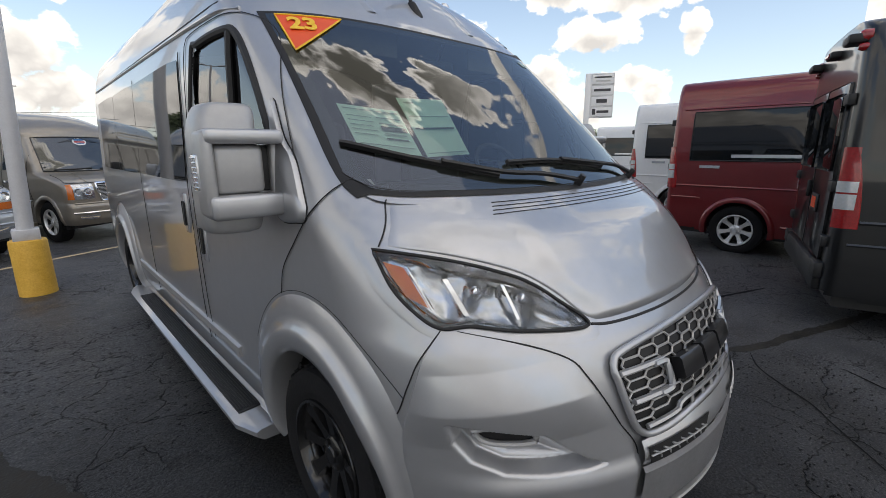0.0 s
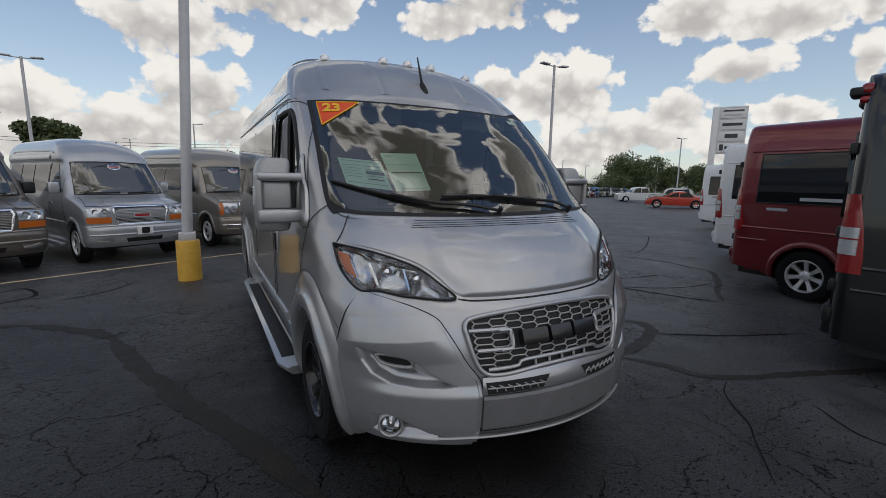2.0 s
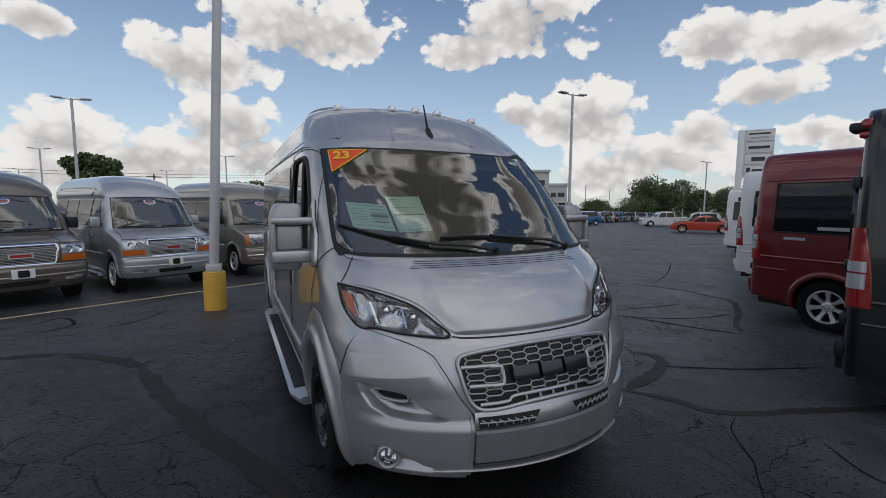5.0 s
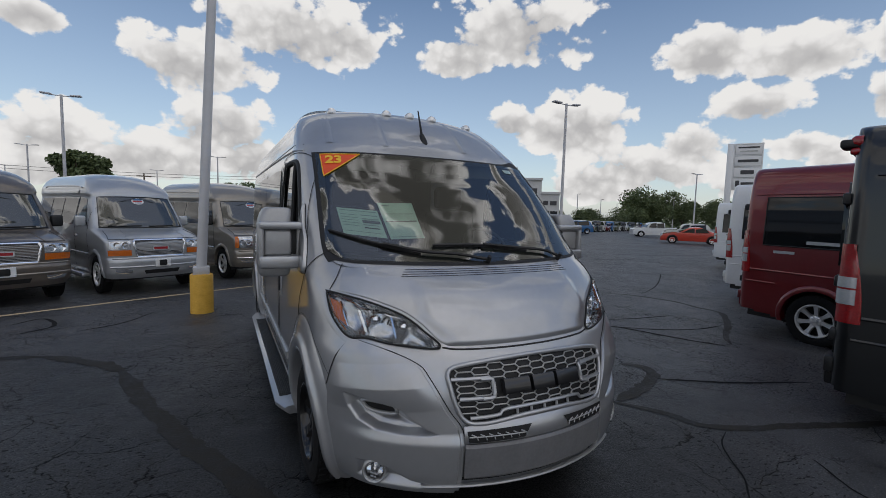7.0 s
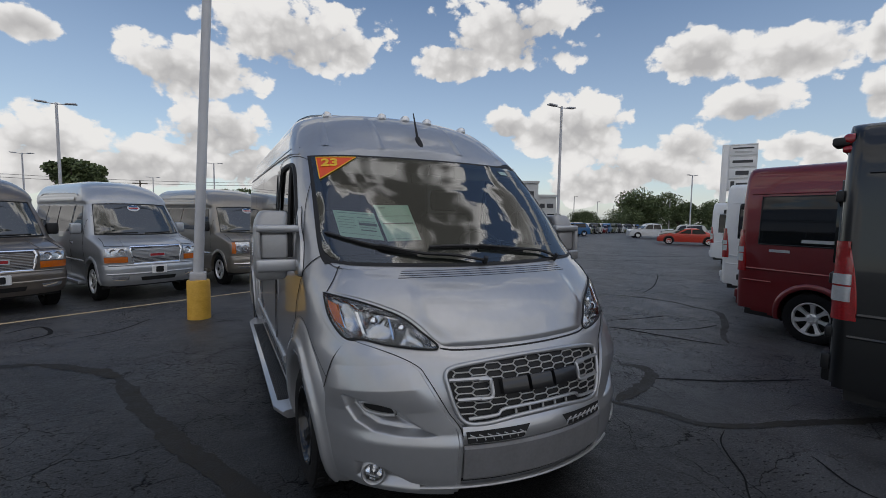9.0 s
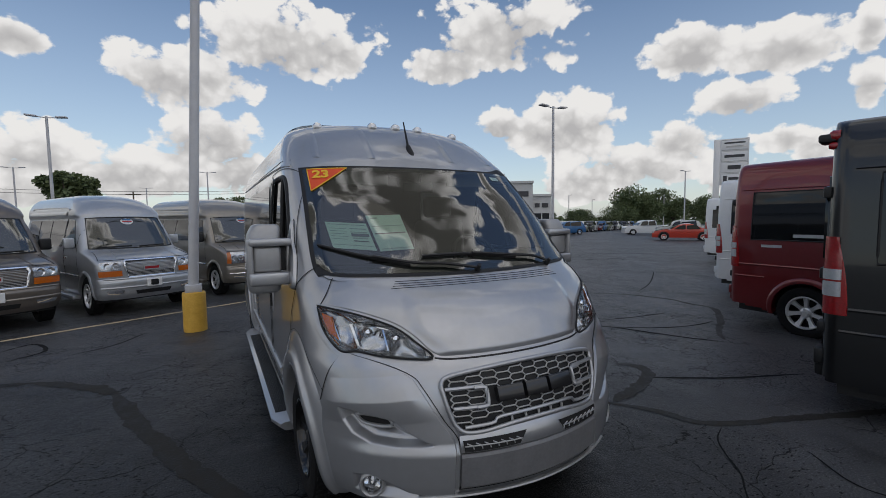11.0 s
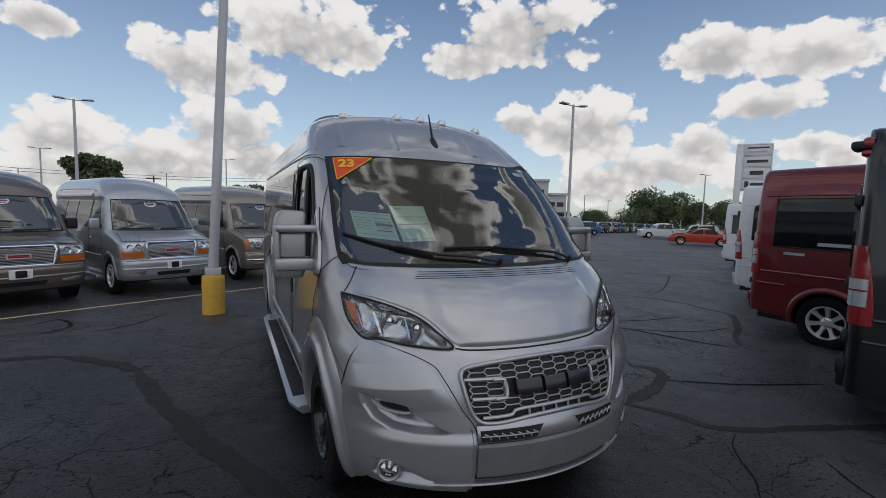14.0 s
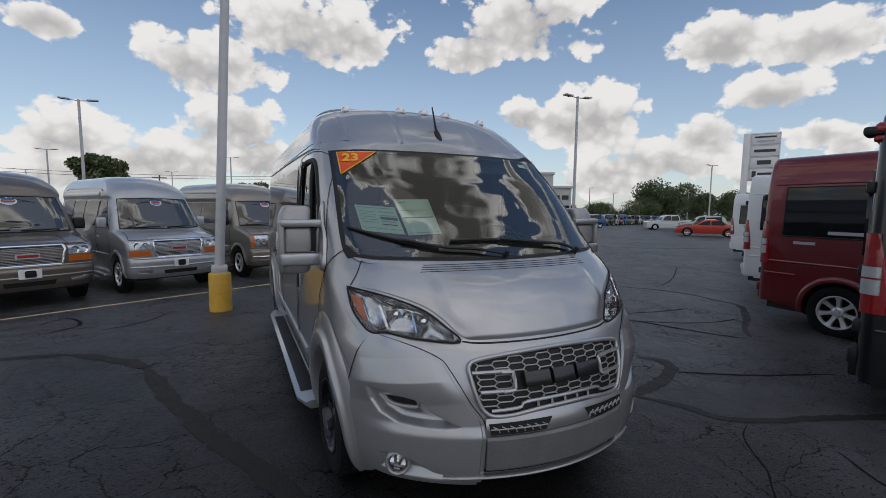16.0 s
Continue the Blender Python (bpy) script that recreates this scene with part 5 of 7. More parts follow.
        tube(bm, [on_side(1.66, z, 0.0, s) for z in np.linspace(1.42, 1.965, 8)], 0.016, 6)
        part("window_seal", bm, M_SEAL, dg)
        seam(van, [(0.926, 1.414), (0.953, 1.380), (0.973, 1.350), (0.997, 1.316), (1.030, 1.285)], place, r=0.0024)
        seam(van, [(1.045, 1.27), (1.12, 1.20), (1.24, 1.08), (1.28, 0.97)], place)
        seam(van, [(1.10, 1.42), (1.22, 1.62), (1.42, 1.90), (1.58, 2.02), (1.75, 2.045), (2.20, 2.045), (2.30, 1.98), (2.34, 1.6), (2.34, 1.0), (2.30, 0.45)], place, n=60)
        seam(van, [(2.42, 2.0), (2.42, 1.2), (2.40, 0.42)], place)
        seam(van, [(3.72, 2.0), (3.72, 1.2), (3.72, 0.42)], place)
        # flush dark side panes
        for y0, y1 in ((2.445, 3.710), (3.722, 4.635), (4.645, 5.60)):
            bm = bmesh.new()
            ruled(bm, [(y0, 1.965), (y0 + 0.3, 1.975), (y1, 1.965)], [(y0, 1.335), (y0 + 0.3, 1.33), (y1, 1.335)], 14, 8, lambda a, b, u, t: on_side(a, b, 0.006, s))
            part("side_window", bm, M_TINT, van, "flush dark-tinted side window")
        # body lines, moulding, drip rail
        bm = bmesh.new()
        rows = [[on_side(y, 0.52 + dz, o, s) for y in np.linspace(1.86, 4.36, 24)] for dz, o in ((-0.034, -0.002), (-0.028, 0.013), (0.0, 0.018), (0.022, 0.014), (0.030, -0.002))]
        vs = grid_faces(bm, rows)
        bm.faces.new([r[0] for r in vs])
        bm.faces.new([r[-1] for r in vs][::-1])
        bmesh.ops.recalc_face_normals(bm, faces=bm.faces)
        part("side_moulding", bm, M_SILVER_DULL, van, "bright side moulding")
        bm = bmesh.new()
        tube(bm, [on_side(y, z, 0.002, s) for y, z in polyline([(1.66, 2.06), (2.0, 2.075), (3.0, 2.09), (5.8, 2.10)], 40)], 0.009, 6)
        part("drip_rail", bm, M_SILVER, van)
        bm = bmesh.new()
        tube(bm, [on_side(y, 2.10 + 0.012, -0.001, s) for y in np.linspace(1.72, 5.8, 40)], 0.004, 5)
        part("panel_gap", bm, M_SEAL, van)
        for y, z in ((2.53, 1.15), (2.24, 1.03)):
            bm = bmesh.new()
            o = on_side(y, z, 0.0, s)
            box(bm, -0.008, 0.010, -0.04, 0.04, -0.115, 0.115, 0.012, 2, Matrix.Translation(o))
            hd = part("door_handle", bm, M_SILVER, van, "painted vertical door handle")
            bm = bmesh.new()
            box(bm, -0.004, 0.004, -0.016, 0.022, -0.07, 0.07, 0.01, 2, Matrix.Translation(o + Vector((s * 0.012, 0, 0))))
            part("handle_recess", bm, M_BLACK, hd)
        # ribs pressed into the roof front
        for x0, x1 in ((0.74, 0.70), (0.34, 0.33)):
            bm = bmesh.new()
            pts = [(s * (x0 + (x1 - x0) * t), 2.13 + 0.30 * t) for t in np.linspace(0, 1, 16)]
            rows = [[on_front(x + dx, z, o) for x, z in pts] for dx, o in ((-0.045, -0.001), (-0.018, 0.0045), (0.004, 0.0045), (0.018, -0.002))]
            grid_faces(bm, rows)
            bmesh.ops.recalc_face_normals(bm, faces=bm.faces)
            part("roof_rib", bm, M_SILVER, van)
    # marker lamps over the cab
    for x in (-0.636, -0.21, 0.0, 0.21, 0.636):
        z = 2.455 - 0.02 * abs(x)
        o = on_front(x, z, -0.004)
        o.z = max(o.z, 2.44)
        bm = bmesh.new()
        m = Matrix.Translation(o) @ pose(0, 0, 0, 0, 0, -90)
        lathe(bm, [(-0.07, 0.012), (-0.03, 0.034), (0.03, 0.040), (0.05, 0.034), (0.060, 0.018), (0.062, 0.001)], 16, m)
        mk = part("marker_lamp", bm, M_CLEARLENS, van, "clear roof marker lamp")
    # fin aerial
    o = on_front(0.0, 2.195, 0.0)
    bm = bmesh.new()
    rows = []
    for k in range(6):
        t = k / 5
        c = o + Vector((0, 0.05 + 0.02 * t, 0.075 * t))
        a, b = 0.052 * (1 - 0.75 * t), 0.10 * (1 - 0.72 * t)
        rows.append([c + Vector((a * math.cos(q), b * math.sin(q) + 0.0, -0.05 * math.cos(q + math.pi / 2) * 0 + (b * math.sin(q)) * 0.75 * (1 - t))) for q in np.linspace(0, 2 * math.pi, 14, endpoint=False)])
    vs = grid_faces(bm, rows, closed=True)
    bm.faces.new(vs[-1])
    an = part("aerial", bm, M_SEAL, van, "black stub aerial")
    bm = bmesh.new()
    rod(bm, o + Vector((0, 0.06, 0.05)), o + Vector((-0.015, 0.12, 0.27)), 0.011, 0.005, 8)
    part("aerial_rod", bm, M_SEAL, an)
    for ax in (AXLE_F, AXLE_R):
        for s in (-1, 1):
            wheel_at(van, s * 0.905, ax, WHEEL_R, 0.235, (M_TYRE, M_BLACKALLOY, M_BLACKALLOY), 8, s, label="black alloy wheel with a road tyre")
    return van


VAN = silver_van()
# ---- the other panel vans, tail towards the aisle ----
SQUARE_VAN = [PANEL_VAN[0], curve_of([(0.20, 0.93), (0.30, 0.985), (0.45, 1.01), (0.70, 1.02), (1.25, 1.02), (1.65, 1.0), (1.95, 0.985), (2.10, 0.970), (2.25, 0.945), (2.36, 0.915),
                                     (2.44, 0.875), (2.49, 0.815), (2.515, 0.72), (2.525, 0.56), (2.53, 0.20)]), *PANEL_VAN[2:]]


def tail_van(name, m, paint, label, height=1.0, lamps=False, group="tall vans parked tail out"):
    """A tall panel van of the same make, seen from behind and along its side."""
    use_skin(SQUARE_VAN)
    van = thing(name, m, label, "van", group)

    def keep(c):
        x, y, z = c
        for ax in (AXLE_F, AXLE_R):
            if abs(x) > 0.72 and (y - ax) ** 2 + (z - 0.36) ** 2 < 0.42**2:
                return False
        return z > 0.30 + 0.08 * max(0.0, (y - 5.4) / 0.6)
    bm = bmesh.new()
    zs = sorted({*np.linspace(0.30, 2.10, 60), *np.linspace(2.10, 2.44, 12), *np.linspace(2.44, 2.53, 12)})
    skin_shell(bm, keep, zs)
    part("body", bm, paint, van, angle=60)
    bm = bmesh.new()
    box(bm, -0.9, 0.9, 0.6, 5.9, 0.25, 0.34)
    part("underbody", bm, M_BLACK, van)
    bm = bmesh.new()
    ruled(bm, WS_TOP, WS_BOT, 24, 10, lambda a, b, u, t: on_front(a, b, 0.006))
    part("windscreen", bm, M_TINT, van)
    L = SKIN[4]
    for s in (-1, 1):
        # tall tail lamp wrapping the corner
        for z0, z1, mt, nm in ((0.93, 1.56, M_REDLENS, "tail_lamp"), (1.08, 1.20, M_CLEARLENS, "reversing_lamp"), (1.215, 1.30, M_CLEARLENS, "reversing_lamp")):
            bm = bmesh.new()
            rows = []
            for k in range(14):
                z = z0 + (z1 - z0) * k / 13
                w = HW(z)
                top = 0.10 * (k / 13) ** 2
                pts = [(s * (w - 0.004), L - 0.150 + top * 0.8), (s * (w + 0.010), L - 0.138 + top * 0.8), (s * (w + 0.012), L - 0.08), (s * (w - 0.02), L - 0.014), (s * (w - 0.06), L + 0.012), (s * (w - 0.10), L + 0.006)]
                if nm != "tail_lamp":
                    pts = [(s * (w + 0.006), L - 0.105), (s * (w + 0.018), L - 0.098), (s * (w + 0.017), L - 0.07), (s * (w - 0.014), L - 0.006), (s * (w - 0.055), L + 0.018), (s * (w - 0.09), L + 0.012)]
                rows.append([Vector((x, y, z)) for x, y in pts])
            grid_faces(bm, rows)
            bmesh.ops.recalc_face_normals(bm, faces=bm.faces)
            if nm == "tail_lamp":
                lamp = part(nm, bm, mt, van, "tall red tail lamp")
            else:
                part(nm, bm, mt, lamp, "clear lower section")
        for ax in (AXLE_F, AXLE_R):
            wheel_at(van, s * 0.90, ax, WHEEL_R, 0.235, (M_TYRE, M_BLACK, M_ALLOY), 7, s, label="polished alloy wheel")
            bm = bmesh.new()
            rows = []
            for k in range(25):
                a = radians(-12 + 204 * k / 24)
                rows.append([on_side(ax - math.cos(a) * rr, max(0.36 + math.sin(a) * rr, 0.28), o, s) for rr, o in ((0.40, -0.08), (0.405, 0.02), (0.44, 0.026), (0.47, 0.012), (0.485, -0.004))])
            grid_faces(bm, rows)
            bmesh.ops.recalc_face_normals(bm, faces=bm.faces)
            part("wheel_arch", bm, paint, van)
            bm = bmesh.new()
            rows = [[Vector((s * x, ax - math.cos(a) * 0.41, 0.36 + math.sin(a) * 0.42)) for x in (0.95, 0.62)] for a in np.linspace(-0.3, math.pi + 0.3, 20)]
            vs = grid_faces(bm, rows)
            bm.faces.new([r[-1] for r in vs])
            part("wheel_liner", bm, M_BLACK, van)
        # side panes
        for y0, y1 in ((1.30, 2.18), (2.46, 3.68), (3.76, 5.70)):
            bm = bmesh.new()
            ruled(bm, [(y0 + (0.35 if y0 < 2 else 0), 2.055), ((y0 + y1) / 2, 2.065), (y1, 2.055)], [(y0, 1.36), ((y0 + y1) / 2, 1.345), (y1, 1.36)], 14, 8, lambda a, b, u, t: on_side(a, b, 0.006, s))
            pn = part("side_window", bm, M_TINT, van, "dark-tinted side window")
            bm = bmesh.new()
            outline = [(y0 + (0.35 if y0 < 2 else 0), 2.055), (y1, 2.055), (y1, 1.355), (y0, 1.355)]
            edge = np.vstack([polyline([outline[k], outline[(k + 1) % 4]], 10)[:-1] for k in range(4)])
            tube(bm, [on_side(a, b, 0.004, s) for a, b in edge], 0.010, 5, closed=True)
            part("window_seal", bm, M_SEAL, pn)
        for y0, y1, z, r, mt in ((1.6, 5.85, 0.98, 0.012, paint), (1.5, 4.45, 0.46, 0.014, paint), (5.5, 5.9, 0.80, 0.01, paint)):
            bm = bmesh.new()
            tube(bm, [on_side(y, z, 0.002, s) for y in np.linspace(y0, y1, 24)], r, 6, flat=1.4)
            part("body_moulding", bm, mt, van)
        bm = bmesh.new()
        tube(bm, [on_side(y, 2.10, 0.002, s) for y in np.linspace(1.72, 5.85, 30)], 0.010, 6)
        part("drip_rail", bm, paint, van)
        for yy in (2.42, 3.74):
            bm = bmesh.new()
            tube(bm, [on_side(yy, z, 0.001, s) for z in np.linspace(0.42, 2.02, 12)], 0.004, 5)
            part("panel_gap", bm, M_SEAL, van)
        bm = bmesh.new()
        box(bm, min(s * 0.72, s * 0.93), max(s * 0.72, s * 0.93), L - 0.02, L + 0.06, 0.48, 0.62, 0.02, 2)
        part("bumper_end", bm, M_BLACK if paint is M_DARK else paint, van)
        # rear door, each side
        bm = bmesh.new()
        box(bm, min(s * 0.02, s * 0.80), max(s * 0.02, s * 0.80), L + 0.002, L + 0.022, 0.62, 2.06, 0.02, 2)
        dr = part("rear_door", bm, paint, van)
        bm = bmesh.new()
        box(bm, min(s * 0.06, s * 0.76), max(s * 0.06, s * 0.76), L + 0.016, L + 0.030, 1.36, 1.98, 0.03, 2)
        part("rear_window", bm, M_TINT, dr, "dark rear window")
        for z in (0.80, 1.25, 1.92):
            bm = bmesh.new()
            box(bm, min(s * 0.78, s * 0.93), max(s * 0.78, s * 0.93), L - 0.01, L + 0.045, z - 0.045, z + 0.045, 0.012, 2)
            part("hinge", bm, M_BLACK, dr, "black door hinge")
    bm = bmesh.new()
    box(bm, -0.90, 0.90, L - 0.06, L + 0.055, 0.37, 0.60, 0.03, 2)
    part("rear_bumper", bm, M_BLACK if paint is M_DARK else paint, van, "moulded step bumper")
    bm = bmesh.new()
    box(bm, -0.42, -0.12, L + 0.02, L + 0.036, 0.98, 1.14, 0.006, 1)
    pl = part("plate", bm, M_BLACK, van, "dealer plate in a black frame")
    bm = bmesh.new()
    box(bm, -0.36, -0.18, L + 0.034, L + 0.040, 1.01, 1.11, 0.004, 1)
    part("plate_panel", bm, M_STICKER_RED, pl, "orange plate panel")
    bm = bmesh.new()
    box(bm, 0.05, 0.085, L + 0.02, L + 0.055, 1.08, 1.24, 0.01, 2)
    part("rear_handle", bm, M_BLACK, van)
    # camera and high lamp
    bm = bmesh.new()
    box(bm, -0.12, 0.12, L - 0.03, L + 0.08, 2.34, 2.40, 0.02, 2)
    hm = part("high_brake_lamp", bm, M_BLACK, van, "black high lamp housing")
    bm = bmesh.new()
    box(bm, -0.08, 0.08, L + 0.078, L + 0.088, 2.352, 2.385, 0.006, 1)
    part("red_lens", bm, M_REDLENS, hm)
    if lamps:
        for s in (-1, 1):
            for z, r in ((2.38, 0.05), (2.30, 0.03)):
                bm = bmesh.new()
                m2 = Matrix.Translation((s * (HW(z) - 0.06), L - 0.02, z)) @ pose(0, 0, 0, 0, 0, 90)
                lathe(bm, [(-0.02, r), (0.03, r), (0.05, r * 0.7), (0.055, 0.001)], 14, m2)
                part("clearance_lamp", bm, M_REDLENS, van, "red clearance lamp")
            bm = bmesh.new()
            box(bm, s * 0.78 - 0.11, s * 0.78 + 0.11, L - 0.02, L + 0.10, 2.33, 2.40, 0.02, 2)
            part("camera_housing", bm, M_BLACK, van)
    # white rub strip inside the last side pane, and the maker's mark as a plain bar
    bm = bmesh.new()
    rows = [[on_side(y, z, 0.012, -1) for y in np.linspace(4.0, 5.15, 6)] for z in (1.40, 1.445)]
    grid_faces(bm, rows)
    part("window_strip", bm, M_CLEARLENS, van, "pale strip along the window")
    bm = bmesh.new()
    rows = [[on_side(y, z, 0.008, -1) for y in np.linspace(5.28, 5.55, 6)] for z in (1.245, 1.285)]
    grid_faces(bm, rows)
    part("mark_bar", bm, M_CHROME, van, "small bright mark")
    return van


def at(x, y, turn):
    return pose(x, y, ground_z(x, y), 0, 0, turn)


tail_van("red_van", at(6.70, -3.66, -1), M_RED, "dark red high-roof panel van with polished wheels")
tail_van("charcoal_van", at(5.50, -5.48, 15), M_DARK, "charcoal high-roof panel van with red clearance lamps", lamps=True)
tail_van("white_van", at(10.25, -1.68, 8), M_WHITE, "white high-roof panel van beside the red one")
tail_van("white_van", at(17.96, 3.29, 8), M_WHITE, "white high-roof panel van further down the row")

# ---- conversion vans facing the aisle ----
BONNET_VAN = [
    curve_of([(0.32, 0.10), (0.42, 0.03), (0.50, 0.01), (0.64, 0.0), (0.69, 0.03), (0.72, 0.09), (0.85, 0.095), (0.98, 0.11), (1.04, 0.16), (1.09, 0.28), (1.15, 0.55), (1.20, 0.84), (1.23, 0.93),
              (1.40, 1.07), (1.60, 1.235), (1.80, 1.40), (1.86, 1.45), (1.90, 1.46), (1.96, 1.50), (2.05, 1.60), (2.15, 1.78), (2.24, 2.02), (2.31, 2.35), (2.35, 2.8), (2.37, 3.4)]),
    curve_of([(0.32, 0.93), (0.45, 0.985), (0.66, 0.99), (0.74, 0.98), (0.95, 1.0), (1.10, 1.0), (1.25, 0.98), (1.45, 0.94), (1.65, 0.89), (1.84, 0.845), (1.90, 0.86), (2.0, 0.85), (2.12, 0.79),
              (2.22, 0.71), (2.30, 0.58), (2.35, 0.40), (2.37, 0.15)]),
    curve_of([(0.32, 0.34), (0.66, 0.34), (0.75, 0.28), (1.0, 0.30), (1.10, 0.42), (1.20, 0.40), (1.5, 0.32), (1.85, 0.30), (2.1, 0.42), (2.37, 0.6)]),
    curve_of([(0.32, 2.6), (0.66, 2.6), (0.75, 3.4), (1.0, 3.4), (1.10, 3.0), (1.5, 3.0), (1.85, 3.0), (2.1, 2.3), (2.37, 2.0)]), 5.7]
C_WS_TOP = [(-0.74, 1.835), (-0.4, 1.85), (0, 1.855), (0.4, 1.85), (0.74, 1.835)]
C_WS_BOT = [(-0.85, 1.245), (-0.4, 1.235), (0, 1.232), (0.4, 1.235), (0.85, 1.245)]


def bonnet_van(name, m, paint, low_paint, label, tall_lamps=False, wide=0.92):
    use_skin(BONNET_VAN)
    van = thing(name, m @ Matrix.Diagonal((wide, 0.88, 1.0, 1)), label, "van", "conversion vans along the yellow line")
    AXF, AXR, R = 0.93, 4.35, 0.36

    def keep(c):
        x, y, z = c
        for ax in (AXF, AXR):
            if abs(x) > 0.70 and (y - ax) ** 2 + (z - 0.37) ** 2 < 0.43**2:
                return False
        return True
    bm = bmesh.new()
    zs = sorted({*np.linspace(0.32, 1.24, 52), *np.linspace(1.24, 1.86, 20), *np.linspace(1.86, 2.24, 20), *np.linspace(2.24, 2.37, 12)})
    skin_shell(bm, keep, zs)
    part("body", bm, paint, van, angle=45)
    bm = bmesh.new()
    box(bm, -0.85, 0.85, 0.4, 5.6, 0.26, 0.36)
    part("underbody", bm, M_BLACK, van)
    bm = bmesh.new()
    ruled(bm, C_WS_TOP, C_WS_BOT, 30, 12, lambda a, b, u, t: on_front(a, b, 0.008))
    ws = part("windscreen", bm, M_SCREEN, van, "dark windscreen reflecting the sky")
    bm = bmesh.new()
    o = [*C_WS_TOP, *C_WS_BOT[::-1]]
    edge = np.vstack([polyline(C_WS_TOP, 20), polyline(C_WS_BOT[::-1], 20)])
    tube(bm, [on_front(a, b, 0.008) for a, b in edge], 0.012, 5, closed=True)
    part("window_seal", bm, M_SEAL, ws)
    # oval price sticker with bars
    bm = bmesh.new()
    P = [(0.02 + 0.13 * math.cos(a), 1.765 + 0.065 * math.sin(a)) for a in np.linspace(0, 2 * math.pi, 20, endpoint=False)]
    bm.faces.new([bm.verts.new(on_front(x, z, 0.014)) for x, z in P])
    st = part("oval_sticker", bm, M_SIGN, ws, "white and blue oval sticker")
    for z0, z1, w, mt in ((1.782, 1.815, 0.09, M_BLUE), (1.745, 1.772, 0.10, M_BADGERED), (1.722, 1.735, 0.07, M_BLUE)):
        bm = bmesh.new()
        grid_faces(bm, [[on_front(0.02 + x, z, 0.018) for x in np.linspace(-w, w, 4)] for z in (z0, z1)])
        part("print_bar", bm, mt, st)
    for s in (-1, 1):
        bm = bmesh.new()
        tube(bm, [on_front(s * a, z, 0.02) for a, z in ((0.10, 1.255), (0.40, 1.262), (0.66, 1.268))] if s > 0 else [on_front(a, z, 0.02) for a, z in ((-0.70, 1.262), (-0.40, 1.262), (-0.05, 1.27))], 0.012, 5)
        part("wiper", bm, M_BLACK, van)
    # grille: chrome frame, mesh and a plain badge
    gx, g0, g1 = (0.52, 0.722, 1.025) if not tall_lamps else (0.52, 0.74, 1.03)
    bm = bmesh.new()
    frame_o = [(-gx + 0.06, g0), (gx - 0.06, g0), (gx, g1 - 0.06), (gx - 0.02, g1), (-gx + 0.02, g1), (-gx, g1 - 0.06)]
    edge = np.vstack([polyline([frame_o[k], frame_o[(k + 1) % 6]], 12)[:-1] for k in range(6)])
    bm.faces.new([bm.verts.new(on_front(a, b, 0.012)) for a, b in edge])
    gr = part("grille", bm, M_BLACK, van, "dark mesh grille in a chrome frame")
    bm = bmesh.new()
    tube(bm, [on_front(a, b, 0.02) for a, b in edge], 0.022, 8, closed=True)
    part("chrome_frame", bm, M_CHROME, gr)
    for k in range(11):
        bm = bmesh.new()
        z = g0 + 0.03 + (g1 - g0 - 0.06) * k / 10
        w = gx - 0.06 + 0.03 * k / 10
        tube(bm, [on_front(x, z, 0.016) for x in np.linspace(-w, w, 12)], 0.0055, 4)
        part("grille_bar", bm, M_GRILLE, gr)
    bm = bmesh.new()
    rows = [[on_front(x, z, 0.03) for x in np.linspace(-0.14, 0.14, 6)] for z in (0.855, 0.90)]
    grid_faces(bm, rows)
    thick(bm, 0.012)
    part("badge_bar", bm, M_BADGERED if not tall_lamps else M_CHROME, gr, "plain red badge bar" if not tall_lamps else "plain bright badge bar")
    bm = bmesh.new()
    rows = [[on_front(x, z, 0.022) for x in np.linspace(-0.165, 0.165, 6)] for z in (0.838, 0.917)]
    grid_faces(bm, rows)
    thick(bm, 0.012)
    part("badge_rim", bm, M_CHROME, gr)
    for s in (-1, 1):
        x0, x1 = s * (gx + 0.045), s * 0.93
        lz0, lz1 = (0.875, 1.02) if not tall_lamps else (0.78, 1.03)
        bm = bmesh.new()
        ruled(bm, [(x0, lz1), ((x0 + x1) / 2, lz1), (x1, lz1 - 0.01)], [(x0, lz0), ((x0 + x1) / 2, lz0), (x1, lz0)], 16, 6, lambda a, b, u, t: on_front(a, b, 0.012))
        hl = part("headlight", bm, M_BOWL, van, "rectangular clear headlight")
        for f in (0.30, 0.70):
            bm = bmesh.new()
            c = on_front(x0 + (x1 - x0) * f, (lz0 + lz1) / 2, 0.012)
            lathe(bm, [(-0.01, 0.02), (0.004, 0.055), (0.012, 0.062)], 16, Matrix.Translation(c) @ pose(0, 0, 0, 0, 0, -90))
            part("reflector", bm, M_CHROME, hl)
        bm = bmesh.new()
        if tall_lamps:
            ruled(bm, [(s * 0.88, 1.03), (s * 0.95, 1.02)], [(s * 0.88, 0.78), (s * 0.955, 0.78)], 8, 6, lambda a, b, u, t: on_front(a, b, 0.018))
        else:
            ruled(bm, [(x0, 0.86), ((x0 + x1) / 2, 0.86), (s * 0.955, 0.86)], [(x0, 0.755), ((x0 + x1) / 2, 0.755), (s * 0.945, 0.755)], 16, 5, lambda a, b, u, t: on_front(a, b, 0.014))
        part("turn_signal", bm, M_AMBER, van, "amber turn signal lens")
        bm = bmesh.new()
        ruled(bm, [(s * 0.56, 0.50), (s * 0.7, 0.50), (s * 0.86, 0.50)], [(s * 0.58, 0.44), (s * 0.7, 0.43), (s * 0.84, 0.45)], 10, 4, lambda a, b, u, t: on_front(a, b, 0.016))
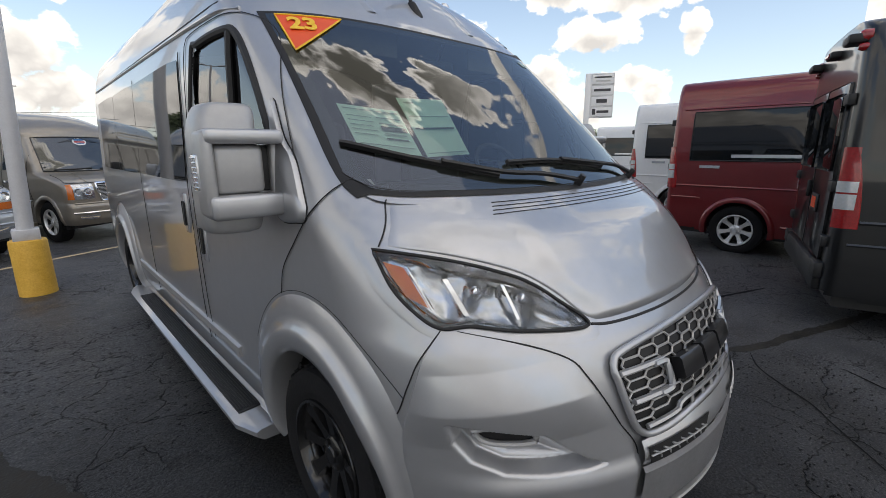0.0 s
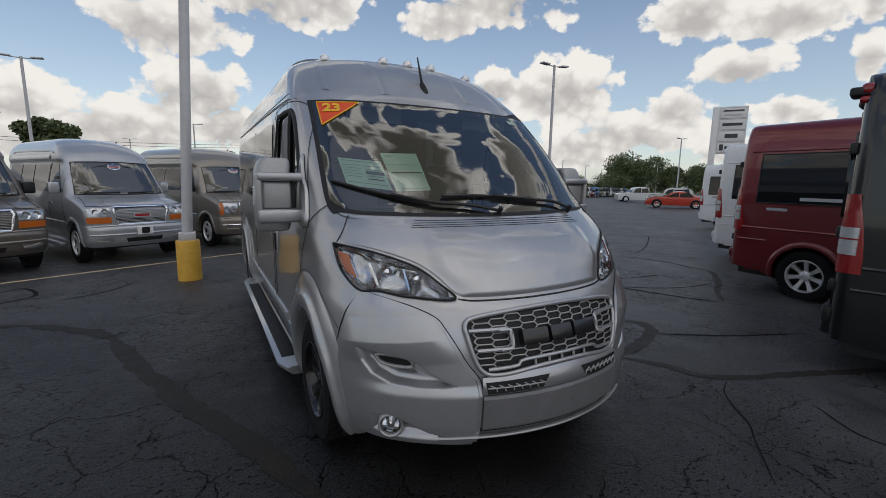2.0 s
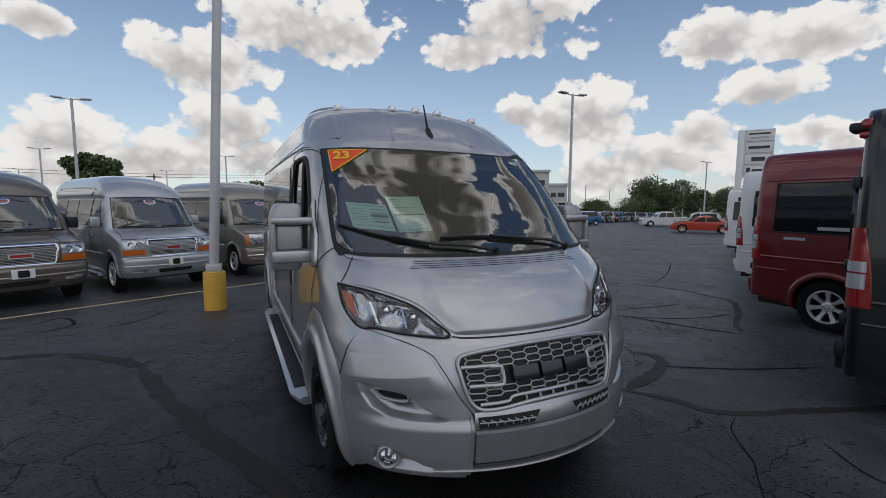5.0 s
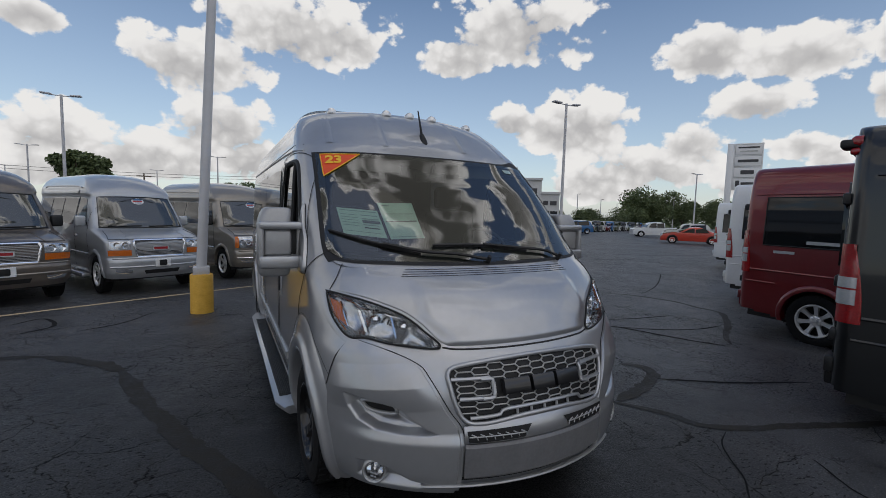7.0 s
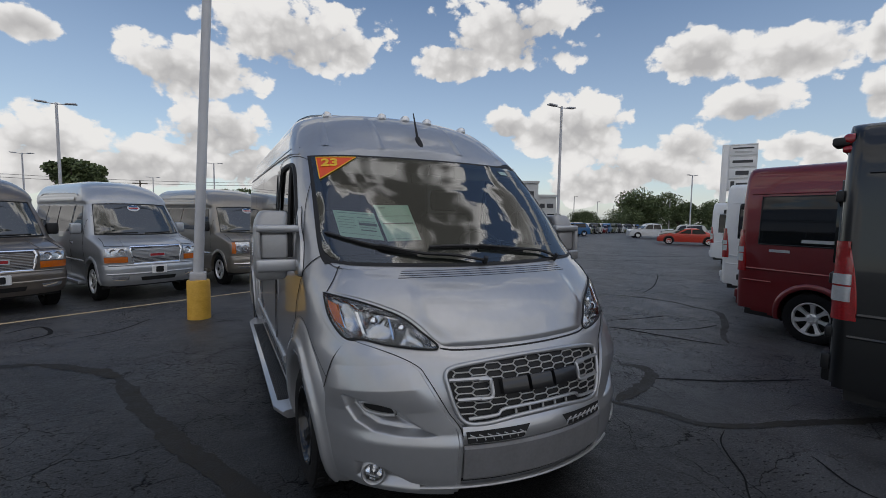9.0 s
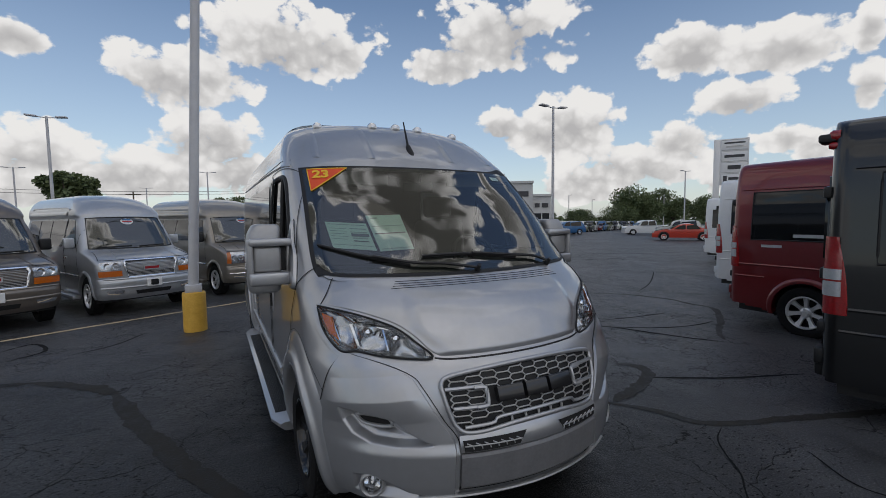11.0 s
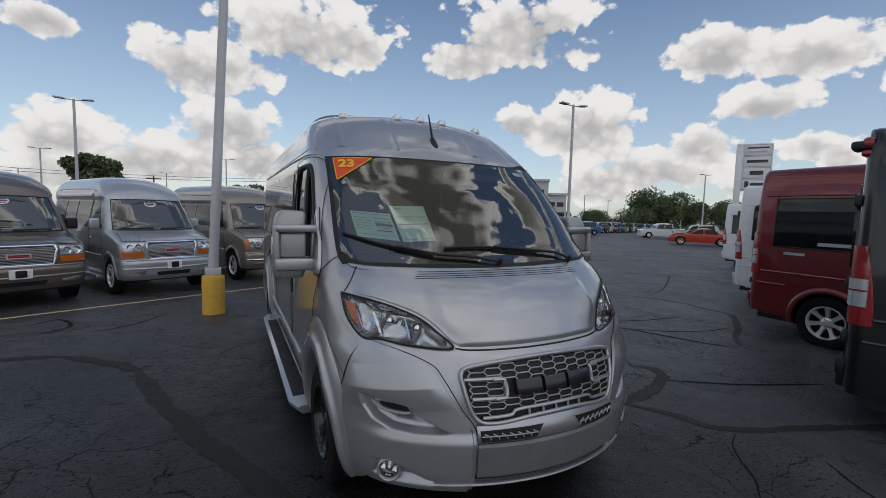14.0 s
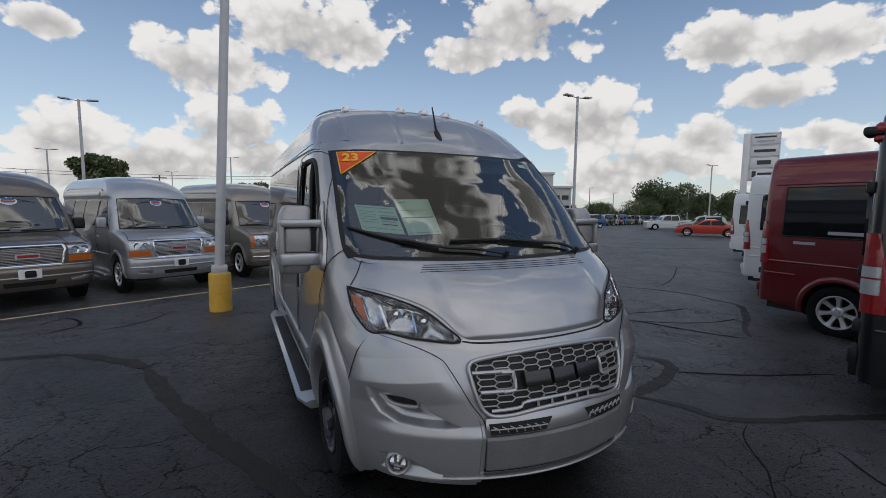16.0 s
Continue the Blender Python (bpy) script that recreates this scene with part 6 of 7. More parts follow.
        part("fog_slot", bm, M_CHROME, van, "bright slot in the bumper")
        # side: panes, mouldings, mirror, wheels
        for y0, y1, ft in ((1.42, 2.20, 0.35), (2.32, 3.35, 0), (3.42, 4.35, 0), (4.42, 5.40, 0)):
            bm = bmesh.new()
            ruled(bm, [(y0 + ft, 1.80), ((y0 + y1 + ft) / 2, 1.81), (y1, 1.80)], [(y0, 1.28), ((y0 + y1) / 2, 1.27), (y1, 1.28)], 10, 6, lambda a, b, u, t: on_side(a, b, 0.008, s))
            part("side_window", bm, M_TINT, van, "dark side window")
        bm = bmesh.new()
        rows = [[on_side(y, z, 0.004, s) for y in np.linspace(1.42, 5.5, 20)] for z in np.linspace(0.32, 0.72, 6)]
        grid_faces(bm, rows, flip=s > 0)
        part("lower_panel", bm, low_paint, van)
        bm = bmesh.new()
        tube(bm, [on_side(y, 0.73, 0.008, s) for y in np.linspace(1.38, 5.5, 20)], 0.014, 6)
        part("side_moulding", bm, M_CHROME, van)
        bm = bmesh.new()
        box(bm, min(s * 0.93, s * 1.10), max(s * 0.93, s * 1.10), 1.45, 3.75, 0.26, 0.34, 0.025, 2)
        part("running_board", bm, low_paint, van)
        bm = bmesh.new()
        box(bm, s * 1.09 - 0.10, s * 1.09 + 0.10, 1.40, 1.53, 1.26, 1.47, 0.035, 3)
        mi = part("mirror", bm, M_BLACK if paint is not M_GREYVAN else paint, van, "boxy door mirror")
        bm = bmesh.new()
        tube(bm, [(s * 0.93, 1.48, 1.31), (s * 1.05, 1.47, 1.33)], 0.03, 8)
        part("mirror_arm", bm, M_BLACK, mi)
        for ax in (AXF, AXR):
            wheel_at(van, s * 0.86, ax, R, 0.24, (M_TYRE, M_BLACK, M_ALLOY), 6, s, label="chrome alloy wheel")
            bm = bmesh.new()
            rows = []
            for k in range(25):
                a = radians(-10 + 200 * k / 24)
                rows.append([on_side(ax - math.cos(a) * rr, max(0.37 + math.sin(a) * rr, 0.33), o, s) for rr, o in ((0.40, -0.08), (0.405, 0.02), (0.43, 0.028), (0.46, 0.018), (0.475, -0.004))])
            grid_faces(bm, rows)
            bmesh.ops.recalc_face_normals(bm, faces=bm.faces)
            part("wheel_arch", bm, low_paint, van)
            bm = bmesh.new()
            rows = [[Vector((s * x, ax - math.cos(a) * 0.41, 0.36 + math.sin(a) * 0.42)) for x in (0.93, 0.6)] for a in np.linspace(-0.3, math.pi + 0.3, 20)]
            vs = grid_faces(bm, rows)
            bm.faces.new([r[-1] for r in vs])
            part("wheel_liner", bm, M_BLACK, van)
        for yy in (1.36, 2.26):
            bm = bmesh.new()
            tube(bm, [on_side(yy, z, 0.001, s) for z in np.linspace(0.45, 1.84, 14)], 0.005, 5)
            part("panel_gap", bm, M_SEAL, van)
        bm = bmesh.new()
        box(bm, -0.012, 0.014, -0.08, 0.08, -0.025, 0.025, 0.01, 2, Matrix.Translation(on_side(2.12, 1.06, 0.0, s)))
        part("door_handle", bm, M_CHROME, van)
        # pressed hollow in the raised roof
        bm = bmesh.new()
        rows = [[on_side(y, z, o, s) for y in np.linspace(2.3, 5.3, 16)] for z, o in ((1.90, 0.012), (1.93, 0.02), (1.96, 0.012), (2.00, -0.004))]
        grid_faces(bm, rows, flip=s > 0)
        part("roof_moulding", bm, paint, van)
        bm = bmesh.new()
        tube(bm, [on_side(y, z, 0.006, s) for y, z in polyline([(2.1, 2.02), (2.5, 2.06), (4.9, 2.08), (5.2, 2.05)], 24)], 0.016, 5)
        part("roof_rib", bm, paint, van)
    bm = bmesh.new()
    tube(bm, [on_front(x, 0.70, 0.008) for x in np.linspace(-0.90, 0.90, 24)], 0.016, 6)
    part("bumper_step", bm, low_paint, van)
    bm = bmesh.new()
    tube(bm, [on_front(x, 0.545, 0.006) for x in np.linspace(-0.93, 0.93, 24)], 0.018, 6)
    part("bumper_trim", bm, M_CHROME if tall_lamps else low_paint, van)
    bm = bmesh.new()
    ruled(bm, [(-0.36, 0.475), (0, 0.475), (0.36, 0.475)], [(-0.33, 0.405), (0, 0.405), (0.33, 0.405)], 10, 3, lambda a, b, u, t: on_front(a, b, 0.014))
    part("lower_intake", bm, M_BLACK, van)
    bm = bmesh.new()
    box(bm, -0.155, 0.155, -0.035, -0.012, 0.52, 0.675, 0.008, 1)
    pl = part("plate", bm, M_SIGN, van, "dealer plate with a dark mark")
    for x0, x1, z0, z1 in ((-0.075, 0.075, 0.545, 0.655),):
        bm = bmesh.new()
        box(bm, x0, x1, -0.040, -0.034, z0, z1, 0.02, 2)
        part("plate_mark", bm, M_SEAL, pl, "dark square mark")
    # bonnet edge
    bm = bmesh.new()
    tube(bm, [on_front(x, 1.055, 0.001) for x in np.linspace(-0.92, 0.92, 40)], 0.006, 5)
    part("hood_gap", bm, M_SEAL, van)
    for s in (-1, 1):
        bm = bmesh.new()
        tube(bm, [on_front(s * x, z, 0.001) for x, z in polyline([(0.92, 1.06), (0.88, 1.12), (0.84, 1.19)], 14)], 0.006, 5)
        part("hood_gap", bm, M_SEAL, van)
        bm = bmesh.new()
        tube(bm, [on_front(s * x, z, 0.002) for x, z in polyline([(0.60, 1.07), (0.56, 1.13), (0.52, 1.195)], 12)], 0.012, 6)
        part("hood_crease", bm, paint, van)
    return van


bonnet_van("conversion_van", at(-2.50, 8.45, 27), M_GREYVAN, M_GREYVAN, "grey silver conversion van with raised roof and amber lamps", wide=0.86)
bonnet_van("conversion_van", at(-4.52, 7.55, 29), M_BROWN, M_TAUPE, "bronze brown conversion van with raised roof and plate")
bonnet_van("conversion_van", at(-0.30, 9.75, 25), M_TAUPE, M_TAUPE, "taupe conversion van with tall headlights behind the pole", tall_lamps=True)
bonnet_van("conversion_van", at(-6.6, 14.2, 27), M_GREYVAN, M_GREYVAN, "silver conversion van parked in the row behind")
use_skin(PANEL_VAN)
# ---- painted line, tar seams, poles, sign, distance ----
def ribbon(name, pts, width, mat, label, category, lift=0.004, n=40, rag=0.0, kind="structure"):
    """A thin strip laid on the ground."""
    P = polyline(pts, n)
    bm = bmesh.new()
    rows = []
    for i, p in enumerate(P):
        d = P[min(i + 1, n - 1)] - P[max(i - 1, 0)]
        d = d / max(np.linalg.norm(d), 1e-6)
        q = np.array([-d[1], d[0]])
        taper = min(1.0, 0.35 + 4.0 * min(i, n - 1 - i) / n) if rag else 1.0
        w0, w1 = (width * taper * max(0.15, 1 + rag * (noise.noise(Vector((p[0] * 3, p[1] * 3, k))) + 0.9 * noise.noise(Vector((p[0] * 13, p[1] * 13, k))))) / 2 for k in (1.0, 7.0))
        rows.append([Vector((p[0] + q[0] * w, p[1] + q[1] * w, ground_z(p[0] + q[0] * w, p[1] + q[1] * w) + lift)) for w in (w0, 0.0, -w1)])
    grid_faces(bm, rows)
    bmesh.ops.recalc_face_normals(bm, faces=bm.faces)
    solid(name, bm, mat, Matrix(), label, category, kind=kind)


ribbon("parking_line", [(-9.0, 5.0), (-4.31, 7.12), (-0.84, 8.66), (6.0, 11.7)], 0.10, M_LINE, "faded yellow parking line on asphalt", "line")

SEAMS = [
    ([(2.52, 1.75), (2.65, 1.59), (2.58, 1.37), (2.19, 1.19), (1.70, 1.05)], 0.13, M_TARDUSTY),
    ([(1.60, 1.10), (1.87, 0.73), (1.95, 0.47), (2.18, 0.29), (2.62, 0.14), (3.04, -0.03), (4.2, -0.4)], 0.09, M_TARDUSTY),
    ([(2.03, 0.30), (1.81, 0.20), (1.64, 0.03), (1.51, -0.12), (1.34, -0.24), (1.0, -0.5)], 0.013, M_TAR),
    ([(6.01, 5.5), (6.58, 4.93), (6.84, 4.16), (6.73, 3.6), (6.65, 3.09), (5.83, 2.49), (5.03, 2.06), (4.64, 1.75)], 0.10, M_TARDUSTY),
    ([(3.4, 3.3), (3.85, 3.02), (4.1, 2.48), (4.31, 2.02), (4.51, 1.72)], 0.05, M_TAR),
    ([(4.08, 3.41), (4.75, 3.3), (5.49, 3.26)], 0.03, M_TAR),
    ([(3.85, 3.02), (4.42, 2.63), (5.06, 2.46), (5.63, 2.48)], 0.035, M_TAR),
    ([(7.18, 5.12), (8.54, 5.85), (10.57, 7.24), (11.21, 7.78)], 0.03, M_TAR),
    ([(2.51, 1.27), (2.84, 1.06), (3.26, 0.85), (4.0, 0.58)], 0.035, M_TAR),
    ([(10.92, 7.56), (11.18, 6.69), (11.38, 5.79)], 0.03, M_TAR),
    ([(-3.21, 4.48), (-2.68, 4.02), (-2.37, 3.60)], 0.14, M_TARDUSTY),
    ([(-2.40, 3.70), (-2.06, 2.66), (-1.77, 1.95), (-1.54, 1.46), (-1.33, 1.03), (-1.18, 0.66), (-1.05, 0.30)], 0.15, M_TARDUSTY),
    ([(-4.08, 6.32), (-3.81, 6.61), (-3.54, 6.06), (-3.78, 5.72)], 0.05, M_TAR),
    ([(-3.19, 5.58), (-2.75, 5.86), (-2.43, 6.49)], 0.03, M_TAR),
    ([(-4.6, 4.4), (-3.9, 4.6), (-3.21, 4.48)], 0.12, M_TARDUSTY),
    ([(8.5, 14.0), (12.0, 12.2), (15.5, 11.5)], 0.10, M_TAR),
    ([(14.0, 17.0), (17.0, 13.5), (22.0, 12.5)], 0.12, M_TAR),
    ([(2.2, -0.2), (2.0, -0.55), (2.15, -0.9)], 0.014, M_TAR),
]
for pts, w, mt in SEAMS:
    ribbon("tar_seam", pts, w, mt, "old tar filling over a crack", "seam", lift=0.003, n=110, rag=0.5)


def light_pole(x, y, height, label, head="double", lean=0.0, base=True, r=0.075):
    """A lot light: pole, arm and flat heads; the nearest with a yellow concrete foot."""
    m = pose(x, y, ground_z(x, y))
    p = thing("light_pole", m, label, "light pole", "lot lights")
    foot = 0.62 if base else 0.0
    if base:
        bm = bmesh.new()
        rows = [[Vector((rr * math.cos(a), rr * math.sin(a), z)) for a in np.linspace(0, 2 * math.pi, 36, endpoint=False)] for rr, z in ((0.168, -0.05), (0.168, 0.0), (0.166, 0.3), (0.165, 0.59), (0.158, 0.613), (0.14, 0.62), (0.01, 0.622))]
        grid_faces(bm, rows, closed=True)
        bmesh.ops.recalc_face_normals(bm, faces=bm.faces)
        part("foot", bm, M_YELLOW, p, "worn yellow concrete foot", angle=50)
        bm = bmesh.new()
        box(bm, -0.115, 0.115, -0.115, 0.115, 0.615, 0.735, 0.012, 2)
        part("collar", bm, M_POLE, p, "white square base cover")
        foot = 0.70
    top = Vector((math.tan(radians(lean)) * (height - foot), 0, height))
    bm = bmesh.new()
    rod(bm, (0, 0, foot - 0.02), top, r, r * 0.72, 20)
    part("shaft", bm, M_POLE, p)
    for s in ((-1, 1) if head == "double" else (1,)):
        bm = bmesh.new()
        tube(bm, [top + Vector((0, 0, -0.08)), top + Vector((s * 0.5, 0, -0.04))], 0.03, 6)
        part("arm", bm, M_POLE, p)
        bm = bmesh.new()
        box(bm, -0.28, 0.28, -0.17, 0.17, -0.04, 0.04, 0.02, 2, Matrix.Translation(top + Vector((s * 0.72, 0, 0.0))) @ Matrix.Rotation(radians(-4 * s), 4, "Y"))
        part("lamp_head", bm, M_SIGNBAR if head != "double" else M_POLE, p)
    return p


light_pole(-1.755, 6.24, 9.2, "grey-white lot light pole on a yellow concrete foot", lean=3.0)
for x, y, hd in ((17.1, 19.1, "double"), (-10.1, 33.5, "double"), (-20.2, 61.9, "double"), (-32.4, 93.6, "double"), (-11.2, 88.0, "double"), (-1.8, 61.4, "double"), (79.7, 83.1, "one"), (103.0, 97.4, "one"),
                 (128.5, 113.8, "one"), (96.5, 68.3, "one"), (146.2, 100.1, "one"), (148.0, 97.7, "one"), (56.8, 36.8, "double"), (131.3, 110.5, "one"), (188.0, 152.6, "double")):
    light_pole(x, y, 8.6, "tall grey lot light with flat heads", head=hd, base=False, r=0.10 if hd == "double" else 0.13)


def utility_line():
    """A wooden utility pole far behind the vans, with thin cables across the sky."""
    x, y = -14.3, 97.5
    g = ground_z(x, y)
    up = thing("utility_pole", pose(x, y, g), "thin dark wooden utility pole with a crossarm", "utility pole")
    bm = bmesh.new()
    rod(bm, (0, 0, 0), (0, 0, 8.6), 0.17, 0.12, 10)
    part("shaft", bm, M_BARK, up)
    bm = bmesh.new()
    box(bm, -1.2, 1.2, -0.08, 0.08, 8.0, 8.2, 0.02, 1)
    part("crossarm", bm, M_BARK, up)
    for x1 in (-1.1, 1.1):
        bm = bmesh.new()
        pts = [(-70 + 130 * t, 0.0, 8.35 + 3.6 * (2 * t - 1.02) ** 2 + 0.25 * x1) for t in np.linspace(0, 1, 40)]
        tube(bm, pts, 0.035, 5)
        part("cable", bm, M_SIGNBAR, up, "thin sagging cable")


utility_line()


def dealer_sign():
    x, y = 45.6, 24.0
    z = ground_z(x, y)
    sg = thing("pylon_sign", pose(x, y, z, 0, 0, -58), "tall white pylon sign with four plain panels", "sign")
    bm = bmesh.new()
    box(bm, -2.0, -1.45, -0.35, 0.35, 0, 9.9, 0.03, 2)
    part("column", bm, M_SIGN, sg)
    bm = bmesh.new()
    box(bm, -1.45, 0.98, -0.30, 0.30, 5.3, 9.9, 0.04, 2)
    part("cabinet", bm, M_SIGN, sg)
    for k in range(4):
        z0 = 5.42 + 1.12 * k
        bm = bmesh.new()
        box(bm, -1.34, 0.87, -0.335, -0.295, z0, z0 + 1.0, 0.02, 2)
        pn = part("panel", bm, M_SIGN, sg, "white panel with a dark bar")
        bm = bmesh.new()
        edge = [(-1.34, z0), (0.87, z0), (0.87, z0 + 1.0), (-1.34, z0 + 1.0)]
        tube(bm, [Vector((a, -0.335, b)) for a, b in edge], 0.03, 4, closed=True)
        part("panel_frame", bm, M_BUILD, pn)
        bm = bmesh.new()
        hgt = (0.26, 0.40, 0.26, 0.14)[k]
        wd = (0.62, 0.55, 0.85, 0.88)[k]
        box(bm, -0.235 + (0.16 if k == 0 else 0) - wd, -0.235 + (0.16 if k == 0 else 0) + wd, -0.35, -0.33, z0 + 0.5 - hgt / 2 + (0.2 if k == 3 else 0), z0 + 0.5 + hgt / 2 + (0.2 if k == 3 else 0), 0.03, 1)
        part("mark_bar", bm, M_SIGNBAR, pn)
        if k in (0, 3):
            bm = bmesh.new()
            zc = z0 + (0.5 if k == 0 else 0.32)
            box(bm, -1.15 if k == 0 else -0.95, -0.82 if k == 0 else 0.5, -0.352, -0.332, zc - (0.3 if k == 0 else 0.07), zc + (0.3 if k == 0 else 0.07), 0.03, 1)
            part("mark_bar", bm, M_SIGNBAR if k == 0 else M_BUILD, pn)
    return sg


dealer_sign()

# ---- low cars in the distance ----
SEDAN = [(-2.35, 0.42, 0.62), (-2.30, 0.72, 0.80), (-1.55, 0.94, 0.88), (-0.95, 0.98, 0.90), (-0.25, 1.36, 0.66), (0.55, 1.42, 0.64), (1.35, 1.10, 0.78), (1.75, 1.02, 0.86), (2.25, 0.95, 0.82), (2.38, 0.60, 0.72)]
SUV = [(-2.25, 0.48, 0.70), (-2.20, 0.92, 0.82), (-1.45, 1.08, 0.90), (-0.95, 1.14, 0.92), (-0.45, 1.66, 0.72), (0.6, 1.74, 0.70), (1.7, 1.68, 0.70), (2.05, 1.20, 0.86), (2.25, 1.05, 0.85), (2.30, 0.60, 0.75)]
PICKUP = [(-2.75, 0.52, 0.72), (-2.70, 0.98, 0.84), (-1.75, 1.12, 0.92), (-1.25, 1.16, 0.94), (-0.75, 1.74, 0.74), (0.45, 1.80, 0.72), (0.85, 1.70, 0.74), (0.92, 1.16, 0.92), (2.65, 1.14, 0.92), (2.75, 0.62, 0.80)]


def far_car(name, profile, m, paint, label, group=""):
    """A car from its side profile: rows of (along, height, half width of the top)."""
    car = thing(name, m, label, "car", group)
    ends = profile[0][0], profile[-1][0]
    bm = bmesh.new()
    rows = []
    belt = profile[3][1] - 0.02
    P = polyline(profile, 40)
    for x, z, w in P:
        zb = min(z, belt)
        wb = 0.93 * (0.86 + 0.14 * smooth(ends[0], ends[0] + 0.7, x) * smooth(ends[1], ends[1] - 0.6, x))
        w = min(w, wb - 0.02)
        half = [(wb * 0.96, 0.26), (wb, 0.45), (wb, zb * 0.72 + 0.1), (wb * 0.985, zb - 0.02), (min(wb * 0.95, w + 0.25), zb), (w, z - 0.03 if z > zb else zb), (w * 0.8, z), (0, z + 0.01)]
        rows.append([Vector((x, s * a, b)) for s, seq in ((1, half), (-1, half[-2::-1])) for a, b in seq])
    vs = grid_faces(bm, rows)
    bm.faces.new(vs[0])
    bm.faces.new(vs[-1])
    bmesh.ops.recalc_face_normals(bm, faces=bm.faces)
    part("body", bm, paint, car, angle=35)
    xs = [p[0] for p in profile]
    for s in (-1, 1):
        a0, a1, a2, a3 = profile[3], profile[4], profile[5], profile[6]
        split = (a1[0] + a2[0]) / 2 + 0.05
        for u0, u1, v0, v1 in ((a0[0] + 0.2, split - 0.04, a1[0] + 0.02, split - 0.04), (split + 0.04, a3[0] - 0.08, split + 0.04, a3[0] - 0.45 if profile is SEDAN else a3[0] - 0.15)):
            bm = bmesh.new()
            quad = [(u0, belt + 0.02), (u1, belt + 0.02), (v1, a2[1] - 0.08), (v0, a1[1] - 0.10)]
            top_w = a1[2]
            f = []
            for x, z in quad:
                t = (z - belt) / (a2[1] - belt)
                f.append(bm.verts.new((x, s * (0.925 + (top_w - 0.925) * t + 0.02), z)))
            bm.faces.new(f)
            thick(bm, 0.02)
            part("window", bm, M_TINT, car)
        for ax in (ends[0] + 0.88, ends[1] - 0.92):
            wh = wheel_at(car, ax, s * 0.85, 0.34, 0.22, (M_TYRE, M_BLACK, M_ALLOY), 7, s, label="alloy wheel")
            wh.matrix_local = pose(ax, s * 0.85, 0.34, 0, 0, 90 * s)
            bm = bmesh.new()
            rows = [[Vector((ax + math.cos(a) * rr, s * yy, 0.34 + math.sin(a) * rr)) for a in np.linspace(-0.25, math.pi + 0.25, 20)] for rr, yy in ((0.335, 0.70), (0.345, 0.945), (0.40, 0.95), (0.43, 0.925))]
            grid_faces(bm, rows)
            bmesh.ops.recalc_face_normals(bm, faces=bm.faces)
            part("wheel_arch", bm, M_SEAL, car)
        for x, mt, nm in ((ends[0] + 0.06, M_CLEARLENS, "headlight"), (ends[1] - 0.05, M_REDLENS, "tail_lamp")):
            bm = bmesh.new()
            zz = 0.70 if profile is SEDAN else 0.85
            box(bm, x - 0.07, x + 0.07, s * 0.66 - 0.15, s * 0.66 + 0.15, zz - 0.07, zz + 0.07, 0.03, 2)
            part(nm, bm, mt, car)
    for i, j in ((3, 4), (5, 6)):
        a, b = profile[i], profile[j]
        bm = bmesh.new()
        lo, hi = (a, b) if a[1] < b[1] else (b, a)
        off = -0.02 if i == 3 else 0.02
        f = [bm.verts.new((lo[0] + off, s * (lo[2] * 0.88), lo[1] + 0.05)) for s in (-1, 1)] + [bm.verts.new((hi[0] + off, s * hi[2] * 0.92, hi[1] - 0.02)) for s in (1, -1)]
        bm.faces.new(f)
        thick(bm, 0.02)
        part("screen", bm, M_TINT, car)
    return car


def on_lot(x, y, turn):
    return pose(x, y, ground_z(x, y), 0, 0, turn)


far_car("sedan", SEDAN, on_lot(34.2, 22.0, -52), M_ORANGE, "orange-red sedan with bright wheels on the open lot")
far_car("suv", SUV, on_lot(43.0, 28.3, -50), M_CREAM, "pale silver wagon behind the orange sedan")
far_car("pickup_truck", PICKUP, on_lot(46.0, 34.5, -35), M_WHITE, "white pickup truck at the edge of the lot")
far_car("suv", SUV, on_lot(40.0, 42.0, -20), M_BLUE, "bright blue off-road car facing the lot")
rnd = random.Random(5)
paints = [M_GREENCAR, M_CREAM, M_BLACKCAR, M_WHITE, M_GREENCAR, M_BLACKCAR, M_CREAM, M_RED, M_BLUE]
first = {}
for k in range(22):
    t = k / 21
    x, y = 44.0 + 46 * t + rnd.uniform(-0.4, 0.4), 47.5 + 22 * t
    pr, nm = ((SUV, "suv"), (SEDAN, "sedan"), (PICKUP, "pickup_truck"))[k % 3]
    pt = paints[k % 9]
    key = (nm, pt.name)
    if key in first:
        copy_thing(first[key], on_lot(x, y, 35 + rnd.uniform(-4, 4)))
    else:
        first[key] = far_car(nm, pr, on_lot(x, y, 35), pt, pt.name.split("_car")[0].replace("_", " ") + " " + nm.replace("_", " ") + " in the far row of cars", "far row of cars")
for k, (x, y) in enumerate(((38.0, 47.0), (35.5, 49.5), (33.0, 52.0))):
    copy_thing(first[("sedan", "pale_car_paint")] if ("sedan", "pale_car_paint") in first else list(first.values())[k], on_lot(x, y, 60))


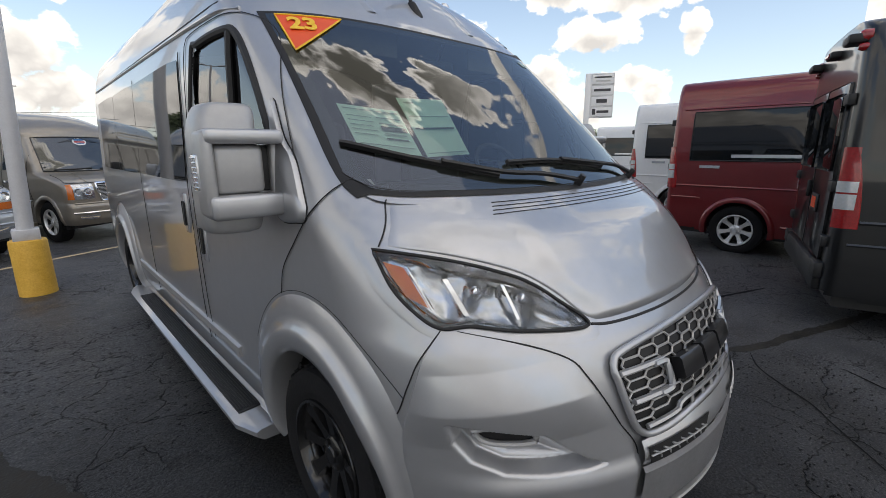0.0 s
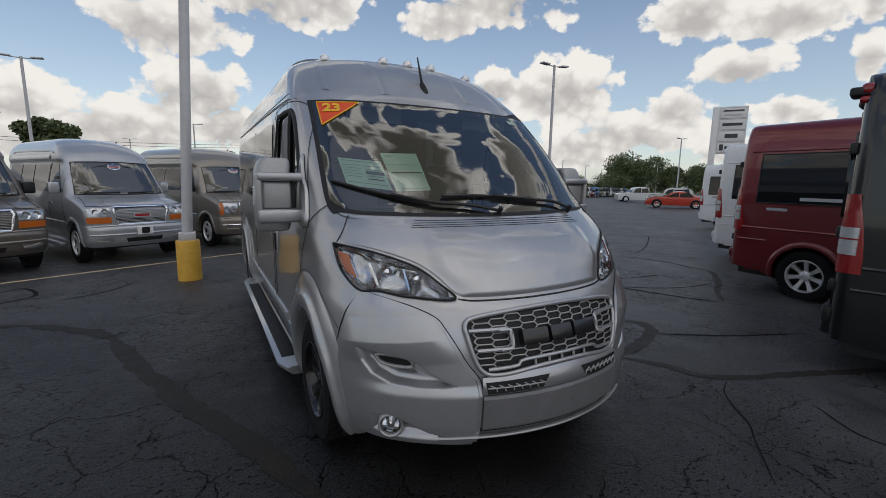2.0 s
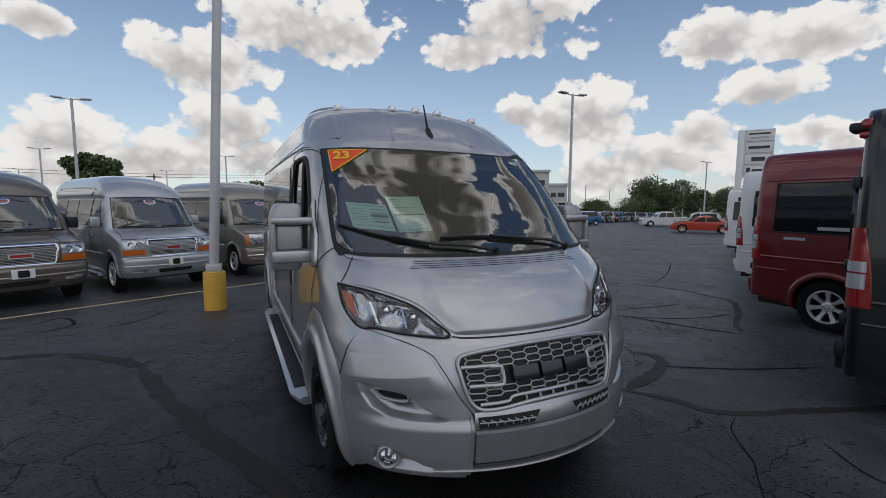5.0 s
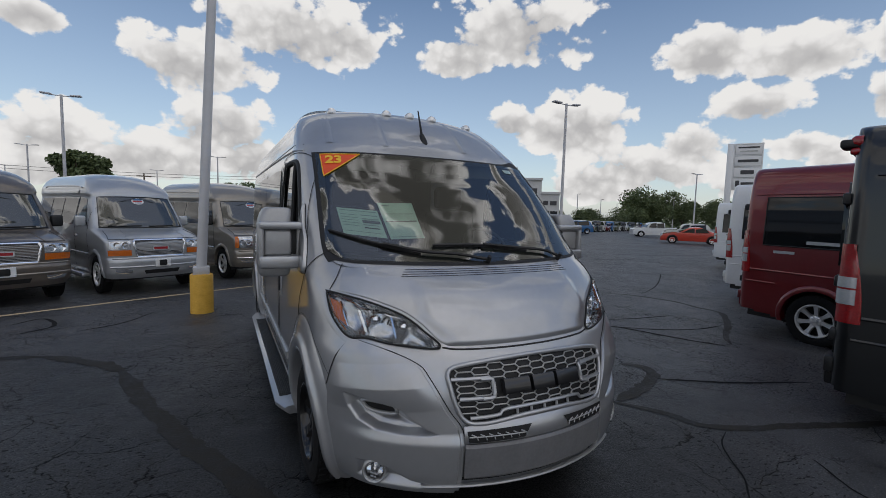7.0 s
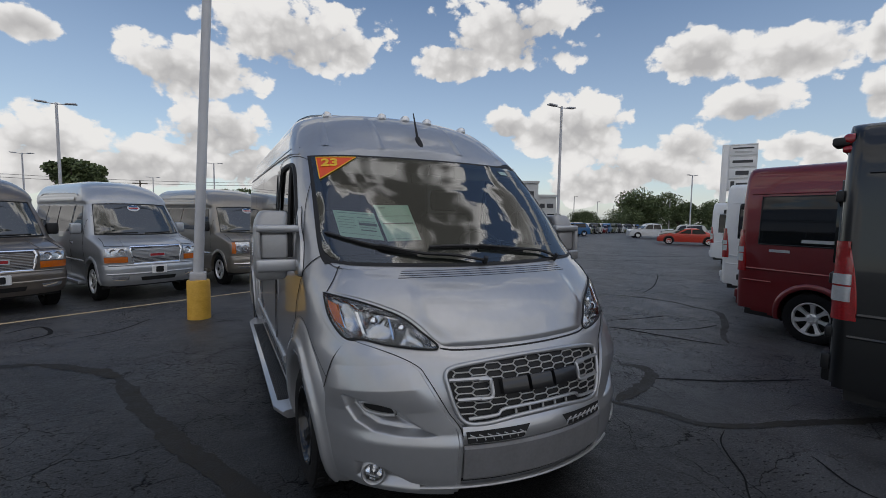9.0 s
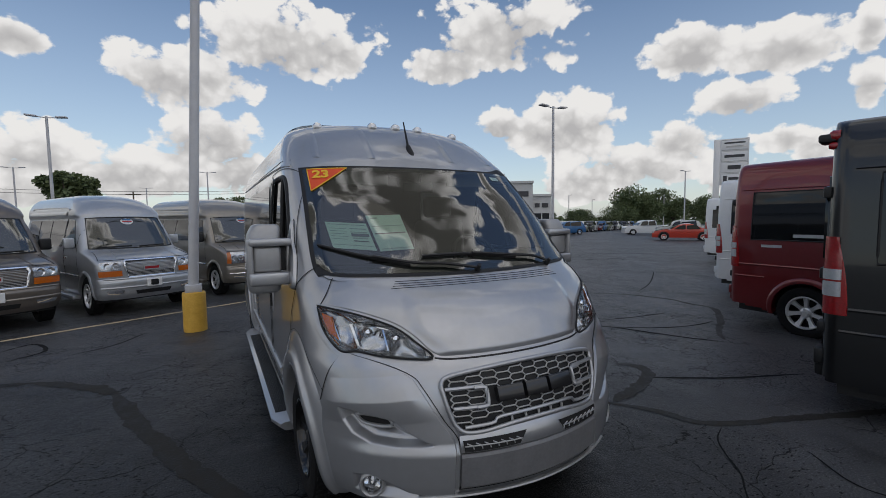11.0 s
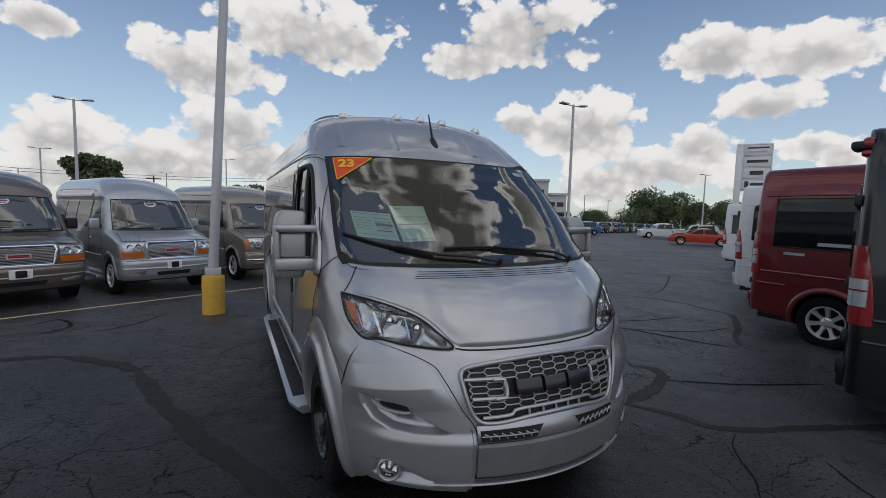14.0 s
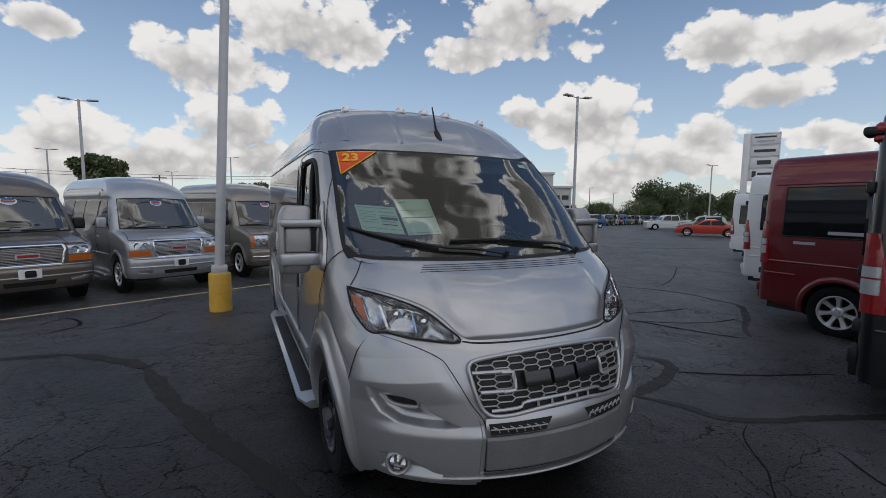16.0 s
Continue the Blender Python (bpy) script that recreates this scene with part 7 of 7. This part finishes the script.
# ---- dealership building beyond the van ----
def building():
    x, y = 45.2, 70.8
    b = thing("dealership_building", pose(x, y, ground_z(x, y), 0, 0, -38), "low pale dealership building with a taller entrance block", "building")
    bm = bmesh.new()
    box(bm, -22, 9.8, -1, 14, 0, 9.4)
    part("entrance_block", bm, M_BUILD, b)
    bm = bmesh.new()
    box(bm, 9.81, 13.2, 0, 14, 0, 6.9)
    part("wing", bm, M_BUILD, b)
    for x0, x1, z1, yy in ((-22.0, 9.8, 9.42, -1.0), (9.82, 13.2, 6.92, 0.0)):
        bm = bmesh.new()
        box(bm, x0, x1 + 0.2, yy - 0.3, yy + 0.2, z1 - 0.35, z1 + 0.1, 0.03, 1)
        part("parapet", bm, M_BUILD, b)
    for x0, x1, z0, z1, yy in ((10.1, 11.4, 0.2, 3.4, 0.0), (11.6, 12.9, 0.2, 3.4, 0.0), (6.2, 9.2, 0.2, 3.6, -1.0), (2.6, 5.6, 0.2, 3.6, -1.0)):
        bm = bmesh.new()
        box(bm, x0, x1, yy - 0.06, yy + 0.1, z0, z1, 0.02, 1)
        part("shop_window", bm, M_BUILDDARK, b)
    for x0, x1, z0, z1, yy in ((10.2, 11.1, 4.5, 5.3, 0.0), (11.5, 12.7, 4.5, 5.3, 0.0), (6.8, 9.0, 6.6, 7.6, -1.0)):
        bm = bmesh.new()
        box(bm, x0, x1, yy - 0.10, yy + 0.02, z0, z1, 0.02, 1)
        part("sign_bar", bm, M_SIGNBAR, b)


building()


# ---- trees: trunk, limbs and a crown of leaf clumps ----
def tree(x, y, height, width, seed, label):
    rn = random.Random(seed)
    t = thing("tree", pose(x, y, ground_z(x, y) - 0.2), label, "tree", "trees round the lot")
    bm = bmesh.new()
    h0 = height * 0.30
    rod(bm, (0, 0, 0), (0.1, 0, h0), height * 0.035, height * 0.024, 10)
    limbs = []
    for k in range(7):
        a = rn.uniform(0, 6.28)
        e = Vector((math.cos(a) * width * rn.uniform(0.15, 0.36), math.sin(a) * width * rn.uniform(0.15, 0.36), height * rn.uniform(0.5, 0.86)))
        rod(bm, (0.1, 0, h0 * rn.uniform(0.8, 1.0)), e, height * 0.014, height * 0.004, 6)
        limbs.append(e)
    part("trunk", bm, M_BARK, t)
    # leaf clumps gathered in uneven puffs
    verts, faces = [], []
    puffs = [(Vector((rn.gauss(0, 0.20) * width, rn.gauss(0, 0.20) * width, height * rn.uniform(0.36, 0.84))), rn.uniform(0.13, 0.24) * width) for _ in range(18)] + [(e, 0.16 * width) for e in limbs]
    for c, r in puffs:
        for _ in range(int(48 * width ** 0.9) + 130):
            d = Vector((rn.gauss(0, 1), rn.gauss(0, 1), rn.gauss(0, 1))).normalized() * r * rn.uniform(0.55, 1.08)
            p = c + Vector((d.x, d.y, d.z * 0.8))
            if p.z < height * 0.20:
                continue
            s = height * rn.uniform(0.014, 0.030)
            u = Vector((rn.gauss(0, 1), rn.gauss(0, 1), rn.gauss(0, 1))).normalized()
            v = u.orthogonal().normalized()
            w = u.cross(v)
            i = len(verts)
            verts += [p + v * s, p + w * s * 0.7, p - v * s, p - w * s * 0.7]
            faces.append((i, i + 1, i + 2, i + 3))
    me = bpy.data.meshes.new("crown")
    me.from_pydata([tuple(v) for v in verts], [], faces)
    me.materials.append(M_LEAF)
    cr = new("crown", me)
    cr.parent = t


tree(-13.3, 51.5, 8.2, 4.2, 1, "broad dark green tree behind the conversion vans")
tree(-12.0, 62.0, 5.6, 4.0, 2, "small green tree behind the lot")
tree(0.5, 70.0, 6.6, 5.0, 3, "round green tree beyond the vans")
tree(-33.0, 80.0, 7.0, 7.0, 9, "green tree far behind the vans")
for k, (x, y, h, w) in enumerate(((93, 72, 9.8, 15), (84, 71, 5.4, 9), (101, 69, 7.5, 11), (108, 62, 8.0, 12), (72, 72, 4.6, 7), (116, 57, 7.5, 10), (126, 63, 7, 12), (66, 76, 4.2, 6), (78, 77, 4.4, 8))):
    tree(x, y, h, w, 20 + k, "dense dark green tree at the far edge of the lot")
# a long low belt of far trees closes the view
def far_belt():
    rn = random.Random(77)
    verts, faces = [], []
    for k in range(9000):
        a = radians(rn.uniform(-60, 130))
        r = rn.uniform(230, 300)
        hgt = 4.0 + 3.5 * noise.noise(Vector((a * 9, 0, 3))) + 2.0 * noise.noise(Vector((a * 40, 0, 5)))
        z = rn.uniform(0, max(1.0, hgt))
        p = Vector((math.sin(a) * r, math.cos(a) * r, ground_z(r, 0) + z))
        s = rn.uniform(0.6, 1.5)
        u = Vector((rn.gauss(0, 1), rn.gauss(0, 1), rn.gauss(0, 1))).normalized()
        v = u.orthogonal().normalized()
        w = u.cross(v)
        i = len(verts)
        verts += [p + v * s, p + w * s, p - v * s, p - w * s]
        faces.append((i, i + 1, i + 2, i + 3))
    me = bpy.data.meshes.new("far_woods")
    me.from_pydata([tuple(v) for v in verts], [], faces)
    me.materials.append(M_LEAF)
    tagged(new("far_woods", me), "low belt of distant dark green woods", "woods", kind="stuff")


far_belt()
